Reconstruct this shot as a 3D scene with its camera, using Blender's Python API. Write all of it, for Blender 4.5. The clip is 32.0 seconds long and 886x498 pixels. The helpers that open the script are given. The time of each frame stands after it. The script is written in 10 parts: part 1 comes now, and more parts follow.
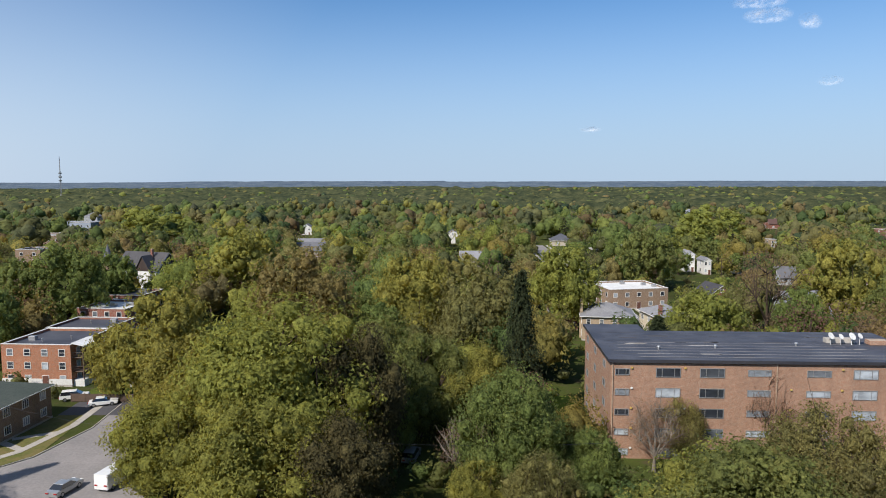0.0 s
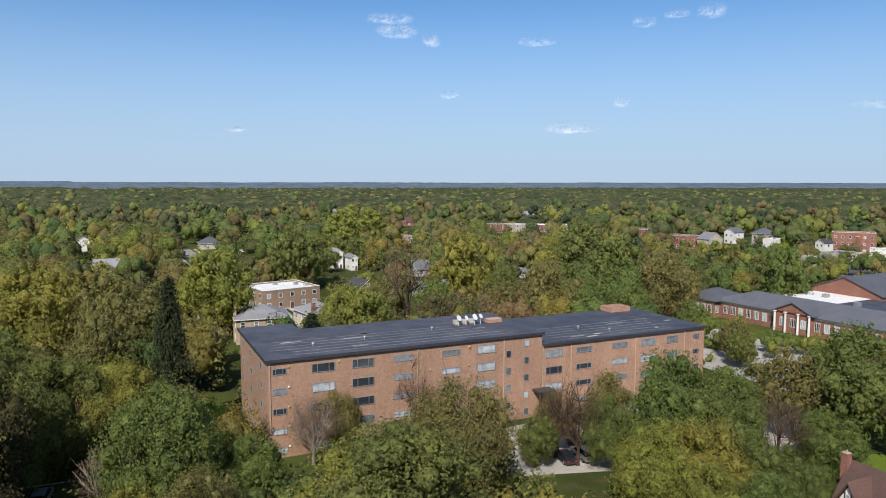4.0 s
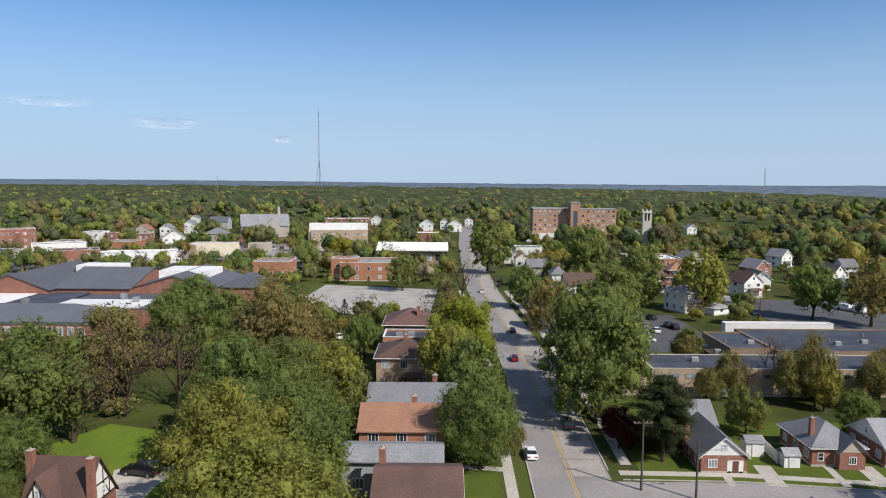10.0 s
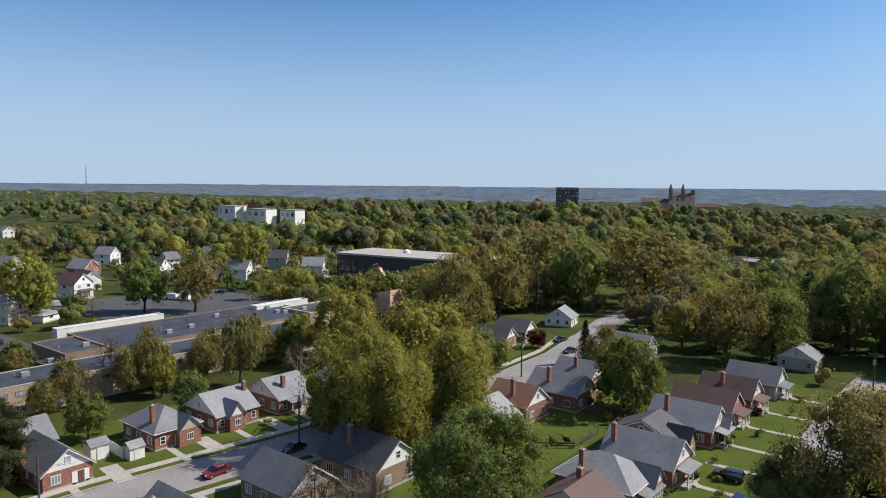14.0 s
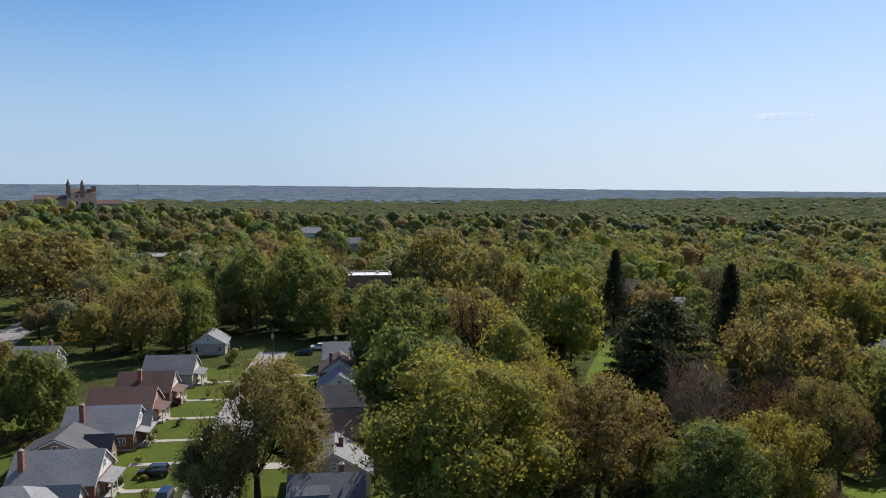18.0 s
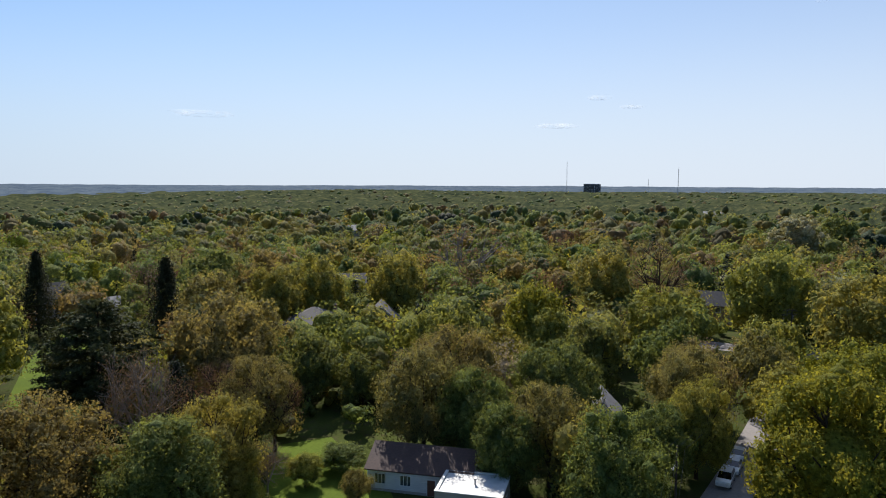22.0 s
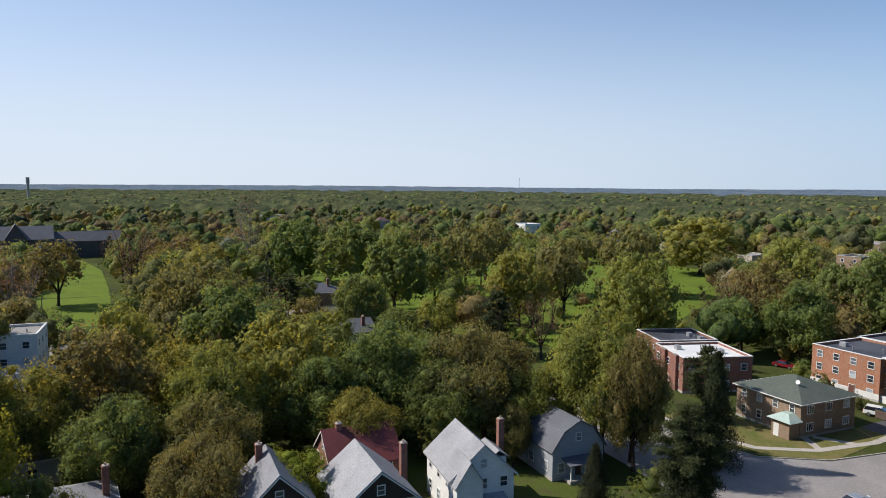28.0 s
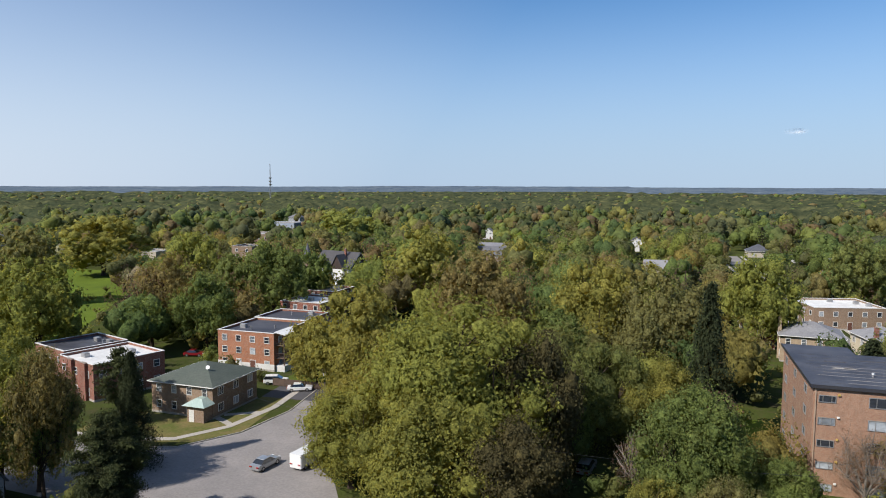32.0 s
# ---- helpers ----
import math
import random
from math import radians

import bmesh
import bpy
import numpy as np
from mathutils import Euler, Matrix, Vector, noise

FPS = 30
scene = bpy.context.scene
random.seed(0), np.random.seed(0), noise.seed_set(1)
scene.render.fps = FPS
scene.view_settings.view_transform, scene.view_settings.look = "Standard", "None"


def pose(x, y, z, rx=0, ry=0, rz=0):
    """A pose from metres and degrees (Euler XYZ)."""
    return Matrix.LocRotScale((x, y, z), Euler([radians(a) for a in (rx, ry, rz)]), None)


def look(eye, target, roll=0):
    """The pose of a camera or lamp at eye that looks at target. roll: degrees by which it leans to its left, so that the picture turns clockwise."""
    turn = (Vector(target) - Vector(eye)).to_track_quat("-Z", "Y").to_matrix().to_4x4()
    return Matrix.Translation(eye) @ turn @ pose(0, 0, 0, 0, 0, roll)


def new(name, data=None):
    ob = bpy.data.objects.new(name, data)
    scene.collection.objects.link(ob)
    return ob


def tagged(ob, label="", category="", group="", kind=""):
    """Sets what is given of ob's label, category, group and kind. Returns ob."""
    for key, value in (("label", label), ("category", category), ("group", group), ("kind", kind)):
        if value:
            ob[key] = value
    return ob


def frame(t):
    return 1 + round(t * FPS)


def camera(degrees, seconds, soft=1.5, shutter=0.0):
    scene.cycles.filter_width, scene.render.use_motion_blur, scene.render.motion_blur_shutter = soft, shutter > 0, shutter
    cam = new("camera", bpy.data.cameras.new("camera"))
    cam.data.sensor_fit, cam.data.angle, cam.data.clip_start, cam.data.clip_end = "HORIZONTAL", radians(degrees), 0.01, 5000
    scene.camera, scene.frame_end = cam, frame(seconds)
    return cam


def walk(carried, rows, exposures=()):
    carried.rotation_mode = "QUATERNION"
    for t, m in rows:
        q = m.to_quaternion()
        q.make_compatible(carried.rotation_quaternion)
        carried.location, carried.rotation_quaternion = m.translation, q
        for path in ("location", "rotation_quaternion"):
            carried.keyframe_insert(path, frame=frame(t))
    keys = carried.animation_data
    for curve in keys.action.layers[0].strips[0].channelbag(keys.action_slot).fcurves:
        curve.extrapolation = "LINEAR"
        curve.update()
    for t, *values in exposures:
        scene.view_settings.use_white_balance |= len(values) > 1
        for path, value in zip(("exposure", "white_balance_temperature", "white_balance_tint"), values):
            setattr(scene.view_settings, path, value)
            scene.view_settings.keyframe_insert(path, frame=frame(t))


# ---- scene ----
cam = camera(64.56, 32.0, soft=1.0)
EYE = 39.0
# seconds, heading, pitch and roll of the hovering camera
TURN = (
    (0.0, 0.000, -5.590, 0.107),
    (0.5, -1.437, -5.589, 0.064),
    (1.0, -4.953, -5.583, -0.004),
    (1.5, -8.746, -5.549, -0.008),
    (2.0, -12.544, -5.521, -0.022),
    (2.5, -16.317, -5.527, -0.057),
    (3.0, -20.088, -5.535, -0.077),
    (3.5, -23.999, -5.518, -0.112),
    (5.5, -41.112, -5.456, -0.247),
    (6.0, -45.994, -5.457, -0.257),
    (6.5, -50.917, -5.433, -0.213),
    (7.0, -55.976, -5.431, -0.216),
    (7.5, -61.308, -5.448, -0.242),
    (8.0, -66.768, -5.462, -0.270),
    (8.5, -72.242, -5.496, -0.284),
    (9.0, -78.088, -5.472, -0.340),
    (9.5, -83.984, -5.467, -0.357),
    (10.0, -89.967, -5.484, -0.418),
    (10.5, -95.994, -5.487, -0.456),
    (11.0, -102.186, -5.439, -0.470),
    (11.5, -108.463, -5.403, -0.552),
    (12.0, -114.860, -5.358, -0.582),
    (12.5, -121.328, -5.316, -0.597),
    (13.0, -127.933, -5.259, -0.636),
    (13.5, -134.622, -5.222, -0.605),
    (14.0, -141.373, -5.168, -0.578),
    (14.5, -148.018, -5.148, -0.562),
    (15.0, -154.054, -5.156, -0.581),
    (15.5, -159.726, -5.136, -0.595),
    (17.5, -181.830, -5.071, -0.467),
    (18.0, -187.345, -5.067, -0.468),
    (18.5, -192.870, -5.046, -0.463),
    (19.0, -198.391, -5.063, -0.445),
    (19.5, -203.906, -5.105, -0.429),
    (20.0, -209.441, -5.116, -0.440),
    (20.5, -214.969, -5.168, -0.420),
    (21.0, -220.466, -5.212, -0.400),
    (21.5, -225.982, -5.212, -0.380),
    (22.0, -231.541, -5.234, -0.334),
    (22.5, -237.120, -5.263, -0.329),
    (23.0, -242.662, -5.235, -0.284),
    (23.5, -248.216, -5.222, -0.260),
    (24.0, -253.776, -5.224, -0.252),
    (24.5, -259.320, -5.217, -0.220),
    (25.0, -264.914, -5.204, -0.217),
    (25.5, -270.501, -5.188, -0.252),
    (27.5, -293.207, -5.154, -0.376),
    (28.0, -299.023, -5.144, -0.327),
    (28.5, -304.838, -5.131, -0.238),
    (29.0, -310.646, -5.129, -0.169),
    (29.5, -316.470, -5.114, -0.076),
    (30.0, -322.295, -5.122, -0.025),
    (30.5, -328.134, -5.134, 0.010),
    (31.0, -333.986, -5.146, 0.006),
    (31.5, -339.829, -5.162, -0.086),
    (32.0, -345.279, -5.172, -0.181),
)
walk(cam, [(t, pose(0, 0, EYE, 90 + p, r, y)) for t, y, p, r in TURN])

# ---- light ----
SUN_AZ, SUN_EL = 139.5, 42.0          # heading (counter-clockwise from +y) and height of the sun, degrees
to_sun = Vector((-math.sin(radians(SUN_AZ)) * math.cos(radians(SUN_EL)),
                 math.cos(radians(SUN_AZ)) * math.cos(radians(SUN_EL)), math.sin(radians(SUN_EL))))
world = bpy.data.worlds.new("sky")
scene.world = world
world.use_nodes = True
wn, wl = world.node_tree.nodes, world.node_tree.links
sky = wn.new("ShaderNodeTexSky")
sky.sky_type = "NISHITA"
sky.sun_disc = False
sky.sun_elevation = radians(SUN_EL)
sky.sun_rotation = radians(-SUN_AZ)
sky.altitude = 250
sky.air_density, sky.dust_density, sky.ozone_density = 1.0, 0.2, 2.5
wn["Background"].inputs[1].default_value = 0.082
# pale spring haze low over the horizon, the same all round
coord, part_z = wn.new("ShaderNodeTexCoord"), wn.new("ShaderNodeSeparateXYZ")
wl.new(coord.outputs["Generated"], part_z.inputs[0])
low = wn.new("ShaderNodeMapRange")
low.inputs["From Min"].default_value, low.inputs["From Max"].default_value = 0.0, 0.3
low.inputs["To Min"].default_value, low.inputs["To Max"].default_value = 0.88, 0.0
low.interpolation_type = "SMOOTHSTEP"
wl.new(part_z.outputs[2], low.inputs[0])
haze = wn.new("ShaderNodeMix")
haze.data_type = "RGBA"
tint = wn.new("ShaderNodeMix")
tint.data_type, tint.blend_type = "RGBA", "MULTIPLY"
tint.inputs[0].default_value, tint.inputs[7].default_value = 1.0, (0.56, 0.92, 1.22, 1)
wl.new(sky.outputs[0], tint.inputs[6])
wl.new(low.outputs[0], haze.inputs[0])
wl.new(tint.outputs[2], haze.inputs[6])
# whiter, thinner air on the sunward, western side
toward = wn.new("ShaderNodeVectorMath")
toward.operation = "DOT_PRODUCT"
toward.inputs[1].default_value = (-math.sin(radians(102)) * 0.8, math.cos(radians(102)) * 0.8, 0.6)
wl.new(coord.outputs["Generated"], toward.inputs[0])
near_sun = wn.new("ShaderNodeMapRange")
near_sun.inputs["From Min"].default_value, near_sun.inputs["From Max"].default_value = 0.1, 1.0
near_sun.inputs["To Min"].default_value, near_sun.inputs["To Max"].default_value = 0.0, 0.95
wl.new(toward.outputs["Value"], near_sun.inputs[0])
pale = wn.new("ShaderNodeMix")
pale.data_type = "RGBA"
pale.inputs[6].default_value, pale.inputs[7].default_value = (4.7, 5.95, 7.9, 1), (8.6, 8.9, 9.6, 1)
wl.new(near_sun.outputs[0], pale.inputs[0])
wl.new(pale.outputs[2], haze.inputs[7])
half_way = wn.new("ShaderNodeMath")
half_way.operation = "MULTIPLY"
half_way.inputs[1].default_value = 0.5
wl.new(near_sun.outputs[0], half_way.inputs[0])
veil = wn.new("ShaderNodeMix")
veil.data_type = "RGBA"
veil.inputs[7].default_value = (7.2, 8.0, 9.4, 1)
wl.new(half_way.outputs[0], veil.inputs[0])
wl.new(haze.outputs[2], veil.inputs[6])
wl.new(veil.outputs[2], wn["Background"].inputs[0])
sun = new("sun", bpy.data.lights.new("sun", "SUN"))
sun.data.energy, sun.data.angle, sun.data.color = 5.0, radians(0.53), (1.0, 0.94, 0.86)
sun.matrix_world = look(to_sun * 100, (0, 0, 0))
scene.view_settings.exposure = 0.28


# ---- materials ----
def nodes(name):
    m = bpy.data.materials.new(name)
    m.use_nodes = True
    return m, m.node_tree.nodes, m.node_tree.links, m.node_tree.nodes["Principled BSDF"]


def rgba(c):
    return (*c, 1.0)


def ramp(nt, links, fac, stops):
    r = nt.new("ShaderNodeValToRGB")
    els = r.color_ramp.elements
    while len(els) < len(stops):
        els.new(0.5)
    for e, (p, c) in zip(els, stops):
        e.position, e.color = p, rgba(c)
    links.new(fac, r.inputs[0])
    return r.outputs[0]


def mixc(nt, links, fac, a, b, mode="MIX"):
    m = nt.new("ShaderNodeMix")
    m.data_type, m.blend_type = "RGBA", mode
    for k, v in ((0, fac), (6, a), (7, b)):
        if isinstance(v, bpy.types.NodeSocket):
            links.new(v, m.inputs[k])
        else:
            m.inputs[k].default_value = v if k == 0 else rgba(v)
    return m.outputs[2]


def place(nt, links, scale, stretch=(1, 1, 1)):
    """World-space position, scaled."""
    g = nt.new("ShaderNodeNewGeometry")
    mp = nt.new("ShaderNodeMapping")
    mp.inputs["Scale"].default_value = [scale * s for s in stretch]
    links.new(g.outputs["Position"], mp.inputs[0])
    return mp.outputs[0]


def noise_at(nt, links, scale, detail=4.0, rough=0.6, stretch=(1, 1, 1)):
    n = nt.new("ShaderNodeTexNoise")
    n.inputs["Scale"].default_value, n.inputs["Detail"].default_value, n.inputs["Roughness"].default_value = 1.0, detail, rough
    links.new(place(nt, links, scale, stretch), n.inputs["Vector"])
    return n.outputs[0]


def bump(nt, links, bsdf, height, strength, dist=0.02):
    b = nt.new("ShaderNodeBump")
    b.inputs["Strength"].default_value, b.inputs["Distance"].default_value = strength, dist
    links.new(height, b.inputs["Height"])
    links.new(b.outputs[0], bsdf.inputs["Normal"])


def surf(name, a, b, big=0.15, fine=4.0, rough=0.8, relief=0.3, metal=0.0, vary=0.12, stretch=(1, 1, 1)):
    """A plain weathered surface: two tones mixed by coarse and fine noise, and a little of each object's own tone."""
    m, nt, ln, p = nodes(name)
    n1, n2 = noise_at(nt, ln, big, 5.0, 0.65), noise_at(nt, ln, fine, 3.0, 0.6, stretch)
    c1 = mixc(nt, ln, ramp(nt, ln, n1, [(0.35, (0, 0, 0)), (0.65, (1, 1, 1))]), a, b)
    dark = mixc(nt, ln, 0.35, c1, ramp(nt, ln, n2, [(0.3, (0.35, 0.35, 0.35)), (0.7, (1, 1, 1))]), "MULTIPLY")
    info = nt.new("ShaderNodeObjectInfo")
    tone = ramp(nt, ln, info.outputs["Random"], [(0.0, (1 - vary,) * 3), (1.0, (1, 1, 1))])
    ln.new(mixc(nt, ln, 1.0, dark, tone, "MULTIPLY"), p.inputs["Base Color"])
    p.inputs["Roughness"].default_value, p.inputs["Metallic"].default_value = rough, metal
    if rough > 0.93:
        p.inputs["Specular IOR Level"].default_value = 0.05
    if relief:
        bump(nt, ln, p, n2, relief)
    return m


def brick(name, a, b, mortar, size=0.22, vary=0.1):
    """Brickwork in courses on upright walls."""
    m, nt, ln, p = nodes(name)
    g = nt.new("ShaderNodeNewGeometry")
    sp = nt.new("ShaderNodeSeparateXYZ")
    ln.new(g.outputs["Position"], sp.inputs[0])
    ad = nt.new("ShaderNodeMath")
    ln.new(sp.outputs[0], ad.inputs[0])
    ln.new(sp.outputs[1], ad.inputs[1])
    cb = nt.new("ShaderNodeCombineXYZ")
    ln.new(ad.outputs[0], cb.inputs[0])
    ln.new(sp.outputs[2], cb.inputs[1])
    t = nt.new("ShaderNodeTexBrick")
    t.inputs["Scale"].default_value = 1.0
    t.inputs["Brick Width"].default_value, t.inputs["Row Height"].default_value = size, size / 2.9
    t.inputs["Mortar Size"].default_value = 0.008
    t.inputs["Color1"].default_value, t.inputs["Color2"].default_value, t.inputs["Mortar"].default_value = rgba(a), rgba(b), rgba(mortar)
    ln.new(cb.outputs[0], t.inputs["Vector"])
    n = noise_at(nt, ln, 0.35, 5.0, 0.7, (1, 1, 0.4))
    n2 = noise_at(nt, ln, 2.2, 3.0, 0.6)
    c = mixc(nt, ln, 0.55, t.outputs[0], ramp(nt, ln, n, [(0.3, (0.62, 0.6, 0.58)), (0.68, (1.1, 1.08, 1.05))]), "MULTIPLY")
    c = mixc(nt, ln, 0.4, c, ramp(nt, ln, n2, [(0.35, (0.6, 0.6, 0.62)), (0.6, (1.05, 1.05, 1.05))]), "MULTIPLY")
    info = nt.new("ShaderNodeObjectInfo")
    tone = ramp(nt, ln, info.outputs["Random"], [(0.0, (1 - vary,) * 3), (1.0, (1, 1, 1))])
    ln.new(mixc(nt, ln, 1.0, c, tone, "MULTIPLY"), p.inputs["Base Color"])
    p.inputs["Roughness"].default_value = 0.88
    bump(nt, ln, p, t.outputs[1], -0.4, 0.01)
    return m


def shingles(name, a, b, vary=0.25):
    """Asphalt shingles: courses by height, tabs by noise, streaks down the slope."""
    m, nt, ln, p = nodes(name)
    w = nt.new("ShaderNodeTexWave")
    w.wave_type, w.bands_direction, w.wave_profile = "BANDS", "Z", "SAW"
    w.inputs["Scale"].default_value, w.inputs["Distortion"].default_value = 1.6, 0.6
    ln.new(place(nt, ln, 1.0), w.inputs["Vector"])
    n1, n2 = noise_at(nt, ln, 0.25, 5.0, 0.7), noise_at(nt, ln, 3.2, 2.0, 0.7, (1, 1, 2.5))
    c = mixc(nt, ln, ramp(nt, ln, n1, [(0.35, (0, 0, 0)), (0.65, (1, 1, 1))]), a, b)
    c = mixc(nt, ln, 0.5, c, ramp(nt, ln, n2, [(0.3, (0.45, 0.45, 0.45)), (0.7, (1.15, 1.15, 1.15))]), "MULTIPLY")
    c = mixc(nt, ln, 0.25, c, ramp(nt, ln, w.outputs[1], [(0.0, (0.5, 0.5, 0.5)), (0.25, (1, 1, 1))]), "MULTIPLY")
    info = nt.new("ShaderNodeObjectInfo")
    tone = ramp(nt, ln, info.outputs["Random"], [(0.0, (1 - vary,) * 3), (1.0, (1.1, 1.1, 1.1))])
    ln.new(mixc(nt, ln, 1.0, c, tone, "MULTIPLY"), p.inputs["Base Color"])
    p.inputs["Roughness"].default_value = 0.75
    bump(nt, ln, p, w.outputs[1], 0.3, 0.02)
    return m


def leafy(name, a, b, c, through_light=0.32, far=False):
    """Leaves: three tones over the leaves, a tone of its own for every tree, light partly passing through."""
    m, nt, ln, p = nodes(name)
    g, info, own = nt.new("ShaderNodeNewGeometry"), nt.new("ShaderNodeObjectInfo"), nt.new("ShaderNodeAttribute")
    own.attribute_name = "tone"
    col = ramp(nt, ln, g.outputs["Random Per Island"], [(0.0, a), (0.5, b), (1.0, c)])
    shift, turn = nt.new("ShaderNodeMath"), nt.new("ShaderNodeMath")
    turn.operation = "FRACT"
    ln.new(own.outputs["Fac"], shift.inputs[0])
    part_of = nt.new("ShaderNodeMapRange")
    part_of.inputs["To Min"].default_value, part_of.inputs["To Max"].default_value = 0.4, 0.7
    ln.new(info.outputs["Random"], part_of.inputs[0])
    ln.new(part_of.outputs[0], shift.inputs[1])
    ln.new(shift.outputs[0], turn.inputs[0])
    tone = ramp(nt, ln, turn.outputs[0], [(0.0, (0.55, 0.7, 0.7)), (0.25, (0.8, 0.95, 0.82)), (0.5, (1.0, 1.08, 0.9)), (0.72, (1.08, 1.0, 0.88)), (0.9, (0.95, 0.8, 0.82)), (1.0, (0.7, 0.74, 0.75))])
    col = mixc(nt, ln, 1.0, col, tone, "MULTIPLY")
    n = noise_at(nt, ln, 0.22, 3.0, 0.6)
    col = mixc(nt, ln, 0.6, col, ramp(nt, ln, n, [(0.34, (0.76, 0.8, 0.82)), (0.64, (1.2, 1.18, 1.05))]), "MULTIPLY")
    # far leaves: weaker contrast and a paler, bluer tint imitate distance haze in the colour
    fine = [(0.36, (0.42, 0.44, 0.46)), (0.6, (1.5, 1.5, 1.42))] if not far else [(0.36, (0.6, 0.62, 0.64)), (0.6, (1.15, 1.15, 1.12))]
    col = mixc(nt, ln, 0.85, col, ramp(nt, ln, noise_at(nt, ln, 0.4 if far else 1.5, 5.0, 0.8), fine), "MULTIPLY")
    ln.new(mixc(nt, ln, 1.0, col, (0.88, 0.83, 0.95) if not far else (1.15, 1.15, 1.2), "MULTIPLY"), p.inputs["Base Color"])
    p.inputs["Roughness"].default_value = 0.7
    p.inputs["Specular IOR Level"].default_value = 0.07
    bump(nt, ln, p, noise_at(nt, ln, 1.5, 5.0, 0.85), 0.8, 0.7)
    tr = nt.new("ShaderNodeBsdfTranslucent")
    ln.new(mixc(nt, ln, 1.0, col, (2.05, 1.62, 1.1), "MULTIPLY"), tr.inputs[0])
    mx = nt.new("ShaderNodeMixShader")
    mx.inputs[0].default_value = through_light
    ln.new(p.outputs[0], mx.inputs[1])
    ln.new(tr.outputs[0], mx.inputs[2])
    if far:
        ln.new(mx.outputs[0], nt["Material Output"].inputs[0])
        return m
    # gaps between the leaves of a spray
    gap = ramp(nt, ln, noise_at(nt, ln, 1.9, 4.0, 0.8), [(0.415, (0, 0, 0)), (0.43, (1, 1, 1))])
    hole, cut = nt.new("ShaderNodeBsdfTransparent"), nt.new("ShaderNodeMixShader")
    ln.new(gap, cut.inputs[0])
    ln.new(hole.outputs[0], cut.inputs[1])
    ln.new(mx.outputs[0], cut.inputs[2])
    ln.new(cut.outputs[0], nt["Material Output"].inputs[0])
    return m


def glazing(name, dark, light, rough=0.06):
    """Window glass with blinds or a dim room behind, different from pane to pane."""
    m, nt, ln, p = nodes(name)
    info = nt.new("ShaderNodeObjectInfo")
    n = noise_at(nt, ln, 0.9, 2.0, 0.5, (1, 1, 2.0))
    c = mixc(nt, ln, ramp(nt, ln, info.outputs["Random"], [(0.35, (0, 0, 0)), (0.85, (1, 1, 1))]), dark, light)
    c = mixc(nt, ln, 0.5, c, ramp(nt, ln, n, [(0.35, (0.3, 0.3, 0.3)), (0.65, (1.1, 1.1, 1.1))]), "MULTIPLY")
    ln.new(c, p.inputs["Base Color"])
    p.inputs["Roughness"].default_value, p.inputs["Specular IOR Level"].default_value = rough, 0.8
    return m


def paint(name, c, rough=0.3, metal=0.0, coat=0.0):
    m, nt, ln, p = nodes(name)
    n = noise_at(nt, ln, 3.0, 3.0, 0.6)
    ln.new(mixc(nt, ln, 0.2, c, ramp(nt, ln, n, [(0.3, (0.6, 0.6, 0.6)), (0.7, (1, 1, 1))]), "MULTIPLY"), p.inputs["Base Color"])
    p.inputs["Roughness"].default_value, p.inputs["Metallic"].default_value = rough, metal
    p.inputs["Coat Weight"].default_value = coat
    return m


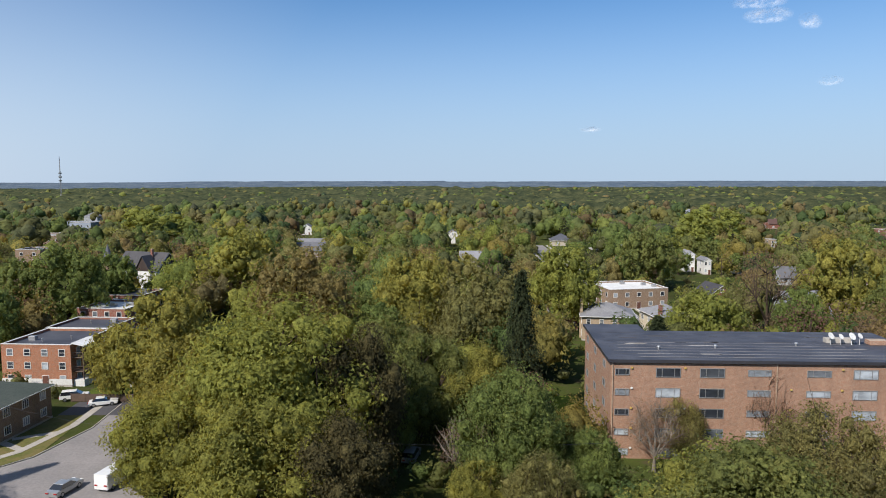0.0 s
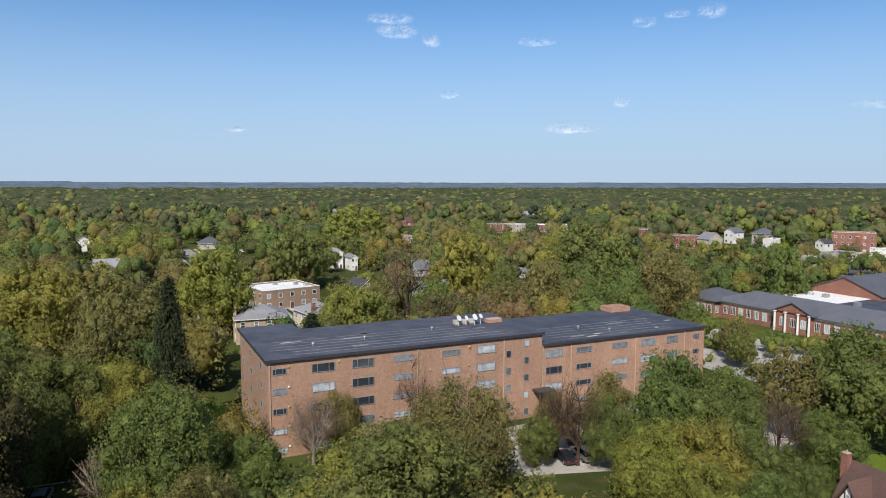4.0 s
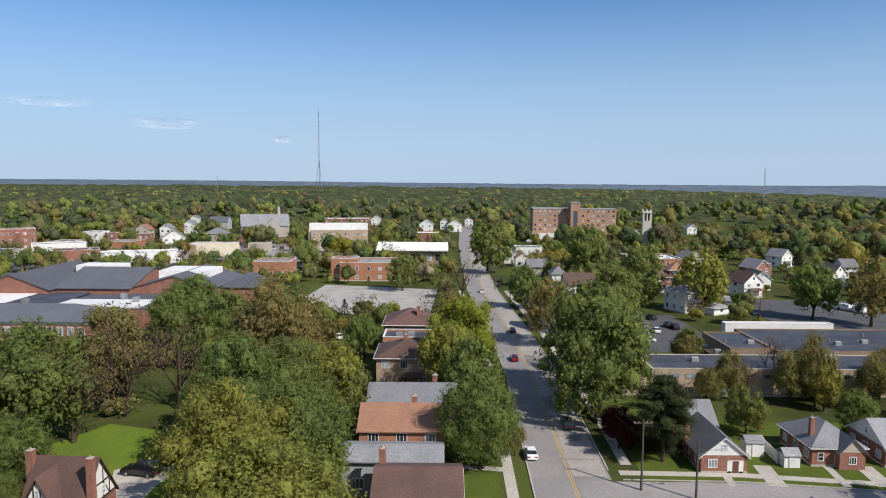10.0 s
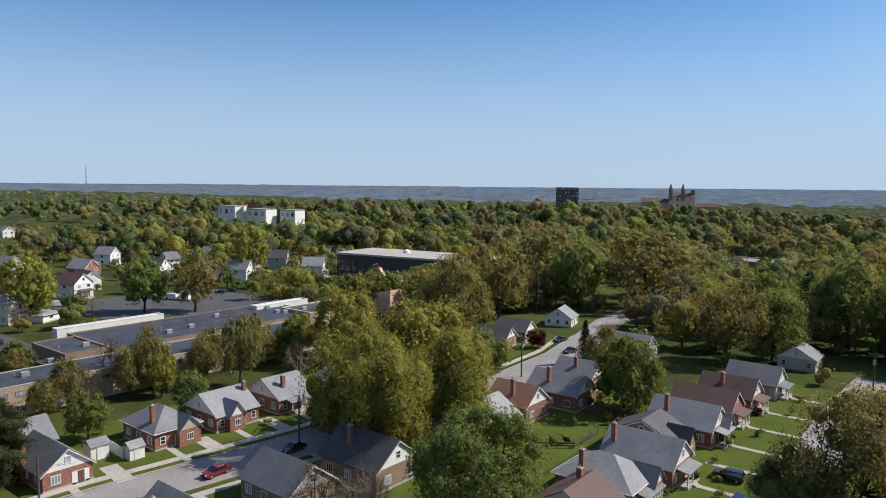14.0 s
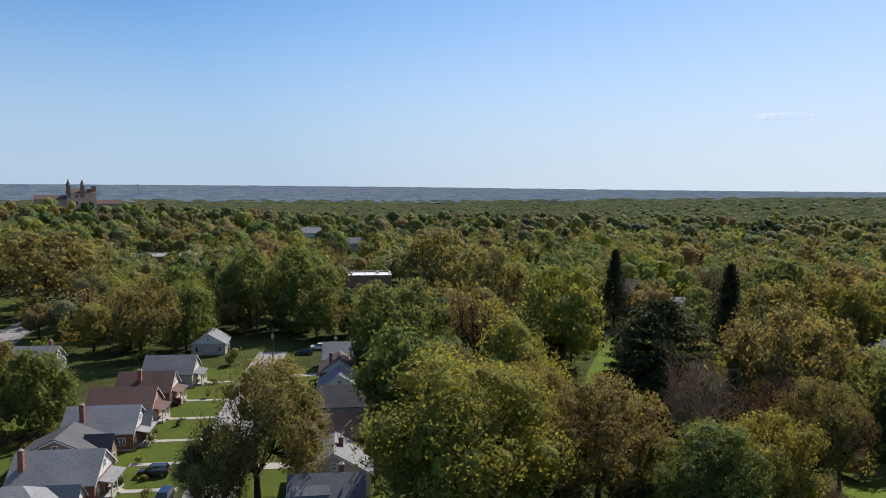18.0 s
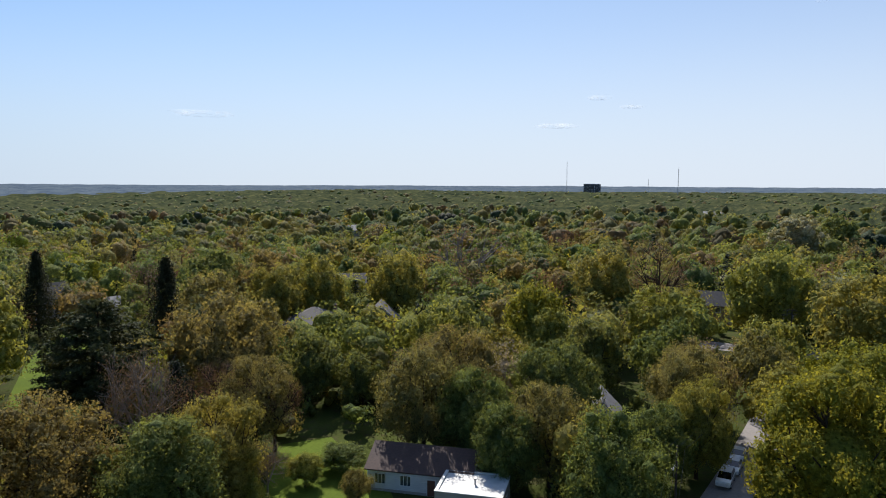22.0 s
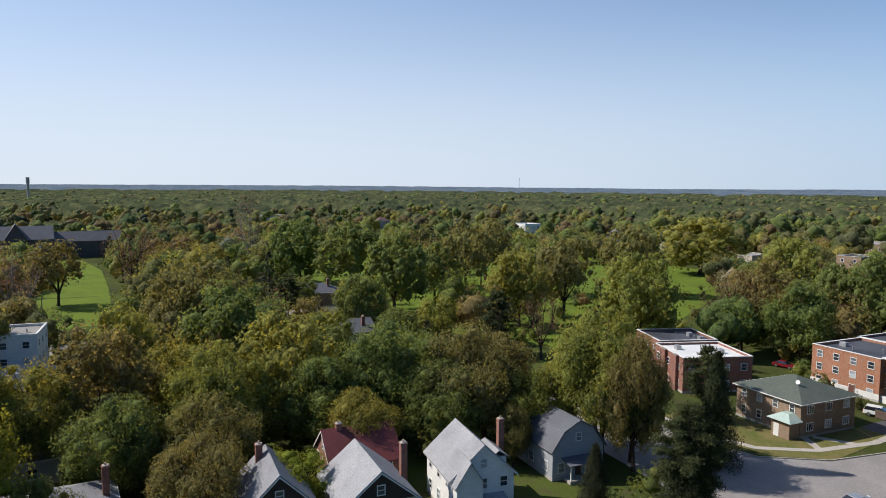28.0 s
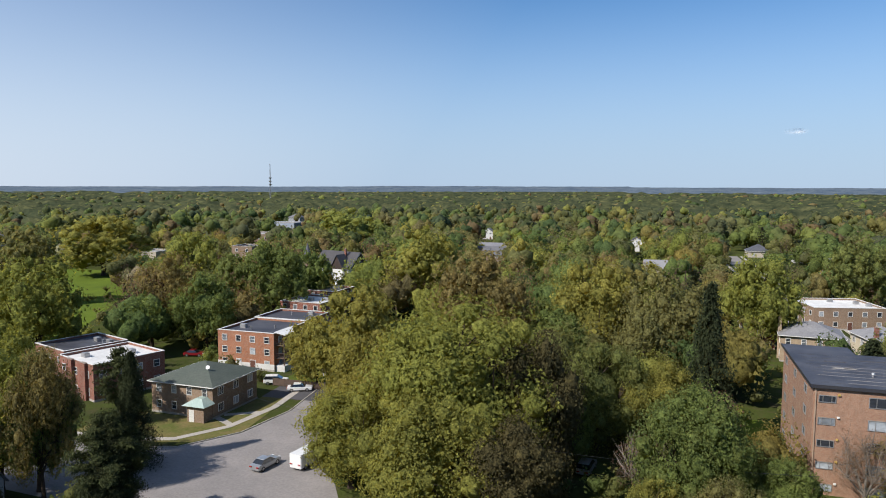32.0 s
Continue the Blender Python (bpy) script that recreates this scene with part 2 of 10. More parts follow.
M = {
    "brick_tan": brick("tan_brick", (0.37, 0.2, 0.128), (0.29, 0.148, 0.093), (0.42, 0.33, 0.25)),
    "brick_red": brick("red_brick", (0.29, 0.095, 0.058), (0.21, 0.064, 0.042), (0.3, 0.24, 0.2)),
    "brick_orange": brick("orange_brick", (0.42, 0.16, 0.075), (0.32, 0.11, 0.055), (0.36, 0.27, 0.2)),
    "brick_brown": brick("brown_brick", (0.3, 0.2, 0.13), (0.22, 0.14, 0.09), (0.3, 0.25, 0.2)),
    "brick_yellow": brick("yellow_brick", (0.4, 0.3, 0.19), (0.33, 0.24, 0.15), (0.4, 0.34, 0.28)),
    "stone": brick("limestone_wall", (0.42, 0.38, 0.32), (0.34, 0.3, 0.26), (0.3, 0.27, 0.23), 0.8),
    "stone_pale": brick("pale_limestone_wall", (0.62, 0.58, 0.5), (0.54, 0.5, 0.44), (0.46, 0.43, 0.38), 0.8),
    "stone_dark": brick("dark_stone_wall", (0.13, 0.11, 0.105), (0.09, 0.08, 0.078), (0.12, 0.1, 0.09), 0.7),
    "white": surf("white_painted_siding", (0.8, 0.79, 0.76), (0.7, 0.69, 0.66), 0.4, 3.0, 0.6, 0.15, stretch=(0.2, 0.2, 6)),
    "cream": surf("cream_stucco", (0.68, 0.6, 0.45), (0.6, 0.52, 0.39), 0.3, 5.0, 0.85, 0.2),
    "grey_siding": surf("grey_siding", (0.4, 0.41, 0.43), (0.33, 0.34, 0.37), 0.3, 3.0, 0.65, 0.2, stretch=(0.2, 0.2, 6)),
    "blue_siding": surf("blue_grey_siding", (0.33, 0.37, 0.44), (0.28, 0.32, 0.38), 0.3, 3.0, 0.65, 0.2, stretch=(0.2, 0.2, 6)),
    "tan_siding": surf("tan_siding", (0.5, 0.44, 0.36), (0.43, 0.38, 0.31), 0.3, 3.0, 0.7, 0.2, stretch=(0.2, 0.2, 6)),
    "pink_concrete": surf("salmon_concrete", (0.78, 0.48, 0.36), (0.7, 0.42, 0.31), 0.2, 2.0, 0.9, 0.2),
    "dark_panel": surf("dark_metal_panel", (0.035, 0.035, 0.045), (0.05, 0.048, 0.055), 0.1, 1.0, 0.5, 0.1, stretch=(3, 3, 0.2)),
    "timber_dark": surf("dark_timber", (0.05, 0.03, 0.024), (0.035, 0.022, 0.018), 0.6, 6.0, 0.7, 0.3),
    "trim": surf("white_trim", (0.78, 0.77, 0.74), (0.7, 0.69, 0.66), 0.5, 5.0, 0.5, 0.1),
    "alu": surf("weathered_aluminium", (0.5, 0.5, 0.5), (0.4, 0.4, 0.41), 0.6, 6.0, 0.4, 0.1, 0.6),
    "pipe": surf("painted_downspout", (0.5, 0.36, 0.26), (0.42, 0.3, 0.22), 0.6, 6.0, 0.5, 0.1),
    "roof_black": surf("dark_roof_membrane", (0.042, 0.045, 0.06), (0.085, 0.088, 0.105), 0.22, 1.2, 0.62, 0.2, vary=0.2, stretch=(0.3, 2, 1)),
    "roof_white": surf("white_roof_membrane", (0.82, 0.81, 0.79), (0.7, 0.69, 0.67), 0.12, 1.0, 0.55, 0.1, vary=0.15),
    "roof_gravel": surf("gravel_roof", (0.36, 0.34, 0.32), (0.28, 0.27, 0.26), 0.1, 3.0, 0.9, 0.3, vary=0.3),
    "sh_grey": shingles("grey_shingles", (0.2, 0.2, 0.215), (0.15, 0.15, 0.165)),
    "sh_light": shingles("light_grey_shingles", (0.28, 0.28, 0.29), (0.21, 0.21, 0.225)),
    "sh_dark": shingles("charcoal_shingles", (0.055, 0.053, 0.06), (0.08, 0.075, 0.08)),
    "sh_slate": shingles("slate_grey_shingles", (0.115, 0.12, 0.14), (0.09, 0.094, 0.112)),
    "sh_brown": shingles("brown_shingles", (0.13, 0.07, 0.055), (0.095, 0.052, 0.043)),
    "sh_orange": shingles("terracotta_shingles", (0.3, 0.155, 0.095), (0.24, 0.12, 0.075)),
    "sh_green": shingles("green_grey_shingles", (0.06, 0.075, 0.06), (0.08, 0.092, 0.075)),
    "sh_red": shingles("red_shingles", (0.15, 0.026, 0.028), (0.11, 0.022, 0.022)),
    "glass": glazing("window_glass", (0.035, 0.04, 0.05), (0.42, 0.46, 0.5)),
    "glass_dark": glazing("dark_window_glass", (0.012, 0.014, 0.018), (0.05, 0.055, 0.065)),
    "door": surf("painted_door", (0.16, 0.07, 0.05), (0.12, 0.055, 0.04), 0.6, 5.0, 0.5, 0.1),
    "asphalt": surf("worn_asphalt", (0.3, 0.275, 0.265), (0.235, 0.218, 0.212), 0.12, 2.5, 0.9, 0.2),
    "slab_pale": surf("pale_road_concrete", (0.4, 0.355, 0.32), (0.31, 0.275, 0.25), 0.2, 2.0, 0.9, 0.2),
    "asphalt_patch": surf("patched_asphalt", (0.22, 0.205, 0.2), (0.17, 0.16, 0.155), 0.3, 2.5, 0.9, 0.2),
    "asphalt_dark": surf("dark_asphalt", (0.085, 0.082, 0.09), (0.065, 0.063, 0.07), 0.1, 2.5, 0.88, 0.2),
    "concrete": surf("pale_concrete", (0.46, 0.42, 0.37), (0.37, 0.34, 0.3), 0.3, 2.5, 0.9, 0.2),
    "gravel": surf("pale_gravel_lot", (0.42, 0.395, 0.36), (0.3, 0.285, 0.26), 0.12, 2.0, 0.92, 0.3),
    "line_yellow": surf("yellow_road_paint", (0.55, 0.36, 0.08), (0.42, 0.3, 0.1), 1.0, 6.0, 0.8, 0.1),
    "line_white": surf("white_road_paint", (0.62, 0.6, 0.58), (0.45, 0.44, 0.42), 1.0, 6.0, 0.8, 0.1),
    "lawn": surf("spring_lawn", (0.095, 0.122, 0.022), (0.072, 0.095, 0.02), 0.15, 2.5, 0.95, 0.6),
    "lawn_bright": surf("bright_lawn", (0.14, 0.195, 0.026), (0.105, 0.15, 0.024), 0.1, 2.5, 0.95, 0.6),
    "lawn_dry": surf("thin_dry_lawn", (0.2, 0.16, 0.07), (0.11, 0.13, 0.035), 0.3, 2.0, 0.95, 0.5),
    "soil": surf("bare_soil", (0.2, 0.14, 0.09), (0.13, 0.1, 0.06), 0.3, 2.0, 0.95, 0.5),
    "wood": surf("weathered_wood", (0.13, 0.085, 0.06), (0.09, 0.06, 0.045), 0.8, 6.0, 0.85, 0.4, stretch=(2, 2, 0.3)),
    "pole": surf("weathered_pole_wood", (0.1, 0.075, 0.06), (0.075, 0.06, 0.05), 0.8, 6.0, 0.85, 0.4, stretch=(2, 2, 0.3)),
    "bark": surf("bark", (0.085, 0.062, 0.045), (0.055, 0.042, 0.032), 0.8, 6.0, 0.95, 0.5, stretch=(2, 2, 0.4)),
    "bark_pale": surf("pale_bark", (0.3, 0.26, 0.22), (0.2, 0.17, 0.14), 0.8, 6.0, 0.95, 0.5, stretch=(2, 2, 0.4)),
    "steel": surf("galvanised_steel", (0.45, 0.45, 0.46), (0.36, 0.36, 0.37), 0.6, 6.0, 0.4, 0.1, 0.8),
    "wire": paint("black_cable", (0.03, 0.03, 0.035), 0.6),
    "rubber": paint("tyre_rubber", (0.02, 0.02, 0.021), 0.9),
    "rim": paint("alloy_rim", (0.5, 0.5, 0.52), 0.3, 0.9),
    "carglass": paint("tinted_car_glass", (0.012, 0.014, 0.018), 0.05, 0.0, 1.0),
    "lamp_red": paint("red_tail_lamp", (0.3, 0.01, 0.01), 0.2),
    "lamp_clear": paint("clear_headlamp", (0.7, 0.7, 0.7), 0.1),
    "copper_pale": surf("pale_green_sheet_metal", (0.42, 0.52, 0.47), (0.33, 0.43, 0.39), 0.6, 5.0, 0.5, 0.1),
    "chrome": paint("bumper_plastic", (0.06, 0.06, 0.065), 0.5),
}
LEAF = {
    "g": leafy("yellow_green_leaves", (0.200, 0.211, 0.058), (0.242, 0.250, 0.068), (0.285, 0.288, 0.080)),
    "d": leafy("green_leaves", (0.126, 0.162, 0.056), (0.156, 0.195, 0.066), (0.194, 0.226, 0.078)),
    "o": leafy("olive_young_leaves", (0.178, 0.166, 0.070), (0.212, 0.196, 0.082), (0.244, 0.224, 0.098)),
    "y": leafy("golden_young_leaves", (0.180, 0.212, 0.034), (0.210, 0.240, 0.040), (0.240, 0.262, 0.048)),
    "b": leafy("budding_twigs", (0.174, 0.116, 0.089), (0.200, 0.130, 0.100), (0.212, 0.150, 0.098), 0.2),
    "r": leafy("dark_red_leaves", (0.059, 0.0147, 0.0167), (0.07, 0.018, 0.02), (0.0865, 0.0224, 0.0233)),
    "w": leafy("white_blossom_leaves", (0.23, 0.235, 0.146), (0.28, 0.28, 0.19), (0.33, 0.325, 0.245)),
    "c": leafy("spruce_needles", (0.036, 0.044, 0.024), (0.044, 0.054, 0.029), (0.056, 0.065, 0.034), 0.1),
    # k: leaf colour darkened to stand for the shaded side of the big crown
    "k": leafy("shade_dark_leaves", (0.075, 0.064, 0.034), (0.09, 0.076, 0.038), (0.11, 0.09, 0.044), 0.15),
    "p": leafy("pine_needles", (0.053, 0.062, 0.029), (0.063, 0.073, 0.034), (0.079, 0.088, 0.039), 0.12),
}
# leaves of the far woods, greyed and paled in base colour to stand for haze
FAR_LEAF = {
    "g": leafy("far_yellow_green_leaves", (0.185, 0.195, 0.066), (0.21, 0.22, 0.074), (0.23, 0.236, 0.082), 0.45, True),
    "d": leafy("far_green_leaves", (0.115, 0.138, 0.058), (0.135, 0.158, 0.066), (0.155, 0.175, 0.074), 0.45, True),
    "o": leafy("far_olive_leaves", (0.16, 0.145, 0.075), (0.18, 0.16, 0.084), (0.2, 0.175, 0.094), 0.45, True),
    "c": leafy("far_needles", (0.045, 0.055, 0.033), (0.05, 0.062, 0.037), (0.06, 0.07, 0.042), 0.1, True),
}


# ---- building blocks ----
def finish(bm, name, mats):
    me = bpy.data.meshes.new(name)
    bm.normal_update()
    bm.to_mesh(me)
    bm.free()
    for m in (mats if isinstance(mats, (list, tuple)) else [mats]):
        me.materials.append(M[m] if isinstance(m, str) else m)
    return me


def thing(name, x, y, z=0.0, rot=0.0, label="", category="", group="", kind=""):
    ob = new(name)
    ob.empty_display_size = 0.5
    ob.matrix_world = pose(x, y, z, 0, 0, rot)
    return tagged(ob, label, category, group, kind)


def hang(name, me, parent, m=None, label=""):
    """A mesh object under a thing or a part, at the pose m in its frame."""
    ob = new(name, me)
    ob.parent = parent
    if m is not None:
        ob.matrix_basis = m
    return tagged(ob, label)


def part(name, bm, mats, parent, label="", m=None):
    return hang(name, finish(bm, name, mats), parent, m, label)


def box(bm, x0, x1, y0, y1, z0, z1, mat=0, bevel=0.0):
    vs = [bm.verts.new((x, y, z)) for z in (z0, z1) for x, y in ((x0, y0), (x1, y0), (x1, y1), (x0, y1))]
    for f in ((3, 2, 1, 0), (4, 5, 6, 7), (0, 1, 5, 4), (1, 2, 6, 5), (2, 3, 7, 6), (3, 0, 4, 7)):
        bm.faces.new([vs[i] for i in f]).material_index = mat
    if bevel:
        es = {e for v in vs for e in v.link_edges}
        bmesh.ops.bevel(bm, geom=list(es), offset=bevel, segments=1, affect="EDGES")


def prism(bm, pts, a, b, axis="z", mat=0):
    """A polygon of 2D points pushed from a to b along an axis: z takes (x, y), y takes (x, z), x takes (y, z)."""
    to = {"z": lambda p, h: (p[0], p[1], h), "y": lambda p, h: (p[0], h, p[1]), "x": lambda p, h: (h, p[0], p[1])}[axis]
    lo, hi = [bm.verts.new(to(p, a)) for p in pts], [bm.verts.new(to(p, b)) for p in pts]
    n = len(pts)
    fs = [bm.faces.new(lo[::-1]), bm.faces.new(hi)]
    fs += [bm.faces.new((lo[i], lo[(i + 1) % n], hi[(i + 1) % n], hi[i])) for i in range(n)]
    for f in fs:
        f.material_index = mat
    bmesh.ops.recalc_face_normals(bm, faces=fs)


def tube(bm, p, q, r0, r1, n=6, mat=0):
    """A tapered rod from p to q."""
    p, q = Vector(p), Vector(q)
    d = (q - p)
    if d.length < 1e-5:
        return
    z = d.normalized()
    x = z.orthogonal().normalized()
    y = z.cross(x)
    a = [bm.verts.new(p + (x * math.cos(i * math.tau / n) + y * math.sin(i * math.tau / n)) * r0) for i in range(n)]
    b = [bm.verts.new(q + (x * math.cos(i * math.tau / n) + y * math.sin(i * math.tau / n)) * r1) for i in range(n)]
    for i in range(n):
        bm.faces.new((a[i], a[(i + 1) % n], b[(i + 1) % n], b[i])).material_index = mat
    bm.faces.new(b).material_index = mat
    bm.faces.new(a[::-1]).material_index = mat


# ---- the ground ----
def smooth(a, b, v):
    t = min(max((v - a) / (b - a), 0.0), 1.0)
    return t * t * (3 - 2 * t)


def away(a, b):
    """Angle between two headings, degrees."""
    return abs((a - b + 180) % 360 - 180)


def land(r, az):
    """Height of the land at a distance and heading: flat town, a wooded valley to the south, low hills on the horizon."""
    z = 22.0 * smooth(2600, 4700, r)
    z += 4.0 * math.sin(r / 310 + az / 17) * smooth(500, 1200, r)
    south = 1 - smooth(18, 62, away(az, 195))
    z -= 46.0 * south * smooth(620, 1250, r) * (1 - smooth(2600, 4200, r))
    z += 13.0 * (1 - smooth(15, 40, away(az, 222))) * smooth(420, 800, r) * (1 - smooth(1300, 1900, r))
    z += 8.0 * (1 - smooth(10, 30, away(az, 150))) * smooth(1600, 2200, r) * (1 - smooth(2600, 3400, r))
    return z


def polar(rs, steps, height, name, mats):
    bm = bmesh.new()
    rows = []
    for r in rs:
        rows.append([bm.verts.new((-r * math.sin(math.tau * k / steps), r * math.cos(math.tau * k / steps), height(r, 360.0 * k / steps, k)))
                     for k in range(steps)])
    for a, b in zip(rows, rows[1:]):
        for k in range(steps):
            f = bm.faces.new((a[k], b[k], b[(k + 1) % steps], a[(k + 1) % steps]))
            f.smooth = True
    if rs[0] < 100:
        c = bm.faces.new(rows[0])
        c.normal_update()
        if c.normal.z < 0:
            c.normal_flip()
    bmesh.ops.recalc_face_normals(bm, faces=bm.faces)
    return new(name, finish(bm, name, mats))


def ground_material():
    m, nt, ln, p = nodes("grassy_ground")
    n1, n2, n3 = noise_at(nt, ln, 0.035, 5.0, 0.6), noise_at(nt, ln, 0.4, 4.0, 0.6), noise_at(nt, ln, 3.0, 3.0, 0.7)
    c = mixc(nt, ln, ramp(nt, ln, n1, [(0.42, (0, 0, 0)), (0.62, (1, 1, 1))]), (0.042, 0.052, 0.016), (0.075, 0.095, 0.022))
    c = mixc(nt, ln, ramp(nt, ln, n2, [(0.5, (0, 0, 0)), (0.75, (1, 1, 1))]), c, (0.085, 0.07, 0.04))
    c = mixc(nt, ln, 0.5, c, ramp(nt, ln, n3, [(0.3, (0.45, 0.45, 0.45)), (0.7, (1.1, 1.1, 1.1))]), "MULTIPLY")
    ln.new(c, p.inputs["Base Color"])
    p.inputs["Roughness"].default_value, p.inputs["Specular IOR Level"].default_value = 0.97, 0.04
    bump(nt, ln, p, n3, 0.6, 0.08)
    return m


radii = [40.0]
while radii[-1] < 4900:
    radii.append(radii[-1] * 1.12 + 6)
radii[-1] = 4930.0
ground = polar(radii, 180, lambda r, az, k: land(r, az), "ground", ground_material())
tagged(ground, "grassy suburban ground rolling to wooded hills", "ground", kind="structure")

ROADS = []          # (centre line, half width) kept free of trees
PATCHES = []        # (corner, corner) kept free of trees
SIGHT = []          # places that stay in view: no filler tree may stand before them


def ribbon(name, pts, width, z, mats, label, category, kind="structure", keep=True, thick=0.0):
    """A paved strip along a line."""
    bm = bmesh.new()
    ps = [Vector((x, y, 0)) for x, y in pts]
    left, right = [], []
    for i, p in enumerate(ps):
        d = (ps[min(i + 1, len(ps) - 1)] - ps[max(i - 1, 0)]).normalized()
        n = Vector((-d.y, d.x, 0)) * width / 2
        left.append(p + n)
        right.append(p - n)
    prism(bm, [(v.x, v.y) for v in right + left[::-1]], z - max(thick, 0.02), z, "z") if len(ps) == 2 else None
    if len(ps) > 2:
        for i in range(len(ps) - 1):
            quad = [right[i], right[i + 1], left[i + 1], left[i]]
            top = [bm.verts.new((v.x, v.y, z)) for v in quad]
            bm.faces.new(top)
            if thick:
                for a, b in ((0, 1), (2, 3)):
                    lo = [bm.verts.new((quad[k].x, quad[k].y, z - thick)) for k in (a, b)]
                    bm.faces.new((lo[0], lo[1], top[b], top[a]))
    ob = new(name, finish(bm, name, mats))
    if keep:
        ROADS.append(([(p.x, p.y) for p in ps], width / 2))
    return tagged(ob, label, category, kind=kind)


def sheet(name, pts, z, mats, label, category, keep=True, thick=0.02, see=False):
    """A flat piece of ground: lawn, lot or apron."""
    bm = bmesh.new()
    prism(bm, pts, z - thick, z, "z")
    ob = new(name, finish(bm, name, mats))
    xs, ys = [p[0] for p in pts], [p[1] for p in pts]
    if keep:
        PATCHES.append((min(xs), min(ys), max(xs), max(ys)))
    if see:
        cx, cy = sum(xs) / len(xs), sum(ys) / len(ys)
        for px, py in pts:
            SIGHT.append((cx + (px - cx) * 0.6, cy + (py - cy) * 0.6, 0.3))
        SIGHT.append((cx, cy, 0.3))
    return tagged(ob, label, category, kind="structure")


def line_mark(road, pts, width, z, mat):
    bm = bmesh.new()
    for a, b in zip(pts, pts[1:]):
        a, b = Vector((*a, 0)), Vector((*b, 0))
        d = (b - a).normalized()
        n = Vector((-d.y, d.x, 0)) * width / 2
        bm.faces.new([bm.verts.new((v.x, v.y, z)) for v in (a - n, b - n, b + n, a + n)])
    bmesh.ops.recalc_face_normals(bm, faces=bm.faces)
    return part("road_marking", bm, mat, road)


def sidewalk(pts, width, label="pale concrete sidewalk slabs beside the street"):
    """Concrete walk laid in slabs."""
    walk_ob = ribbon("pavement", pts, width, 0.08, "concrete", label, "pavement", thick=0.1)
    return walk_ob


def kerb(pts, label="worn concrete kerb along the street"):
    return ribbon("kerb", pts, 0.18, 0.13, "concrete", label, "kerb", thick=0.14, keep=False)


# main avenue running east
avenue = ribbon("road", [(20, -16.6), (60, -16.6), (100, -17.4), (140, -18.4), (180, -17.6), (250, -14.5), (320, -14.2), (430, -15), (620, -20)],
                10.6, 0.03, "asphalt", "worn grey asphalt avenue with a yellow centre line", "road")
for off in (-0.16, 0.16):
    line_mark(avenue, [(30, -16.6 + off), (60, -16.6 + off), (100, -17.4 + off), (140, -18.4 + off), (180, -17.6 + off), (250, -14.5 + off), (430, -15 + off)],
              0.13, 0.036, "line_yellow")
line_mark(avenue, [(90.2, -19.9), (100, -20.1), (140, -21.1), (180, -20.3), (250, -17.2), (320, -16.9), (430, -17.7)], 4.6, 0.034, "slab_pale")
for x in range(96, 330, 9):
    yy = -16.7 if x < 120 else -18.2 if x < 190 else -14.8
    line_mark(avenue, [(x, yy - 4.9 if x < 220 else yy - 4.6), (x + 0.05, yy - 0.3)], 0.16, 0.0365, "asphalt_dark")
for x, y, w, l in ((103, -20.2, 2.2, 5.0), (118, -19.0, 1.8, 7.0), (131, -21.5, 2.0, 4.0), (150, -19.6, 2.4, 6.0), (171, -19.2, 1.8, 9.0)):
    line_mark(avenue, [(x, y), (x + l, y)], w, 0.038, "asphalt_patch")
kerb([(20, -11.2), (60, -11.2), (100, -12.0), (140, -13.0), (180, -12.2), (250, -9.1), (320, -8.8)])
kerb([(92, -22.7), (100, -22.9), (140, -23.8), (180, -23.0), (250, -19.9), (320, -19.6)])
sidewalk([(20, -8.6), (60, -8.6), (100, -9.2), (140, -10.2), (180, -9.4), (250, -6.3)], 1.5)
sidewalk([(94, -25.6), (100, -25.8), (140, -26.6), (180, -25.9), (250, -22.8)], 1.5)
# cross street running south
cross = ribbon("road", [(84.5, -18), (84.3, -40), (80.6, -66), (77.5, -95), (76.2, -120), (77.5, -142), (82, -163), (88, -190), (90, -220)],
               8.4, 0.034, "asphalt", "worn asphalt side street with parked cars", "road")
kerb([(89.2, -24), (88.7, -40), (85.0, -66), (81.9, -95), (80.6, -120), (81.9, -142), (86.4, -163)])
kerb([(79.8, -24), (79.9, -40), (76.2, -66), (73.1, -95), (71.8, -120), (73.1, -142), (77.6, -163)])
sidewalk([(91.4, -24), (90.9, -40), (87.2, -66), (84.1, -95), (82.8, -120), (84.1, -142), (88.4, -160)], 1.4)
sidewalk([(77.6, -24), (77.7, -40), (74.0, -66), (70.9, -95), (69.6, -120), (70.9, -142)], 1.4)
# short dead-end street
dead_end = ribbon("road", [(17, -60), (18, -90), (19.5, -120), (19.2, -150), (18.5, -166)], 6.6, 0.03, "asphalt", "pale asphalt dead-end street", "road")
# western junction
junction = sheet("road", [(-110, 60), (-92, 60), (-79, 70), (-60, 68), (-44, 72), (-34, 60), (-26, 64), (-36, 82), (-44, 92), (-48, 106), (-50, 128), (-50, 160), (-57, 160),
                          (-57, 128), (-55.5, 108), (-58, 96), (-64, 88), (-72, 86), (-84, 86), (-110, 88)], 0.03, "asphalt",
                 "wide worn asphalt road junction", "road", keep=False)
ROADS.append(([(-110, 74), (-75, 78), (-52, 86), (-52, 130), (-53, 170)], 9.0))
ROADS.append(([(-52, 82), (-30, 62)], 7.0))
kerb([(-84, 86.2), (-72, 86.2), (-64, 88.2), (-58.2, 96.2), (-55.7, 108), (-57.1, 128)])
sidewalk([(-84, 89), (-74, 88.8), (-66.5, 91), (-61.5, 98), (-59.2, 109), (-60, 122)], 1.3)
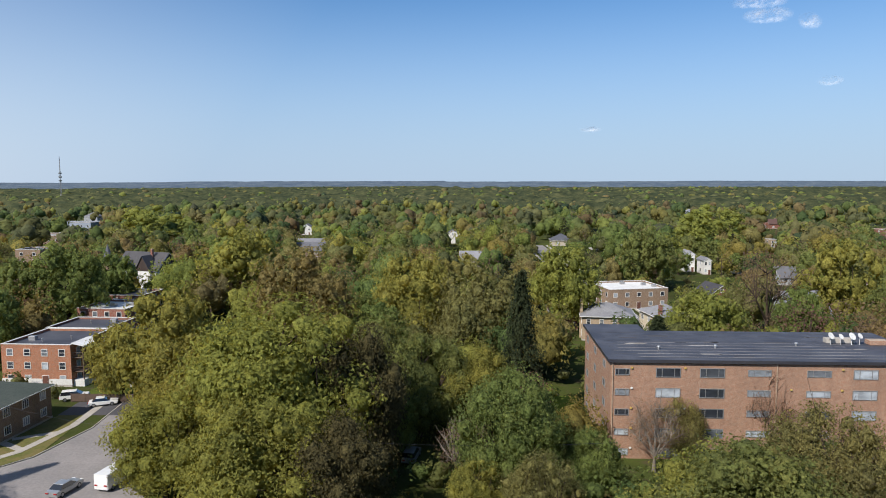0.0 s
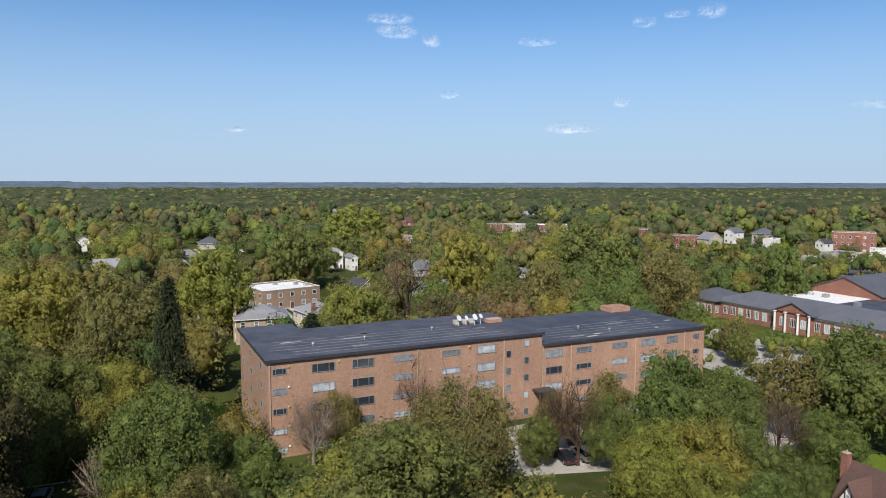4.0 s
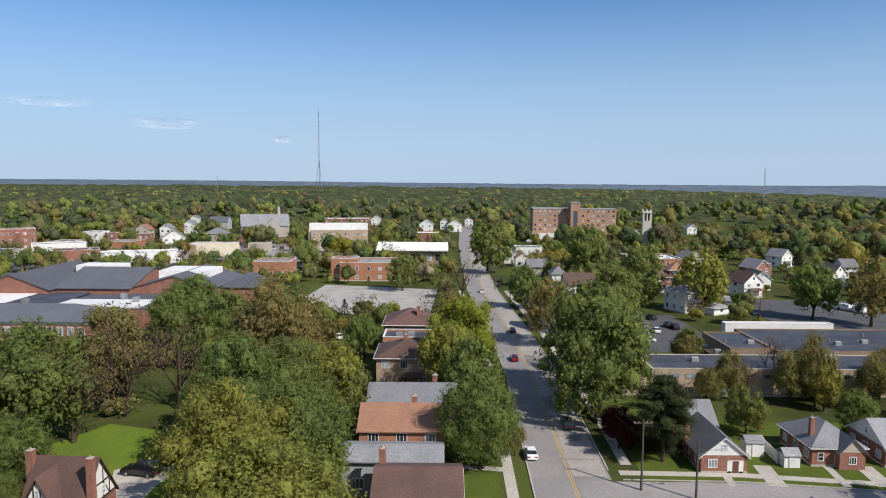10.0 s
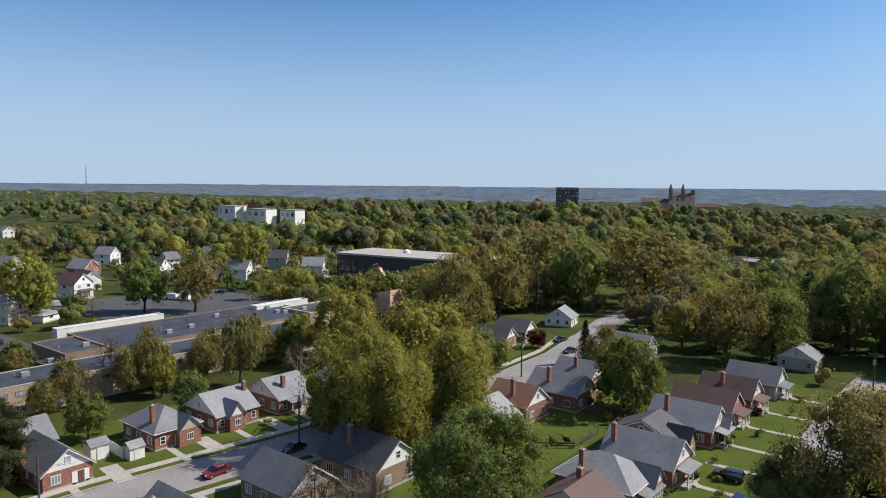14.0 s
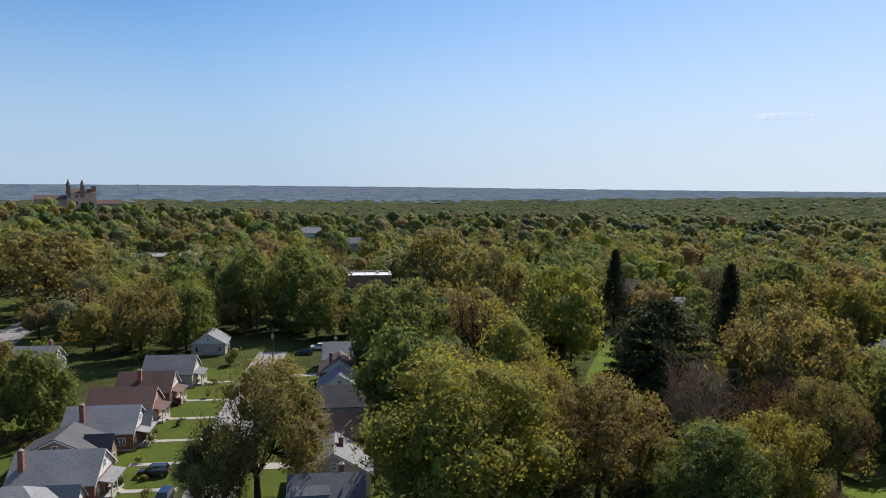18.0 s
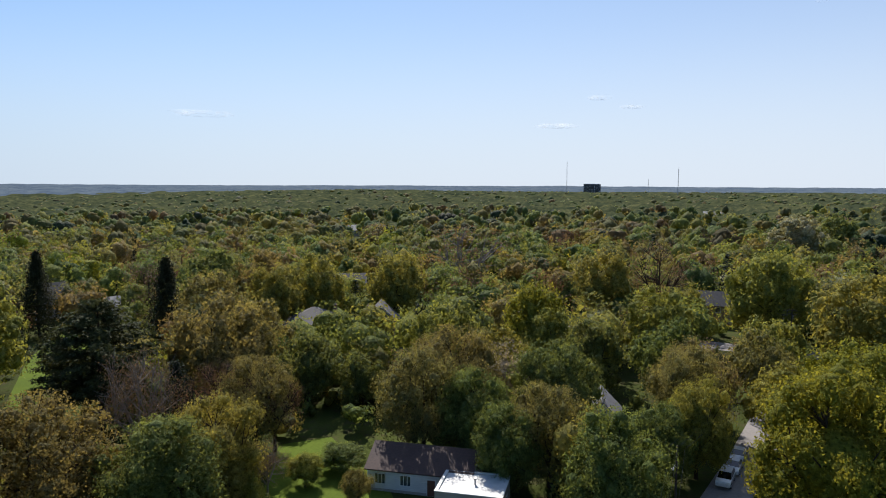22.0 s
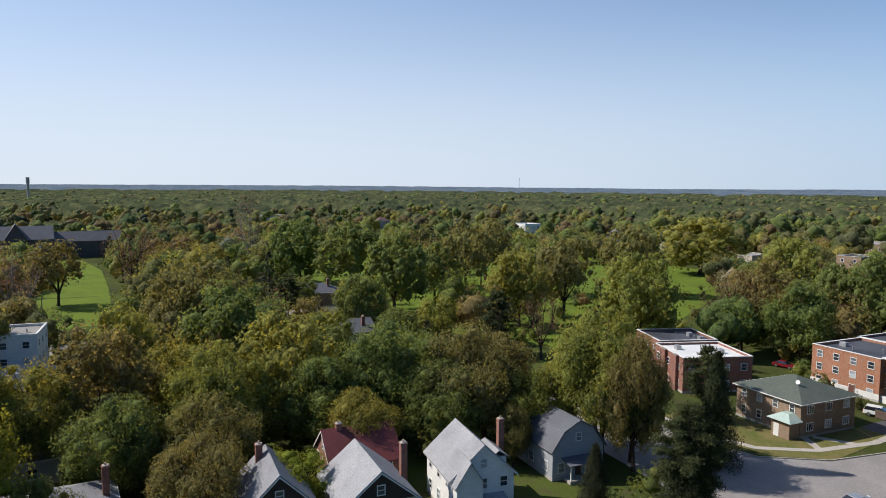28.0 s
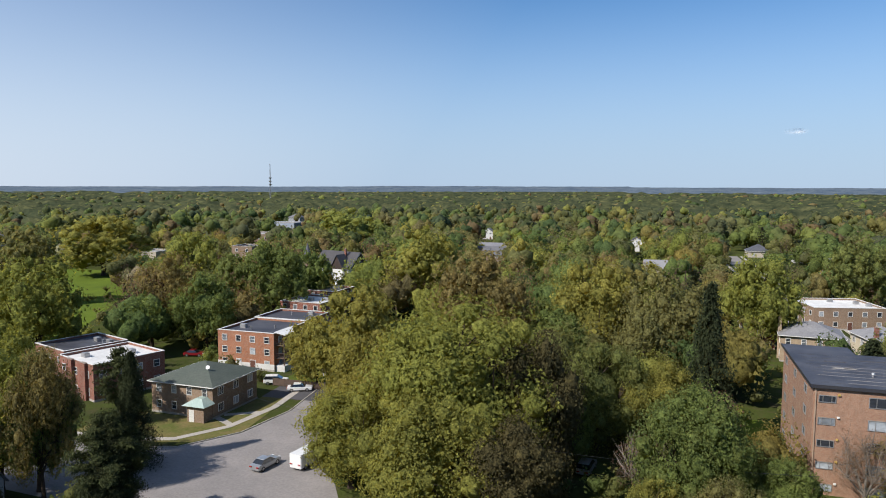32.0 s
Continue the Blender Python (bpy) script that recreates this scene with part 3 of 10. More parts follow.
# western side street with parked vehicles
side_w = ribbon("road", [(-60, -19), (-84, -24.3), (-104, -26), (-130, -29), (-172, -36)], 5.6, 0.03, "asphalt", "narrow pale side street under trees", "road")
far_w = ribbon("road", [(-168, -110), (-174, -54), (-179, -31), (-186, 2), (-196, 40), (-215, 80)], 9.0, 0.028, "asphalt", "pale asphalt cross road", "road")
drive_w = ribbon("road", [(-128, 92), (-150, 72), (-196, 84), (-250, 90)], 6.0, 0.03, "asphalt", "grey asphalt park drive", "road", keep=False)
# far street running north
far_n = ribbon("road", [(52, 170), (53, 260), (56, 420)], 8.0, 0.03, "asphalt", "straight residential street", "road")
for xs in (-6.2, 6.2):
    ribbon("pavement", [(52 + xs, 175), (53 + xs, 260), (56 + xs, 420)], 1.4, 0.06, "concrete", "pale sidewalk beside a far street", "pavement", keep=False, thick=0.06)
for x in range(90, 420, 12):
    SIGHT.append((x, -17.0 if x < 200 else -14.5, 0.2))
for t in range(8):
    SIGHT.append((83 - t * 1.0, -34 - t * 7.5, 0.2))
    SIGHT.append((78.5 + t * 0.6, -140 - t * 3.5, 0.2))
    SIGHT.append((19, -132 - t * 3.5, 0.2))
for x, y in ((-60, 80), (-70, 78), (-52, 90), (-52, 100), (-53, 112), (-48, 84), (-80, 78), (-175, -50), (-178, -36), (54, 300), (54, 350), (55, 400), (-205, 70), (-140, 82)):
    SIGHT.append((x, y, 0.2))
# lots and lawns
sheet("parking_lot", [(50, 75), (67, 69), (98, 62), (112, 76), (110, 92), (60, 91)], 0.024, "gravel", "pale gravel parking lot below the apartment block", "parking lot", see=True)
sheet("parking_lot", [(118, 82), (150, 92), (164, 160), (140, 170), (116, 118)], 0.022, "gravel", "pale paved yard beside the apartment block", "parking lot", keep=False)
sheet("parking_lot", [(196, 4), (252, 2), (262, 44), (212, 48)], 0.024, "gravel", "large empty pale parking lot", "parking lot", see=True)
sheet("parking_lot", [(160, -57), (158, -36), (204, -38), (206, -68), (170, -68)], 0.024, "asphalt_dark", "dark asphalt car park with painted bays", "parking lot")
sheet("parking_lot", [(172, -96), (168, -128), (190, -150), (232, -146), (236, -92)], 0.022, "asphalt_dark", "dark asphalt car park behind the long brick building", "parking lot", keep=False)
PATCHES.append((172, -140, 234, -94))
sheet("parking_lot", [(262, 70), (330, 60), (345, 190), (300, 220), (262, 160)], 0.02, "asphalt_dark", "dark asphalt lots behind the school", "parking lot", keep=False)
sheet("parking_lot", [(330, 40), (440, 30), (440, 120), (350, 150)], 0.022, "asphalt", "grey shop car parks in the town", "parking lot", keep=False)
sheet("lawn", [(-58, 97), (-63, 90.5), (-73, 88), (-84, 88.4), (-84, 101), (-66, 100.5), (-64, 116), (-59.4, 116)], 0.05, "lawn_dry", "thin dry lawn with bare patches", "lawn", keep=False)
sheet("parking_lot", [(-64.5, 114), (-51, 114), (-51, 121), (-64.5, 121)], 0.06, "asphalt_dark", "small asphalt car park beside a wooden fence", "parking lot", keep=False)
sheet("lawn", [(-66, 121.5), (-51, 121.5), (-51, 150), (-66, 150)], 0.05, "lawn", "mown lawn beside a brick building", "lawn")
sheet("lawn", [(76, 31), (86, 29.5), (96, 33.5), (105, 39.5), (109, 53), (100, 57.5), (90, 52), (79, 46)], 0.03, "lawn_bright", "bright mown lawn behind the half-timbered house", "lawn", see=True)
sheet("driveway", [(79, 36.5), (86, 36.5), (91, 35.6), (95.5, 39), (91, 44), (84, 41.5), (79, 41)], 0.05, "concrete", "pale concrete driveway", "driveway", keep=False)
sheet("lawn", [(11, 92), (23, 94), (24, 124), (16, 124)], 0.03, "lawn_bright", "bright strip of lawn beside the apartment block", "lawn", keep=False)
sheet("lawn", [(78, 2), (94, 2), (96, -7.6), (78, -7.6)], 0.03, "lawn", "small front lawn by the avenue", "lawn", keep=False)
sheet("lawn", [(92.5, -28), (124, -28), (124, -34), (92.5, -34)], 0.03, "lawn", "corner lawn beside the avenue", "lawn", keep=False)
sheet("lawn", [(-208, -6), (-216, 14), (-290, 17), (-350, 18), (-400, 12), (-400, 2), (-345, 2), (-275, -6)], 0.03, "lawn_bright", "wide bright park lawn", "lawn", see=True)
sheet("lawn", [(-300, 118), (-310, 150), (-400, 180), (-410, 130)], 0.03, "lawn_bright", "park lawn between trees", "lawn", keep=False, see=True)
sheet("lawn", [(-118, 112), (-200, 72), (-430, 118), (-430, 300), (-200, 262)], 0.026, "lawn_bright", "wide tree-dotted park lawn", "lawn", keep=False)
sheet("lawn", [(-64.8, -82.5), (-72, -79), (-68, -70), (-66, -62), (-60, -54), (-50, -60), (-52, -70)], 0.03, "lawn_bright", "bright back-garden lawn", "lawn", see=True)
sheet("lawn", [(-35, -110), (-49, -140), (-62, -166), (-78, -188), (-86, -180), (-66, -150), (-44, -112)], 0.028, "lawn_bright", "long sunlit lawn between trees", "lawn", keep=False, see=True)
sheet("lawn", [(86.5, -27), (112, -27), (112, -98), (83, -98)], 0.016, "lawn", "front lawns of the bungalows", "lawn", keep=False)
sheet("lawn", [(82, -100), (108, -100), (112, -162), (88, -162)], 0.016, "lawn", "front lawns of the bungalows", "lawn", keep=False)
sheet("lawn", [(47, -28), (77, -28), (71, -130), (47, -130)], 0.016, "lawn", "back gardens of the bungalows", "lawn", keep=False)
sheet("lawn", [(22, -64), (46, -64), (46, -152), (22.6, -152)], 0.016, "lawn", "front lawns along the dead-end street", "lawn", keep=False)
sheet("lawn", [(-4, -70), (14, -70), (15.6, -150), (-4, -150)], 0.016, "lawn", "front lawns along the dead-end street", "lawn", keep=False)
sheet("lawn", [(152, 152), (163, 152), (163, 176), (150, 184)], 0.03, "lawn", "school front lawn", "lawn", keep=False)
sheet("lawn", [(150, 92), (162, 82), (162, 150), (152, 150)], 0.034, "lawn", "school front lawn", "lawn", keep=False)


# ---- buildings ----
WIN = {}


def lattice(bm, xs, zs, y0, y1):
    """A frame of bars in one piece: every second cell between the cuts is open."""
    solid = {(i, k) for i in range(len(xs) - 1) for k in range(len(zs) - 1) if not (i % 2 and k % 2)}
    vs = {}

    def at(i, k, y):
        if (i, k, y) not in vs:
            vs[i, k, y] = bm.verts.new((xs[i], y, zs[k]))
        return vs[i, k, y]
    for i, k in solid:
        bm.faces.new((at(i, k, y0), at(i + 1, k, y0), at(i + 1, k + 1, y0), at(i, k + 1, y0)))
        for di, dk, a, b in ((-1, 0, (0, 1), (0, 0)), (1, 0, (1, 0), (1, 1)), (0, -1, (0, 0), (1, 0)), (0, 1, (1, 1), (0, 1))):
            if (i + di, k + dk) not in solid:
                p, q = (i + a[0], k + a[1]), (i + b[0], k + b[1])
                bm.faces.new((at(*p, y0), at(*p, y1), at(*q, y1), at(*q, y0)))


def window_mesh(w, h, style):
    """Frame (with its rails and sill) and pane of a window, facing -y, centred at its foot."""
    key = (round(w, 2), round(h, 2), style)
    if key not in WIN:
        bm = bmesh.new()
        t, d = (0.08 if style == "plain" else 0.1), 0.07
        xs, zs = [-w / 2, -w / 2 + t, w / 2 - t, w / 2], [0, t, h - t, h]
        for u in {"triple": (-w / 6, w / 6), "slider": (-w / 4, w / 4)}.get(style, ()):
            xs += [u - 0.035, u + 0.035]
        if style == "hung":
            zs += [h / 2 - 0.03, h / 2 + 0.03]
        lattice(bm, sorted(xs), sorted(zs), -d, 0.02)
        fr = finish(bm, "window", "alu" if style in ("slider", "plain") else "trim")
        bm = bmesh.new()
        box(bm, -w / 2 + t, w / 2 - t, -0.022, 0.01, t, h - t)
        pn = finish(bm, "pane", "glass")
        WIN[key] = fr, pn
    return WIN[key]


def far_off(ob):
    return ob.matrix_basis.translation.length > 190 and ob.parent is None


def far_window(w, h, frame_mat="trim"):
    """Frame and pane in one, for buildings far off."""
    key = (round(w, 1), round(h, 1), "far" + frame_mat)
    if key not in WIN:
        bm = bmesh.new()
        lattice(bm, [-w / 2, -w / 2 + 0.12, w / 2 - 0.12, w / 2], [0, 0.12, h - 0.12, h], -0.07, 0.02)
        bm.faces.new([bm.verts.new(p) for p in ((-w / 2, -0.03, 0), (w / 2, -0.03, 0), (w / 2, -0.03, h), (-w / 2, -0.03, h))]).material_index = 1
        WIN[key] = finish(bm, "window", [frame_mat, "glass"])
    return WIN[key]


SIDE = {"f": (0, 0), "r": (90, 1), "b": (180, 2), "l": (-90, 3)}


def window(parent, face, u, z, w, h, L, D, style="hung", name="window"):
    """A window in a wall of a building with a footprint of L by D: face f, r, b or l, u along it, z its foot."""
    fr, pn = window_mesh(w, h, style)
    rot, k = SIDE[face]
    at = {"f": (u, -D / 2 - 0.004), "b": (-u, D / 2 + 0.004), "r": (L / 2 + 0.004, u), "l": (-L / 2 - 0.004, -u)}[face]
    if far_off(parent):
        a = parent.matrix_basis @ Vector((at[0], at[1], 0))
        n = parent.matrix_basis.to_3x3() @ Vector({"f": (0, -1, 0), "b": (0, 1, 0), "r": (1, 0, 0), "l": (-1, 0, 0)}[face])
        if n.x * a.x + n.y * a.y > 0:      # far sides turned from the neighbourhood stay blind
            return None
        fr, pn = far_window(w, h), None
    ob = hang(name, fr, parent, pose(at[0], at[1], z, 0, 0, rot))
    if pn:
        hang("pane", pn, ob)
    return ob


def door(parent, face, u, L, D, w=1.0, h=2.05, mat="door", name="door"):
    bm = bmesh.new()
    box(bm, -w / 2 - 0.09, w / 2 + 0.09, -0.06, 0.01, 0.0, h + 0.09, 1)
    box(bm, -w / 2, w / 2, -0.085, -0.055, 0.02, h, 0)
    box(bm, w / 2 - 0.16, w / 2 - 0.1, -0.13, -0.08, 0.95, 1.05, 1)
    rot, k = SIDE[face]
    at = {"f": (u, -D / 2), "b": (-u, D / 2), "r": (L / 2, u), "l": (-L / 2, -u)}[face]
    return part(name, bm, [mat, "trim"], parent, m=pose(at[0], at[1], 0.02, 0, 0, rot))


def garage_door(parent, face, u, L, D, w=2.6):
    bm = bmesh.new()
    for k in range(4):
        box(bm, -w / 2, w / 2, -0.05, 0.01, 0.05 + k * 0.52, 0.05 + k * 0.52 + 0.5)
    rot, k = SIDE[face]
    at = {"f": (u, -D / 2), "b": (-u, D / 2), "r": (L / 2, u), "l": (-L / 2, -u)}[face]
    return part("garage_door", bm, "trim", parent, "white panelled garage door", pose(at[0], at[1], 0.02, 0, 0, rot))


def gable_roof(bm, L, D, eave, ridge, axis, over=0.45, thick=0.16):
    """Two slabs meeting at a ridge along the axis, with overhanging eaves."""
    half, run = (D / 2, L / 2) if axis == "x" else (L / 2, D / 2)
    s = (ridge - eave) / half
    e = half + over
    prof = [(-e, eave - over * s), (0, ridge), (e, eave - over * s), (e, eave - over * s + thick), (0, ridge + thick * 1.15), (-e, eave - over * s + thick)]
    prism(bm, prof, -run - over * 0.7, run + over * 0.7, "x" if axis == "x" else "y")


def hip_roof(bm, L, D, eave, ridge, over=0.5, thick=0.14):
    a, b = L / 2 + over, D / 2 + over
    z = eave - 0.05
    rl = max(a - b, 0.15)
    lo = [bm.verts.new((x, y, z)) for x, y in ((-a, -b), (a, -b), (a, b), (-a, b))]
    up = [bm.verts.new((x, y, z + thick)) for x, y in ((-a, -b), (a, -b), (a, b), (-a, b))]
    r0, r1 = ((-rl, 0), (rl, 0)) if a >= b else ((0, -max(b - a, 0.15)), (0, max(b - a, 0.15)))
    p, q = bm.verts.new((*r0, ridge)), bm.verts.new((*r1, ridge))
    bm.faces.new(lo[::-1])
    for i in range(4):
        bm.faces.new((lo[i], lo[(i + 1) % 4], up[(i + 1) % 4], up[i]))
    if a >= b:
        for f in ((up[0], up[1], q, p), (up[1], up[2], q), (up[2], up[3], p, q), (up[3], up[0], p)):
            bm.faces.new(f)
    else:
        for f in ((up[0], up[1], p), (up[1], up[2], q, p), (up[2], up[3], q), (up[3], up[0], p, q)):
            bm.faces.new(f)


def gambrel_roof(bm, L, D, eave, ridge, over=0.4, thick=0.15):
    h = ridge - eave
    e = L / 2 + over
    out = [(-e, eave - 0.2), (-L / 2 * 0.62, eave + h * 0.66), (0, ridge), (L / 2 * 0.62, eave + h * 0.66), (e, eave - 0.2)]
    inn = [(x * 0.985, z - thick) for x, z in out]
    prism(bm, out + inn[::-1], -D / 2 - 0.4, D / 2 + 0.4, "y")


def chimney_at(parent, x, y, z0, z1, w=0.75, d=0.75, mat="brick_red"):
    bm = bmesh.new()
    box(bm, x - w / 2, x + w / 2, y - d / 2, y + d / 2, z0, z1 - 0.25, 0)
    box(bm, x - w / 2 - 0.06, x + w / 2 + 0.06, y - d / 2 - 0.06, y + d / 2 + 0.06, z1 - 0.25, z1 - 0.1, 0)
    box(bm, x - w / 2 + 0.05, x + w / 2 - 0.05, y - d / 2 + 0.05, y + d / 2 - 0.05, z1 - 0.1, z1, 1)
    ch = part("chimney", bm, [mat, "concrete"], parent, "brick chimney with a concrete cap")
    bm = bmesh.new()
    tube(bm, (x, y, z1 - 0.02), (x, y, z1 + 0.28), 0.13, 0.11, 7)
    part("flue", bm, "pipe", ch)
    return ch


def seen_from(x, y, z):
    SIGHT.append((x, y, z))


def register(x, y, L, D, h, rot):
    r = max(L, D) / 2
    PATCHES.append((x - r - 1.5, y - r - 1.5, x + r + 1.5, y + r + 1.5))
    a = radians(rot)
    if math.hypot(x, y) > 335:
        seen_from(x, y, h)
        return
    for u in (-0.4, 0, 0.4):
        for v in (-0.4, 0.4):
            seen_from(x + u * L * math.cos(a) - v * D * math.sin(a), y + u * L * math.sin(a) + v * D * math.cos(a), h * 0.8)


def house(x, y, rot, L, D, eave, ridge, roof="y", wall="brick_red", top=None, cover="sh_grey", label="", name="house", chimney=None, chim_mat="brick_red",
          front=3, back=2, sides=3, storeys=1, porch=False, bay=None, dormer=None, garage=False, group="", dish=False, doorway=True, k=1.0):
    """A dwelling; its front looks along -y of its own frame. roof: x or y (gable, ridge along that axis), hip, gambrel."""
    h = thing(name, x, y, 0, rot, label, "house", group)
    h.matrix_world = h.matrix_world @ Matrix.Scale(k, 4)
    top = top or wall
    bm = bmesh.new()
    box(bm, -L / 2, L / 2, -D / 2, D / 2, -0.4, eave)
    box(bm, -L / 2 - 0.05, L / 2 + 0.05, -D / 2 - 0.05, D / 2 + 0.05, -0.45, 0.35, 1)
    part("wall", bm, [wall, "concrete"], h)
    bm = bmesh.new()
    if roof == "x":
        gable_roof(bm, L, D, eave, ridge, "x")
    elif roof == "y":
        gable_roof(bm, L, D, eave, ridge, "y")
    elif roof == "gambrel":
        gambrel_roof(bm, L, D, eave, ridge)
    else:
        hip_roof(bm, L, D, eave, ridge)
    part("roof", bm, cover, h)
    if roof in ("x", "y", "gambrel"):
        bm = bmesh.new()
        if roof == "x":
            prism(bm, [(-D / 2, eave), (D / 2, eave), (0, ridge - 0.02)], -L / 2, L / 2, "x")
        elif roof == "y":
            prism(bm, [(-L / 2, eave), (L / 2, eave), (0, ridge - 0.02)], -D / 2, D / 2, "y")
        else:
            hh = ridge - eave
            prism(bm, [(-L / 2, eave), (L / 2, eave), (L / 2 * 0.6, eave + hh * 0.62), (0, ridge - 0.16), (-L / 2 * 0.6, eave + hh * 0.62)], -D / 2, D / 2, "y")
        part("gable", bm, top, h)
        gz = eave + (ridge - eave) * 0.22
        for f, ok in (("f", roof != "x"), ("b", roof != "x"), ("l", roof == "x"), ("r", roof == "x")):
            if ok and ridge - eave > 1.9:
                window(h, f, 0, gz, 0.95, min(1.2, (ridge - eave) * 0.42), L, D)
        if roof in "xy":
            span, run, s = (D / 2, L / 2, "x") if roof == "x" else (L / 2, D / 2, "y")
            sl = (ridge - eave) / span
            for e in (-run - 0.35, run + 0.315):
                bm = bmesh.new()
                prism(bm, [(-span - 0.45, eave - 0.45 * sl - 0.16), (0, ridge - 0.18), (span + 0.45, eave - 0.45 * sl - 0.16), (span + 0.45, eave - 0.45 * sl + 0.015), (0, ridge + 0.0), (-span - 0.45, eave - 0.45 * sl + 0.015)], e, e + 0.035, s)
                part("bargeboard", bm, "trim", h)
    else:
        bm = bmesh.new()
        for a in (-1, 1):
            box(bm, -L / 2 - 0.5, L / 2 + 0.5, a * (D / 2 + 0.53) - 0.06, a * (D / 2 + 0.53) + 0.06, eave - 0.07, eave + 0.07)
            box(bm, a * (L / 2 + 0.53) - 0.06, a * (L / 2 + 0.53) + 0.06, -D / 2 - 0.46, D / 2 + 0.46, eave - 0.07, eave + 0.07)
        part("gutter", bm, "trim", h)
    fh = eave / storeys
    for s in range(storeys):
        z = s * fh + 0.95
        wh = min(1.45, fh - 1.35)
        for f, n, ln in (("f", front, L), ("b", back, L), ("l", sides, D), ("r", sides, D)):
            for k in range(n):
                u = (k + 0.5) / n * ln - ln / 2
                if f == "f" and s == 0 and (k == n // 2 and doorway):
                    continue
                window(h, f, u, z, 1.05 if ln / max(n, 1) < 3.2 else 1.5, wh, L, D, "hung" if ln / max(n, 1) < 3.2 else "triple")
    if doorway:
        door(h, "f", (front // 2 + 0.5) / max(front, 1) * L - L / 2, L, D)
    if garage:
        garage_door(h, "f", L / 2 - 1.9, L, D)
    if chimney:
        cx, cy, cz = chimney
        chimney_at(h, cx, cy, 0.0 if abs(cx) > L / 2 - 0.2 or abs(cy) > D / 2 - 0.2 else eave, cz, mat=chim_mat)
    if porch:
        pr = 1.9
        bm = bmesh.new()
        box(bm, -L * 0.3, L * 0.3, -D / 2 - pr, -D / 2 - 0.003, -0.2, 0.45)
        pp = part("porch", bm, "concrete", h, "concrete porch with posts")
        for u in (-L * 0.27, 0.0, L * 0.27):
            bm = bmesh.new()
            box(bm, u - 0.09, u + 0.09, -D / 2 - pr + 0.1, -D / 2 - pr + 0.28, 0.45, 2.55, bevel=0.02)
            part("post", bm, "trim", pp)
        bm = bmesh.new()
        prism(bm, [(-D / 2 - pr - 0.3, 2.55), (-D / 2 - 0.01, 2.95), (-D / 2 - 0.01, 3.1), (-D / 2 - pr - 0.3, 2.68)], -L * 0.33, L * 0.33, "x")
        part("porch_roof", bm, cover, pp)
        bm = bmesh.new()
        for k in range(3):
            box(bm, -0.7, 0.7, -D / 2 - pr - 0.3 * (k + 1), -D / 2 - pr - 0.3 * k - 0.002, -0.1, 0.33 - 0.13 * k)
        part("step", bm, "concrete", pp)
    if bay:
        bx, bw, bh = bay
        bm = bmesh.new()
        box(bm, bx - bw / 2, bx + bw / 2, -D / 2 - 1.4, -D / 2 + 0.5, -0.3, eave - 0.2)
        by = part("bay", bm, wall, h, "projecting front gable")
        bm = bmesh.new()
        prism(bm, [(bx - bw / 2, eave - 0.2), (bx + bw / 2, eave - 0.2), (bx, eave - 0.2 + bh)], -D / 2 - 1.4, -D / 2 + 1.5, "y")
        part("bay_gable", bm, top, by)
        bm = bmesh.new()
        e = 0.35
        s = bh / (bw / 2)
        prism(bm, [(bx - bw / 2 - e, eave - 0.2 - e * s), (bx, eave - 0.2 + bh), (bx + bw / 2 + e, eave - 0.2 - e * s), (bx + bw / 2 + e, eave - 0.06 - e * s),
                   (bx, eave - 0.03 + bh), (bx - bw / 2 - e, eave - 0.06 - e * s)], -D / 2 - 1.75, -D / 2 + min(D * 0.35, 3.0), "y")
        part("bay_roof", bm, cover, by)
        fr, pn = window_mesh(1.3, 1.3, "triple")
        wb = hang("window", fr, by, pose(bx, -D / 2 - 1.404, 0.95))
        hang("pane", pn, wb)
    if dormer:
        dx, dw = dormer
        z0 = eave + 0.35
        bm = bmesh.new()
        box(bm, dx - dw / 2, dx + dw / 2, -D / 2 + 0.7, 0.0, z0 - 0.5, z0 + 1.25)
        dm = part("dormer", bm, top, h, "roof dormer")
        bm = bmesh.new()
        prism(bm, [(dx - dw / 2 - 0.25, z0 + 1.15), (dx, z0 + 1.15 + dw * 0.42), (dx + dw / 2 + 0.25, z0 + 1.15), (dx + dw / 2 + 0.25, z0 + 1.28), (dx, z0 + 1.3 + dw * 0.42), (dx - dw / 2 - 0.25, z0 + 1.28)], -D / 2 + 0.45, 0.4, "y")
        part("dormer_roof", bm, cover, dm)
        fr, pn = window_mesh(0.95, 0.95, "hung")
        wb = hang("window", fr, dm, pose(dx, -D / 2 + 0.696, z0 + 0.1))
        hang("pane", pn, wb)
    if dish:
        bm = bmesh.new()
        bmesh.ops.create_cone(bm, segments=12, radius1=0.08, radius2=0.36, depth=0.14, cap_ends=True, matrix=pose(L * 0.2, -D * 0.2, ridge - 0.4, 60, 0, 20))
        tube(bm, (L * 0.2, -D * 0.2, eave), (L * 0.2, -D * 0.2, ridge - 0.4), 0.03, 0.03, 5)
        part("satellite_dish", bm, "alu", h)
    register(x, y, L * k, D * k, ridge * k, rot)
    return h


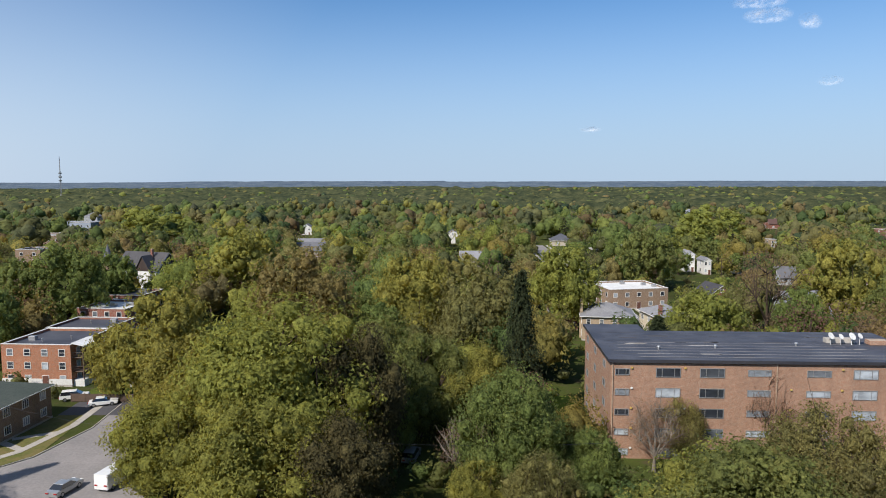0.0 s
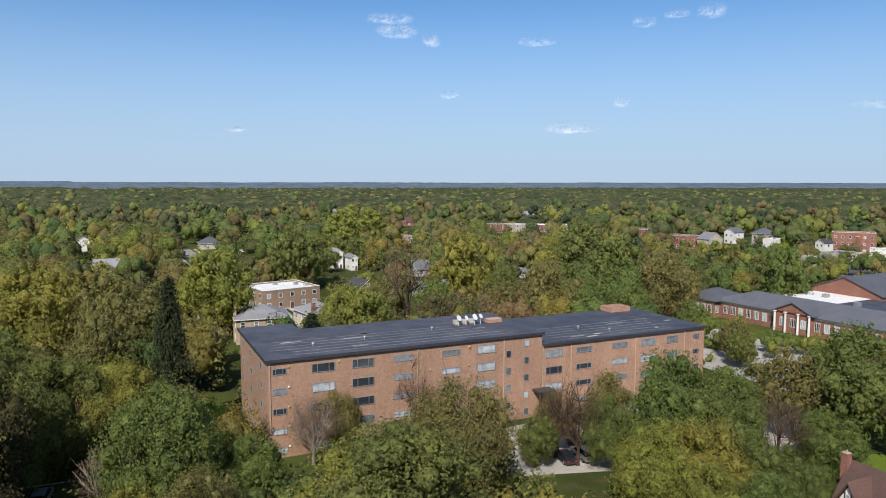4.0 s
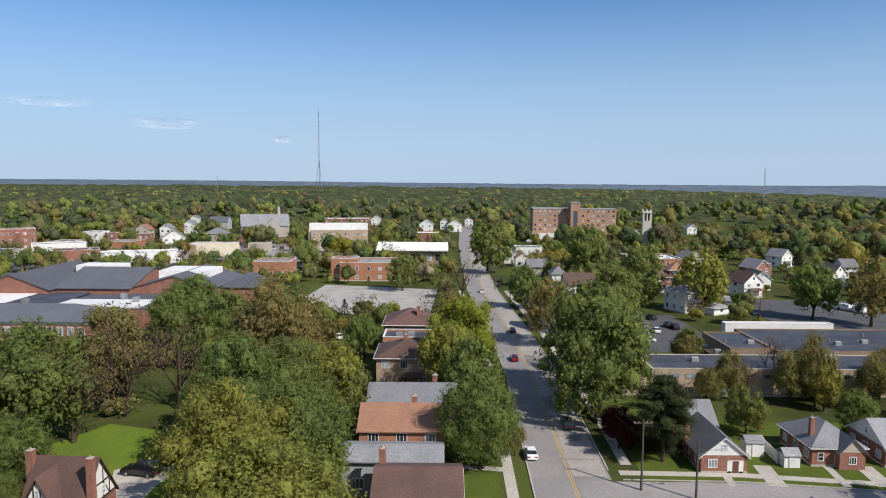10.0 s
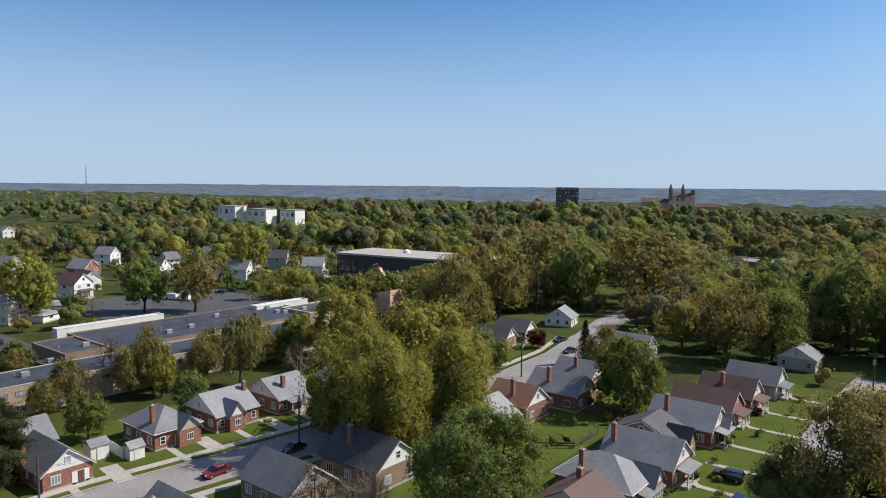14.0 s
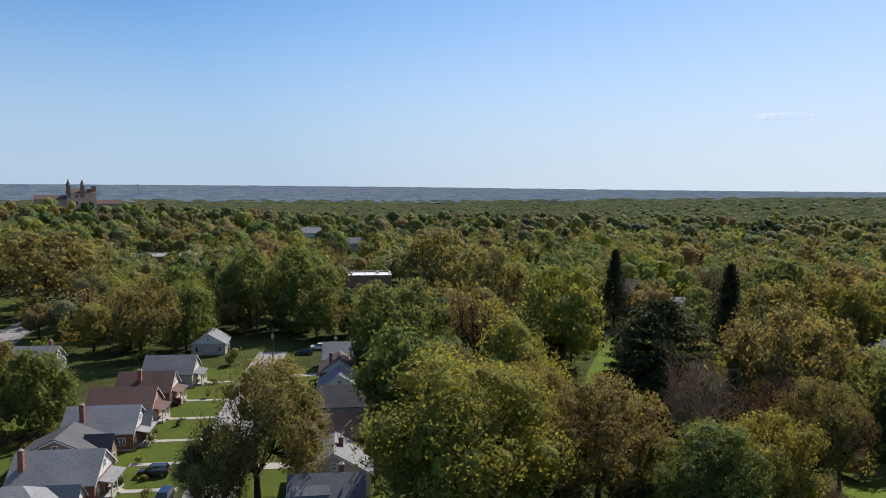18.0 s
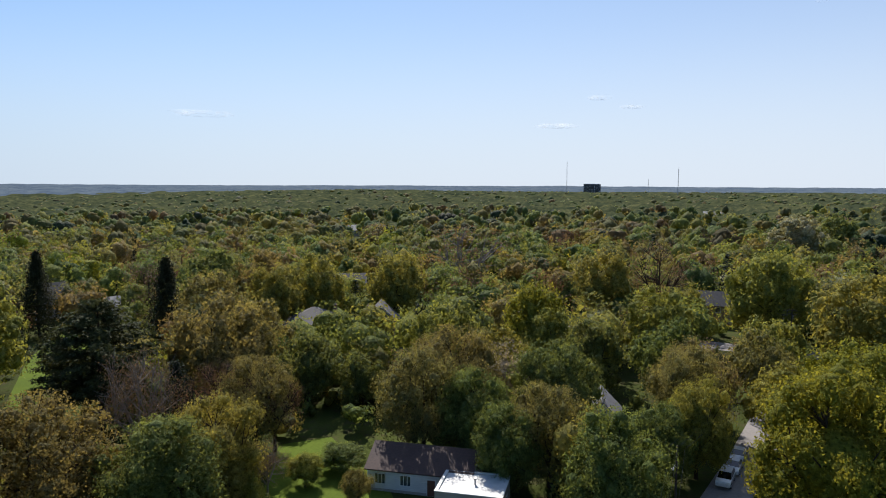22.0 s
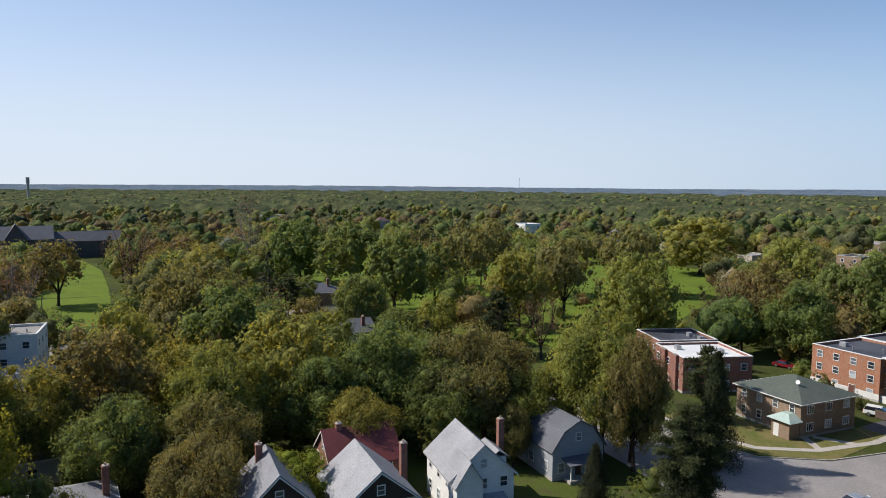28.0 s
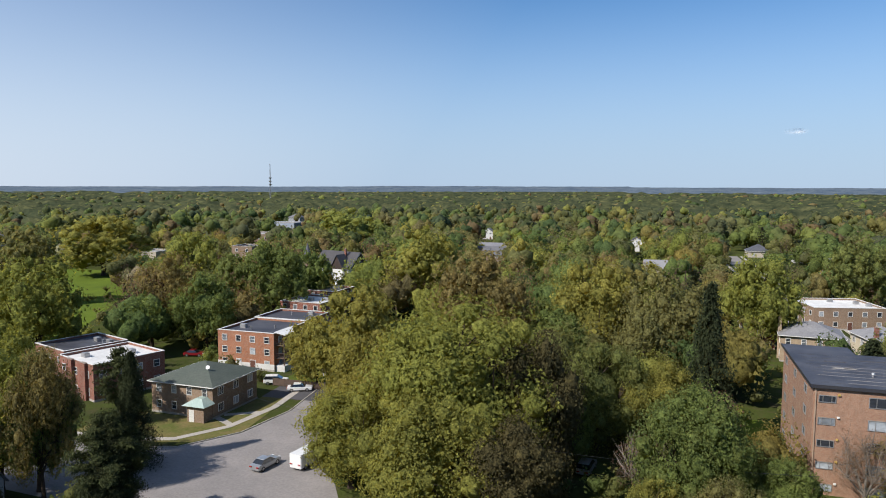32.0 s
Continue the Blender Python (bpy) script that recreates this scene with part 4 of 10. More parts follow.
def block(x, y, rot, L, D, height, storeys, wall="brick_red", cover="roof_black", trim="trim", cols=6, side_cols=4, label="", name="building", group="",
          win=(1.3, 1.4), style="hung", parapet=0.5, vents=3, doorway=True, base="concrete", seed=0, category="building", back_cols=6):
    """A flat-roofed building with a parapet, rows of windows and roof vents."""
    rnd = random.Random(seed + int(x * 7 + y * 13))
    b = thing(name, x, y, 0, rot, label, category, group)
    bm = bmesh.new()
    box(bm, -L / 2, L / 2, -D / 2, D / 2, -0.5, height)
    box(bm, -L / 2 - 0.04, L / 2 + 0.04, -D / 2 - 0.04, D / 2 + 0.04, -0.5, 0.4, 1)
    part("wall", bm, [wall, base], b)
    bm = bmesh.new()
    box(bm, -L / 2 + 0.3, L / 2 - 0.3, -D / 2 + 0.3, D / 2 - 0.3, height - 0.2, height + 0.06)
    part("roof", bm, cover, b)
    if parapet:
        bm = bmesh.new()
        for a in (-1, 1):
            box(bm, -L / 2, L / 2, min(a * D / 2, a * (D / 2 - 0.28)), max(a * D / 2, a * (D / 2 - 0.28)), height, height + parapet)
            box(bm, min(a * L / 2, a * (L / 2 - 0.28)), max(a * L / 2, a * (L / 2 - 0.28)), -D / 2 + 0.28, D / 2 - 0.28, height, height + parapet)
        pa = part("parapet", bm, wall, b)
        bm = bmesh.new()
        for a in (-1, 1):
            box(bm, -L / 2 - 0.06, L / 2 + 0.06, a * (D / 2 - 0.14) - 0.2, a * (D / 2 - 0.14) + 0.2, height + parapet, height + parapet + 0.09)
            box(bm, a * (L / 2 - 0.14) - 0.2, a * (L / 2 - 0.14) + 0.2, -D / 2 + 0.06, D / 2 - 0.06, height + parapet, height + parapet + 0.088)
        part("coping", bm, trim, pa)
    fh = height / storeys
    for s in range(storeys):
        for f, n, ln in (("f", cols, L), ("b", min(cols, back_cols), L), ("l", side_cols, D), ("r", side_cols, D)):
            for k in range(n):
                u = (k + 0.5) / n * ln - ln / 2
                if f == "f" and s == 0 and k == n // 2 and doorway:
                    continue
                window(b, f, u, s * fh + min(0.95, fh * 0.32), win[0], min(win[1], fh * 0.62), L, D, style)
    if doorway and cols:
        door(b, "f", (cols // 2 + 0.5) / cols * L - L / 2, L, D, 1.2)
    for k in range(vents):
        bm = bmesh.new()
        vx, vy = rnd.uniform(-L * 0.4, L * 0.4), rnd.uniform(-D * 0.3, D * 0.3)
        if rnd.random() < 0.5:
            box(bm, vx - 0.7, vx + 0.7, vy - 0.5, vy + 0.5, height, height + 0.9, bevel=0.05)
            box(bm, vx - 0.5, vx + 0.5, vy - 0.52, vy - 0.49, height + 0.2, height + 0.7)
            part("roof_unit", bm, "alu", b, "grey rooftop air unit")
        else:
            tube(bm, (vx, vy, height), (vx, vy, height + 0.7), 0.12, 0.12, 8)
            tube(bm, (vx, vy, height + 0.7), (vx, vy, height + 0.85), 0.22, 0.2, 8)
            part("vent", bm, "alu", b)
    register(x, y, L, D, height, rot)
    return b


# ---- the five-storey apartment block ----
def slab_building(bm, x0, x1, y0, y1, z1):
    box(bm, x0, x1, y0, y1, -0.8, z1)


def apartment_block():
    a = thing("apartment_building", 23.3, 95.5, 0, -3.0, "five-storey tan brick apartment block with a dark flat roof", "apartment building")
    W1, W2, D, T1, T2 = 45.0, 81.2, 18.6, 14.25, 12.15
    bm = bmesh.new()
    slab_building(bm, 0, W1, 0, D, T1 - 0.35)
    slab_building(bm, 0.003, 8.6, D + 0.001, 23.6, T1 - 0.353)
    part("wall", bm, "brick_tan", a)
    bm = bmesh.new()
    slab_building(bm, W1 + 0.004, W2, 0.25, D + 2.4, T2 - 0.35)
    part("wing_wall", bm, "brick_tan", a, "lower tan brick wing")
    bm = bmesh.new()
    prism(bm, [(-0.35, -0.35), (W1 + 0.25, -0.35), (W1 + 0.25, D + 0.3), (8.9, D + 0.3), (8.9, 23.9), (-0.35, 23.9)], T1 - 0.35, T1)
    roof_a = part("roof", bm, "roof_black", a, "patched dark membrane roof")
    bm = bmesh.new()
    prism(bm, [(W1 + 0.28, -0.1), (W2 + 0.35, -0.1), (W2 + 0.35, D + 2.7), (W1 + 0.28, D + 2.7)], T2 - 0.35, T2)
    part("roof", bm, "roof_black", a, "patched dark membrane roof")
    rnd = random.Random(3)
    for k in range(26):          # repair patches on the membrane
        wing = k > 17
        px, py = (rnd.uniform(W1 + 3, W2 - 3), rnd.uniform(2, D - 1)) if wing else (rnd.uniform(2, W1 - 3), rnd.uniform(2, D - 2))
        z = (T2 if wing else T1)
        bm = bmesh.new()
        box(bm, px, px + rnd.uniform(0.8, 3.2), py, py + rnd.uniform(0.25, 0.8), z, z + 0.012)
        part("roof_patch", bm, rnd.choice(["roof_gravel", "roof_black", "asphalt_dark"]), roof_a)
    for k in range(9):           # seams
        bm = bmesh.new()
        box(bm, 1.0, W1 - 0.5, 1.2 + k * 2.0, 1.26 + k * 2.0, T1, T1 + 0.02)
        part("roof_seam", bm, "asphalt_dark", roof_a)
    bm = bmesh.new()
    box(bm, -0.38, W1 + 0.28, -0.41, -0.353, T1 - 0.38, T1 + 0.06)
    box(bm, -0.41, -0.353, -0.35, 23.9, T1 - 0.38, T1 + 0.06)
    box(bm, W1 + 0.3, W2 + 0.38, -0.16, -0.103, T2 - 0.38, T2 + 0.06)
    part("roof_edge", bm, "dark_panel", a)
    # windows, floor by floor
    cols = ((1.6, 2.0), (7.9, 3.4), (13.9, 3.4), (20.3, 3.2), (28.3, 3.3), (34.5, 3.3))
    wing_cols = ((47.6, 3.3), (53.7, 3.2), (61.4, 3.4), (67.8, 3.3), (73.4, 2.7), (79.2, 1.6))

    def win(x, z, w, h, y=0.0, style="slider"):
        fr, pn = window_mesh(w, h, style)
        o = hang("window", fr, a, pose(x, y - 0.004, z))
        hang("pane", pn, o)
    for f in range(5):
        z = 11.75 - f * 2.87
        for x, w in cols:
            narrow = (w < 2.5)
            win(x, z + (0.25 if narrow or x in (28.3, 20.3) else 0.0), w, 0.95 if narrow or x in (28.3, 20.3) else 1.35)
        if f:
            win(38.6, z + 1.75, 0.95, 1.15, style="plain")
        win(42.0, z + 0.35, 0.95, 1.15, style="plain")
        if f < 4:
            for x, w in wing_cols:
                narrow = w < 2 or x in (53.7, 61.4)
                win(x, 9.65 - f * 2.87 + (0.25 if narrow else 0), w, 1.0 if narrow else 1.35, 0.25)
        # end wall
        for u in (5.0, 13.0, 20.5):
            fr, pn = window_mesh(1.9, 1.15, "slider")
            o = hang("window", fr, a, pose(-0.004, u, z + 0.05, 0, 0, -90))
            hang("pane", pn, o)
        for x in (2.9, 10.2, 24.6, 31.4):
            if rnd.random() < 0.55:
                bm = bmesh.new()
                box(bm, x - 0.15, x + 0.15, -0.2, -0.001, z + 1.2, z + 1.45, bevel=0.03)
                part("wall_light", bm, rnd.choice(["trim", "line_yellow"]), a)
    for x, z1, y in ((0.25, T1, 0), (22.6, T1, 0), (37.7, T1, 0), (12.0, 8.4, 0), (45.3, T2, 0.25), (51.0, T2, 0.25), (64.9, T2, 0.25), (76.3, T2, 0.25)):
        bm = bmesh.new()
        box(bm, x - 0.07, x + 0.07, y - 0.16, y - 0.02, 0.1, z1 - 0.4)
        for k in range(4):
            box(bm, x - 0.1, x + 0.1, y - 0.17, y - 0.001, 1.5 + k * 2.6, 1.58 + k * 2.6)
        part("downspout", bm, "pipe", a, "pale downspout")
    # entrance beside the step
    bm = bmesh.new()
    box(bm, 43.2, 46.4, -2.2, -0.02, 4.6, 4.85)
    box(bm, 43.3, 43.5, -2.1, -1.9, 0, 4.6)
    box(bm, 46.1, 46.3, -2.1, -1.9, 0, 4.6)
    part("entrance_canopy", bm, "dark_panel", a)
    # roof fittings
    bm = bmesh.new()
    box(bm, 34.4, 38.6, 11.0, 12.2, T1, T1 + 0.7, bevel=0.04)
    part("duct", bm, "concrete", a)
    bm = bmesh.new()
    box(bm, 40.2, 43.0, 9.8, 11.4, T1, T1 + 0.7, bevel=0.05)
    part("stair_head", bm, "brick_tan", a)
    bm = bmesh.new()
    box(bm, 73.6, 78.6, 18.2, 21.6, T2 - 1, T2 + 1.0)
    part("stair_head", bm, "brick_tan", a)
    for x, y, r in ((34.6, 10.2, 0.55), (35.9, 9.9, 0.42), (37.6, 10.0, 0.6), (38.9, 10.3, 0.45)):
        bm = bmesh.new()
        bmesh.ops.create_cone(bm, segments=16, radius1=0.1, radius2=r, depth=0.22, cap_ends=True, matrix=pose(x, y, T1 + 1.3, 55, 0, 25))
        tube(bm, (x, y, T1), (x, y + 0.1, T1 + 1.25), 0.04, 0.04, 6)
        part("satellite_dish", bm, "trim", a, "pale satellite dish")
    for x, y in ((8.0, 6.0), (16.5, 7.0), (29.0, 9.0), (58.0, 8.0), (62.0, 4.0)):
        bm = bmesh.new()
        z = T1 if x < W1 else T2
        tube(bm, (x, y, z), (x, y, z + 0.35), 0.14, 0.14, 8)
        tube(bm, (x, y, z + 0.35), (x, y, z + 0.55), 0.26, 0.2, 8)
        part("vent", bm, "alu", a)
    for k in range(6):
        for x0, x1, z in ((1.0, 41.0, T1), (45.5, 80.0, T2)):
            bm = bmesh.new()
            box(bm, x0 + rnd.uniform(0, 5), x1 - rnd.uniform(0, 6), 1.6 + k * 1.75, 1.72 + k * 1.75, z - 0.05, z + 0.012)
            part("membrane_seam", bm, "roof_gravel", a)
    for k in range(14):
        x, y = rnd.uniform(2, 78), rnd.uniform(1.5, 10.5)
        z = T1 if x < 40 else T2
        if 39 < x < 47:
            continue
        bm = bmesh.new()
        w, d = rnd.uniform(0.5, 2.2), rnd.uniform(0.15, 0.4)
        prism(bm, [(x - w, y - d * 0.6), (x - w * 0.3, y - d), (x + w, y - d * 0.4), (x + w * 0.7, y + d), (x - w * 0.6, y + d * 0.8)], z - 0.04, z + 0.016, "z")
        part("roof_patch", bm, rnd.choice(["roof_gravel", "concrete"]), a, "pale worn patch of roof membrane")
    for x in (2, 8, 14, 20, 28, 34, 41, 48, 54, 61, 68, 74, 80):
        for z in (12, 8, 4):
            seen_from(23.3 + x, 95.5 - x * 0.052, z if z < 11 else 11)
    PATCHES.append((22, 88, 106, 122))
    return a


apartment_block()

# ---- buildings behind the apartment block ----
house(40.8, 173, -8, 12.5, 11, 6.0, 8.6, "hip", "brick_yellow", cover="sh_light", label="two-storey tan brick house with a grey hip roof", chimney=(-6.3, -2, 9.6), chim_mat="brick_yellow", storeys=2, front=4)
house(55.5, 172, 8, 9, 11.5, 6.0, 8.2, "hip", "cream", cover="sh_light", label="two-storey cream stucco house with a pale hip roof", storeys=2, front=3, chimney=(-3.5, -4, 9.0))
block(58, 219, 10, 19, 17, 5.6, 2, "brick_brown", "roof_white", label="low brown brick building with a white flat roof", cols=5)
house(31.5, 184, 0, 7, 8, 5.0, 7.0, "x", "brick_red", cover="sh_dark", label="red brick house with a dark gable roof", storeys=2)
house(83, 213, 10, 8, 9, 4.6, 7.4, "y", "brick_red", cover="sh_dark", label="red brick house with a white-trimmed gable")
house(106, 204, 0, 13, 9, 3.6, 6.4, "x", "grey_siding", cover="sh_grey", label="grey sided house with a grey gable roof")

# ---- half-timbered house ----


def tudor():
    h = thing("house", 76.0, 41.9, 0, -93, "half-timbered house with a steep brown roof and two chimneys", "house")
    h.matrix_world = h.matrix_world @ Matrix.Scale(0.86, 4)
    L, D, eave, ridge = 8.2, 8.0, 3.6, 9.2
    bm = bmesh.new()
    box(bm, -L / 2, L / 2, -D / 2, D / 2, -0.4, eave)
    part("wall", bm, "brick_red", h)
    bm = bmesh.new()
    prism(bm, [(-D / 2, eave), (D / 2, eave), (0, ridge)], -L / 2, L / 2, "x")
    g = part("gable", bm, "white", h, "white plaster end gable with dark timbers")
    bm = bmesh.new()
    gable_roof(bm, L, D, eave, ridge + 0.02, "x", 0.4, 0.2)
    part("roof", bm, "sh_brown", h)

    def timber(parent, p, q, w=0.2, face="f", off=0.0):
        """A dark beam on a plaster face: p and q along the wall and up."""
        bm = bmesh.new()
        d = Vector((q[0] - p[0], q[1] - p[1]))
        n = Vector((-d.y, d.x)).normalized() * w / 2
        pts = [(v.x, v.y) for v in (Vector(p) - n, Vector(q) - n, Vector(q) + n, Vector(p) + n)]
        if face == "f":
            prism(bm, pts, off - 0.05, off, "y")
        else:
            prism(bm, pts, off, off + 0.05, "x")
        part("timber", bm, "timber_dark", parent)
    s = (ridge - eave) / (D / 2)
    for p, q, w in (((-4, eave), (4, eave), 0.28), ((-2.4, eave + 2.2), (2.4, eave + 2.2), 0.2), ((-3.9, eave + 0.1), (0, ridge - 0.15), 0.28), ((3.9, eave + 0.1), (0, ridge - 0.15), 0.28),
                    ((-2.4, eave), (-2.4, eave + 2.1), 0.18), ((-0.9, eave), (-0.9, eave + 4.0), 0.18), ((0.9, eave), (0.9, eave + 4.0), 0.18), ((2.4, eave), (2.4, eave + 2.1), 0.18),
                    ((-2.3, eave + 0.1), (-1.0, eave + 2.1), 0.15), ((2.3, eave + 0.1), (1.0, eave + 2.1), 0.15)):
        timber(g, p, q, w, "r", L / 2)
    # front gable towards the lane
    bx, bw, top, y0 = -1.1, 6.0, 8.3, -D / 2 - 0.9
    bm = bmesh.new()
    box(bm, bx - bw / 2, bx + bw / 2, y0, -D / 2 + 0.4, -0.4, eave - 0.4)
    part("front_wall", bm, "brick_red", h)
    bm = bmesh.new()
    prism(bm, [(bx - bw / 2, eave - 0.4), (bx + bw / 2, eave - 0.4), (bx, top)], y0, -0.3, "y")
    fg = part("front_gable", bm, "white", h, "white plaster front gable with dark timbers")
    bm = bmesh.new()
    prism(bm, [(bx - bw / 2 - 0.4, eave - 1.05), (bx, top + 0.02), (bx + bw / 2 + 0.4, eave - 1.05), (bx + bw / 2 + 0.4, eave - 0.8), (bx, top + 0.3), (bx - bw / 2 - 0.4, eave - 0.8)], y0 - 0.35, -0.1, "y")
    part("front_roof", bm, "sh_brown", h)
    z0 = eave - 0.4
    for p, q, w in (((bx - 3, z0), (bx + 3, z0), 0.28), ((bx - 2.9, z0 + 0.1), (bx, top - 0.1), 0.28), ((bx + 2.9, z0 + 0.1), (bx, top - 0.1), 0.28), ((bx - 1.75, z0 + 2.0), (bx + 1.75, z0 + 2.0), 0.18),
                    ((bx - 1.2, z0), (bx - 1.2, z0 + 2.9), 0.18), ((bx + 1.2, z0), (bx + 1.2, z0 + 2.9), 0.18), ((bx - 0.45, z0 + 2.0), (bx - 0.45, z0 + 4.1), 0.15), ((bx + 0.45, z0 + 2.0), (bx + 0.45, z0 + 4.1), 0.15),
                    ((bx - 2.5, z0 + 0.1), (bx - 1.3, z0 + 1.6), 0.15), ((bx + 2.5, z0 + 0.1), (bx + 1.3, z0 + 1.6), 0.15)):
        timber(fg, p, q, w, "f", y0)
    for u, z, w, hh, st in ((bx, z0 + 0.45, 1.9, 1.3, "triple"), (bx - 0.0, z0 + 2.7, 0.55, 1.05, "hung"), (bx - 0.9, 0.9, 2.6, 1.6, "triple")):
        fr, pn = window_mesh(w, hh, st)
        o = hang("window", fr, h, pose(u, y0 - 0.056, z))
        hang("pane", pn, o)
    # small entrance gable
    ex, ey = bx + 2.2, y0 - 0.9
    bm = bmesh.new()
    box(bm, ex - 1.3, ex + 1.3, ey, y0 - 0.003, -0.3, 2.4)
    pb = part("porch", bm, "brick_red", h)
    bm = bmesh.new()
    prism(bm, [(ex - 1.3, 2.4), (ex + 1.3, 2.4), (ex, 5.2)], ey, y0 - 0.06, "y")
    pg = part("porch_gable", bm, "white", pb)
    bm = bmesh.new()
    prism(bm, [(ex - 1.65, 1.9), (ex, 5.25), (ex + 1.65, 1.9), (ex + 1.65, 2.15), (ex, 5.5), (ex - 1.65, 2.15)], ey - 0.3, y0 - 0.06, "y")
    part("porch_roof", bm, "sh_brown", pb)
    timber(h, (ex, 2.4), (ex, 4.6), 0.16, "f", ey)
    timber(h, (ex - 1.2, 2.5), (ex + 1.2, 2.5), 0.2, "f", ey)
    door(h, "f", ex, L, -2 * ey)
    for u in (-2, 1.6):
        window(h, "r", u, 0.9, 1.2, 1.5, L, D)
        window(h, "r", u * 0.5, eave + 0.5, 0.9, 1.3, L + 0.12, D)
        window(h, "l", u, 0.9, 1.2, 1.5, L, D)
    chimney_at(h, -L / 2 - 0.45, -0.6, 0, 10.4, 0.9, 0.9)
    chimney_at(h, L / 2 + 0.45, -2.6, 0, 10.4, 0.85, 0.85)
    register(74, 40, 10, 10, 9, 0)
    for u in (0, 2, 4):
        seen_from(70 + u, 42 - u, 2.6)
        seen_from(84 + u, 38, 0.5)
    return h


tudor()

# ---- row of houses north of the avenue ----
house(77.5, 2.6, -90, 9.6, 8.6, 5.0, 6.4, "x", "brick_red", cover="sh_brown", label="red brick house with a maroon low gable roof", chimney=(-4.4, 3.0, 7.6), storeys=2, group="houses along the avenue")
house(86.8, 6.2, -90, 12.4, 6.2, 4.6, 5.4, "x", "grey_siding", cover="sh_light", label="low wing with a pale grey roof", group="houses along the avenue", doorway=False)
house(97.0, 5.4, -90, 11.6, 9.4, 5.4, 7.6, "x", "brick_orange", cover="sh_orange", label="two-storey brick house with a terracotta shingle roof", chimney=(1.5, 0.8, 8.6), storeys=2, group="houses along the avenue")
house(107.8, 4.6, -90, 13.2, 8.0, 5.4, 7.4, "x", "brick_brown", cover="sh_grey", label="two-storey brick house with a grey-brown shingle roof", storeys=2, chimney=(3.5, 1.0, 8.6), group="houses along the avenue")
house(135.5, 7.2, -90, 10.4, 11.6, 5.8, 8.2, "hip", "brick_yellow", cover="sh_brown", label="two-storey yellow brick house with a brown hip roof", storeys=2, chimney=(0, 0, 9.2), porch=True, group="houses along the avenue")
block(147.5, 7.2, -90, 10.4, 8.0, 6.2, 2, "brick_orange", "roof_black", label="orange brick flat-roofed building", cols=4, group="houses along the avenue")
house(165.5, 7.6, -90, 11.6, 12.6, 6.0, 9.0, "hip", "brick_red", cover="sh_brown", label="two-storey red brick house with a dark brown hip roof", storeys=2, chimney=(2, -3, 10), group="houses along the avenue")

# ---- the school ----


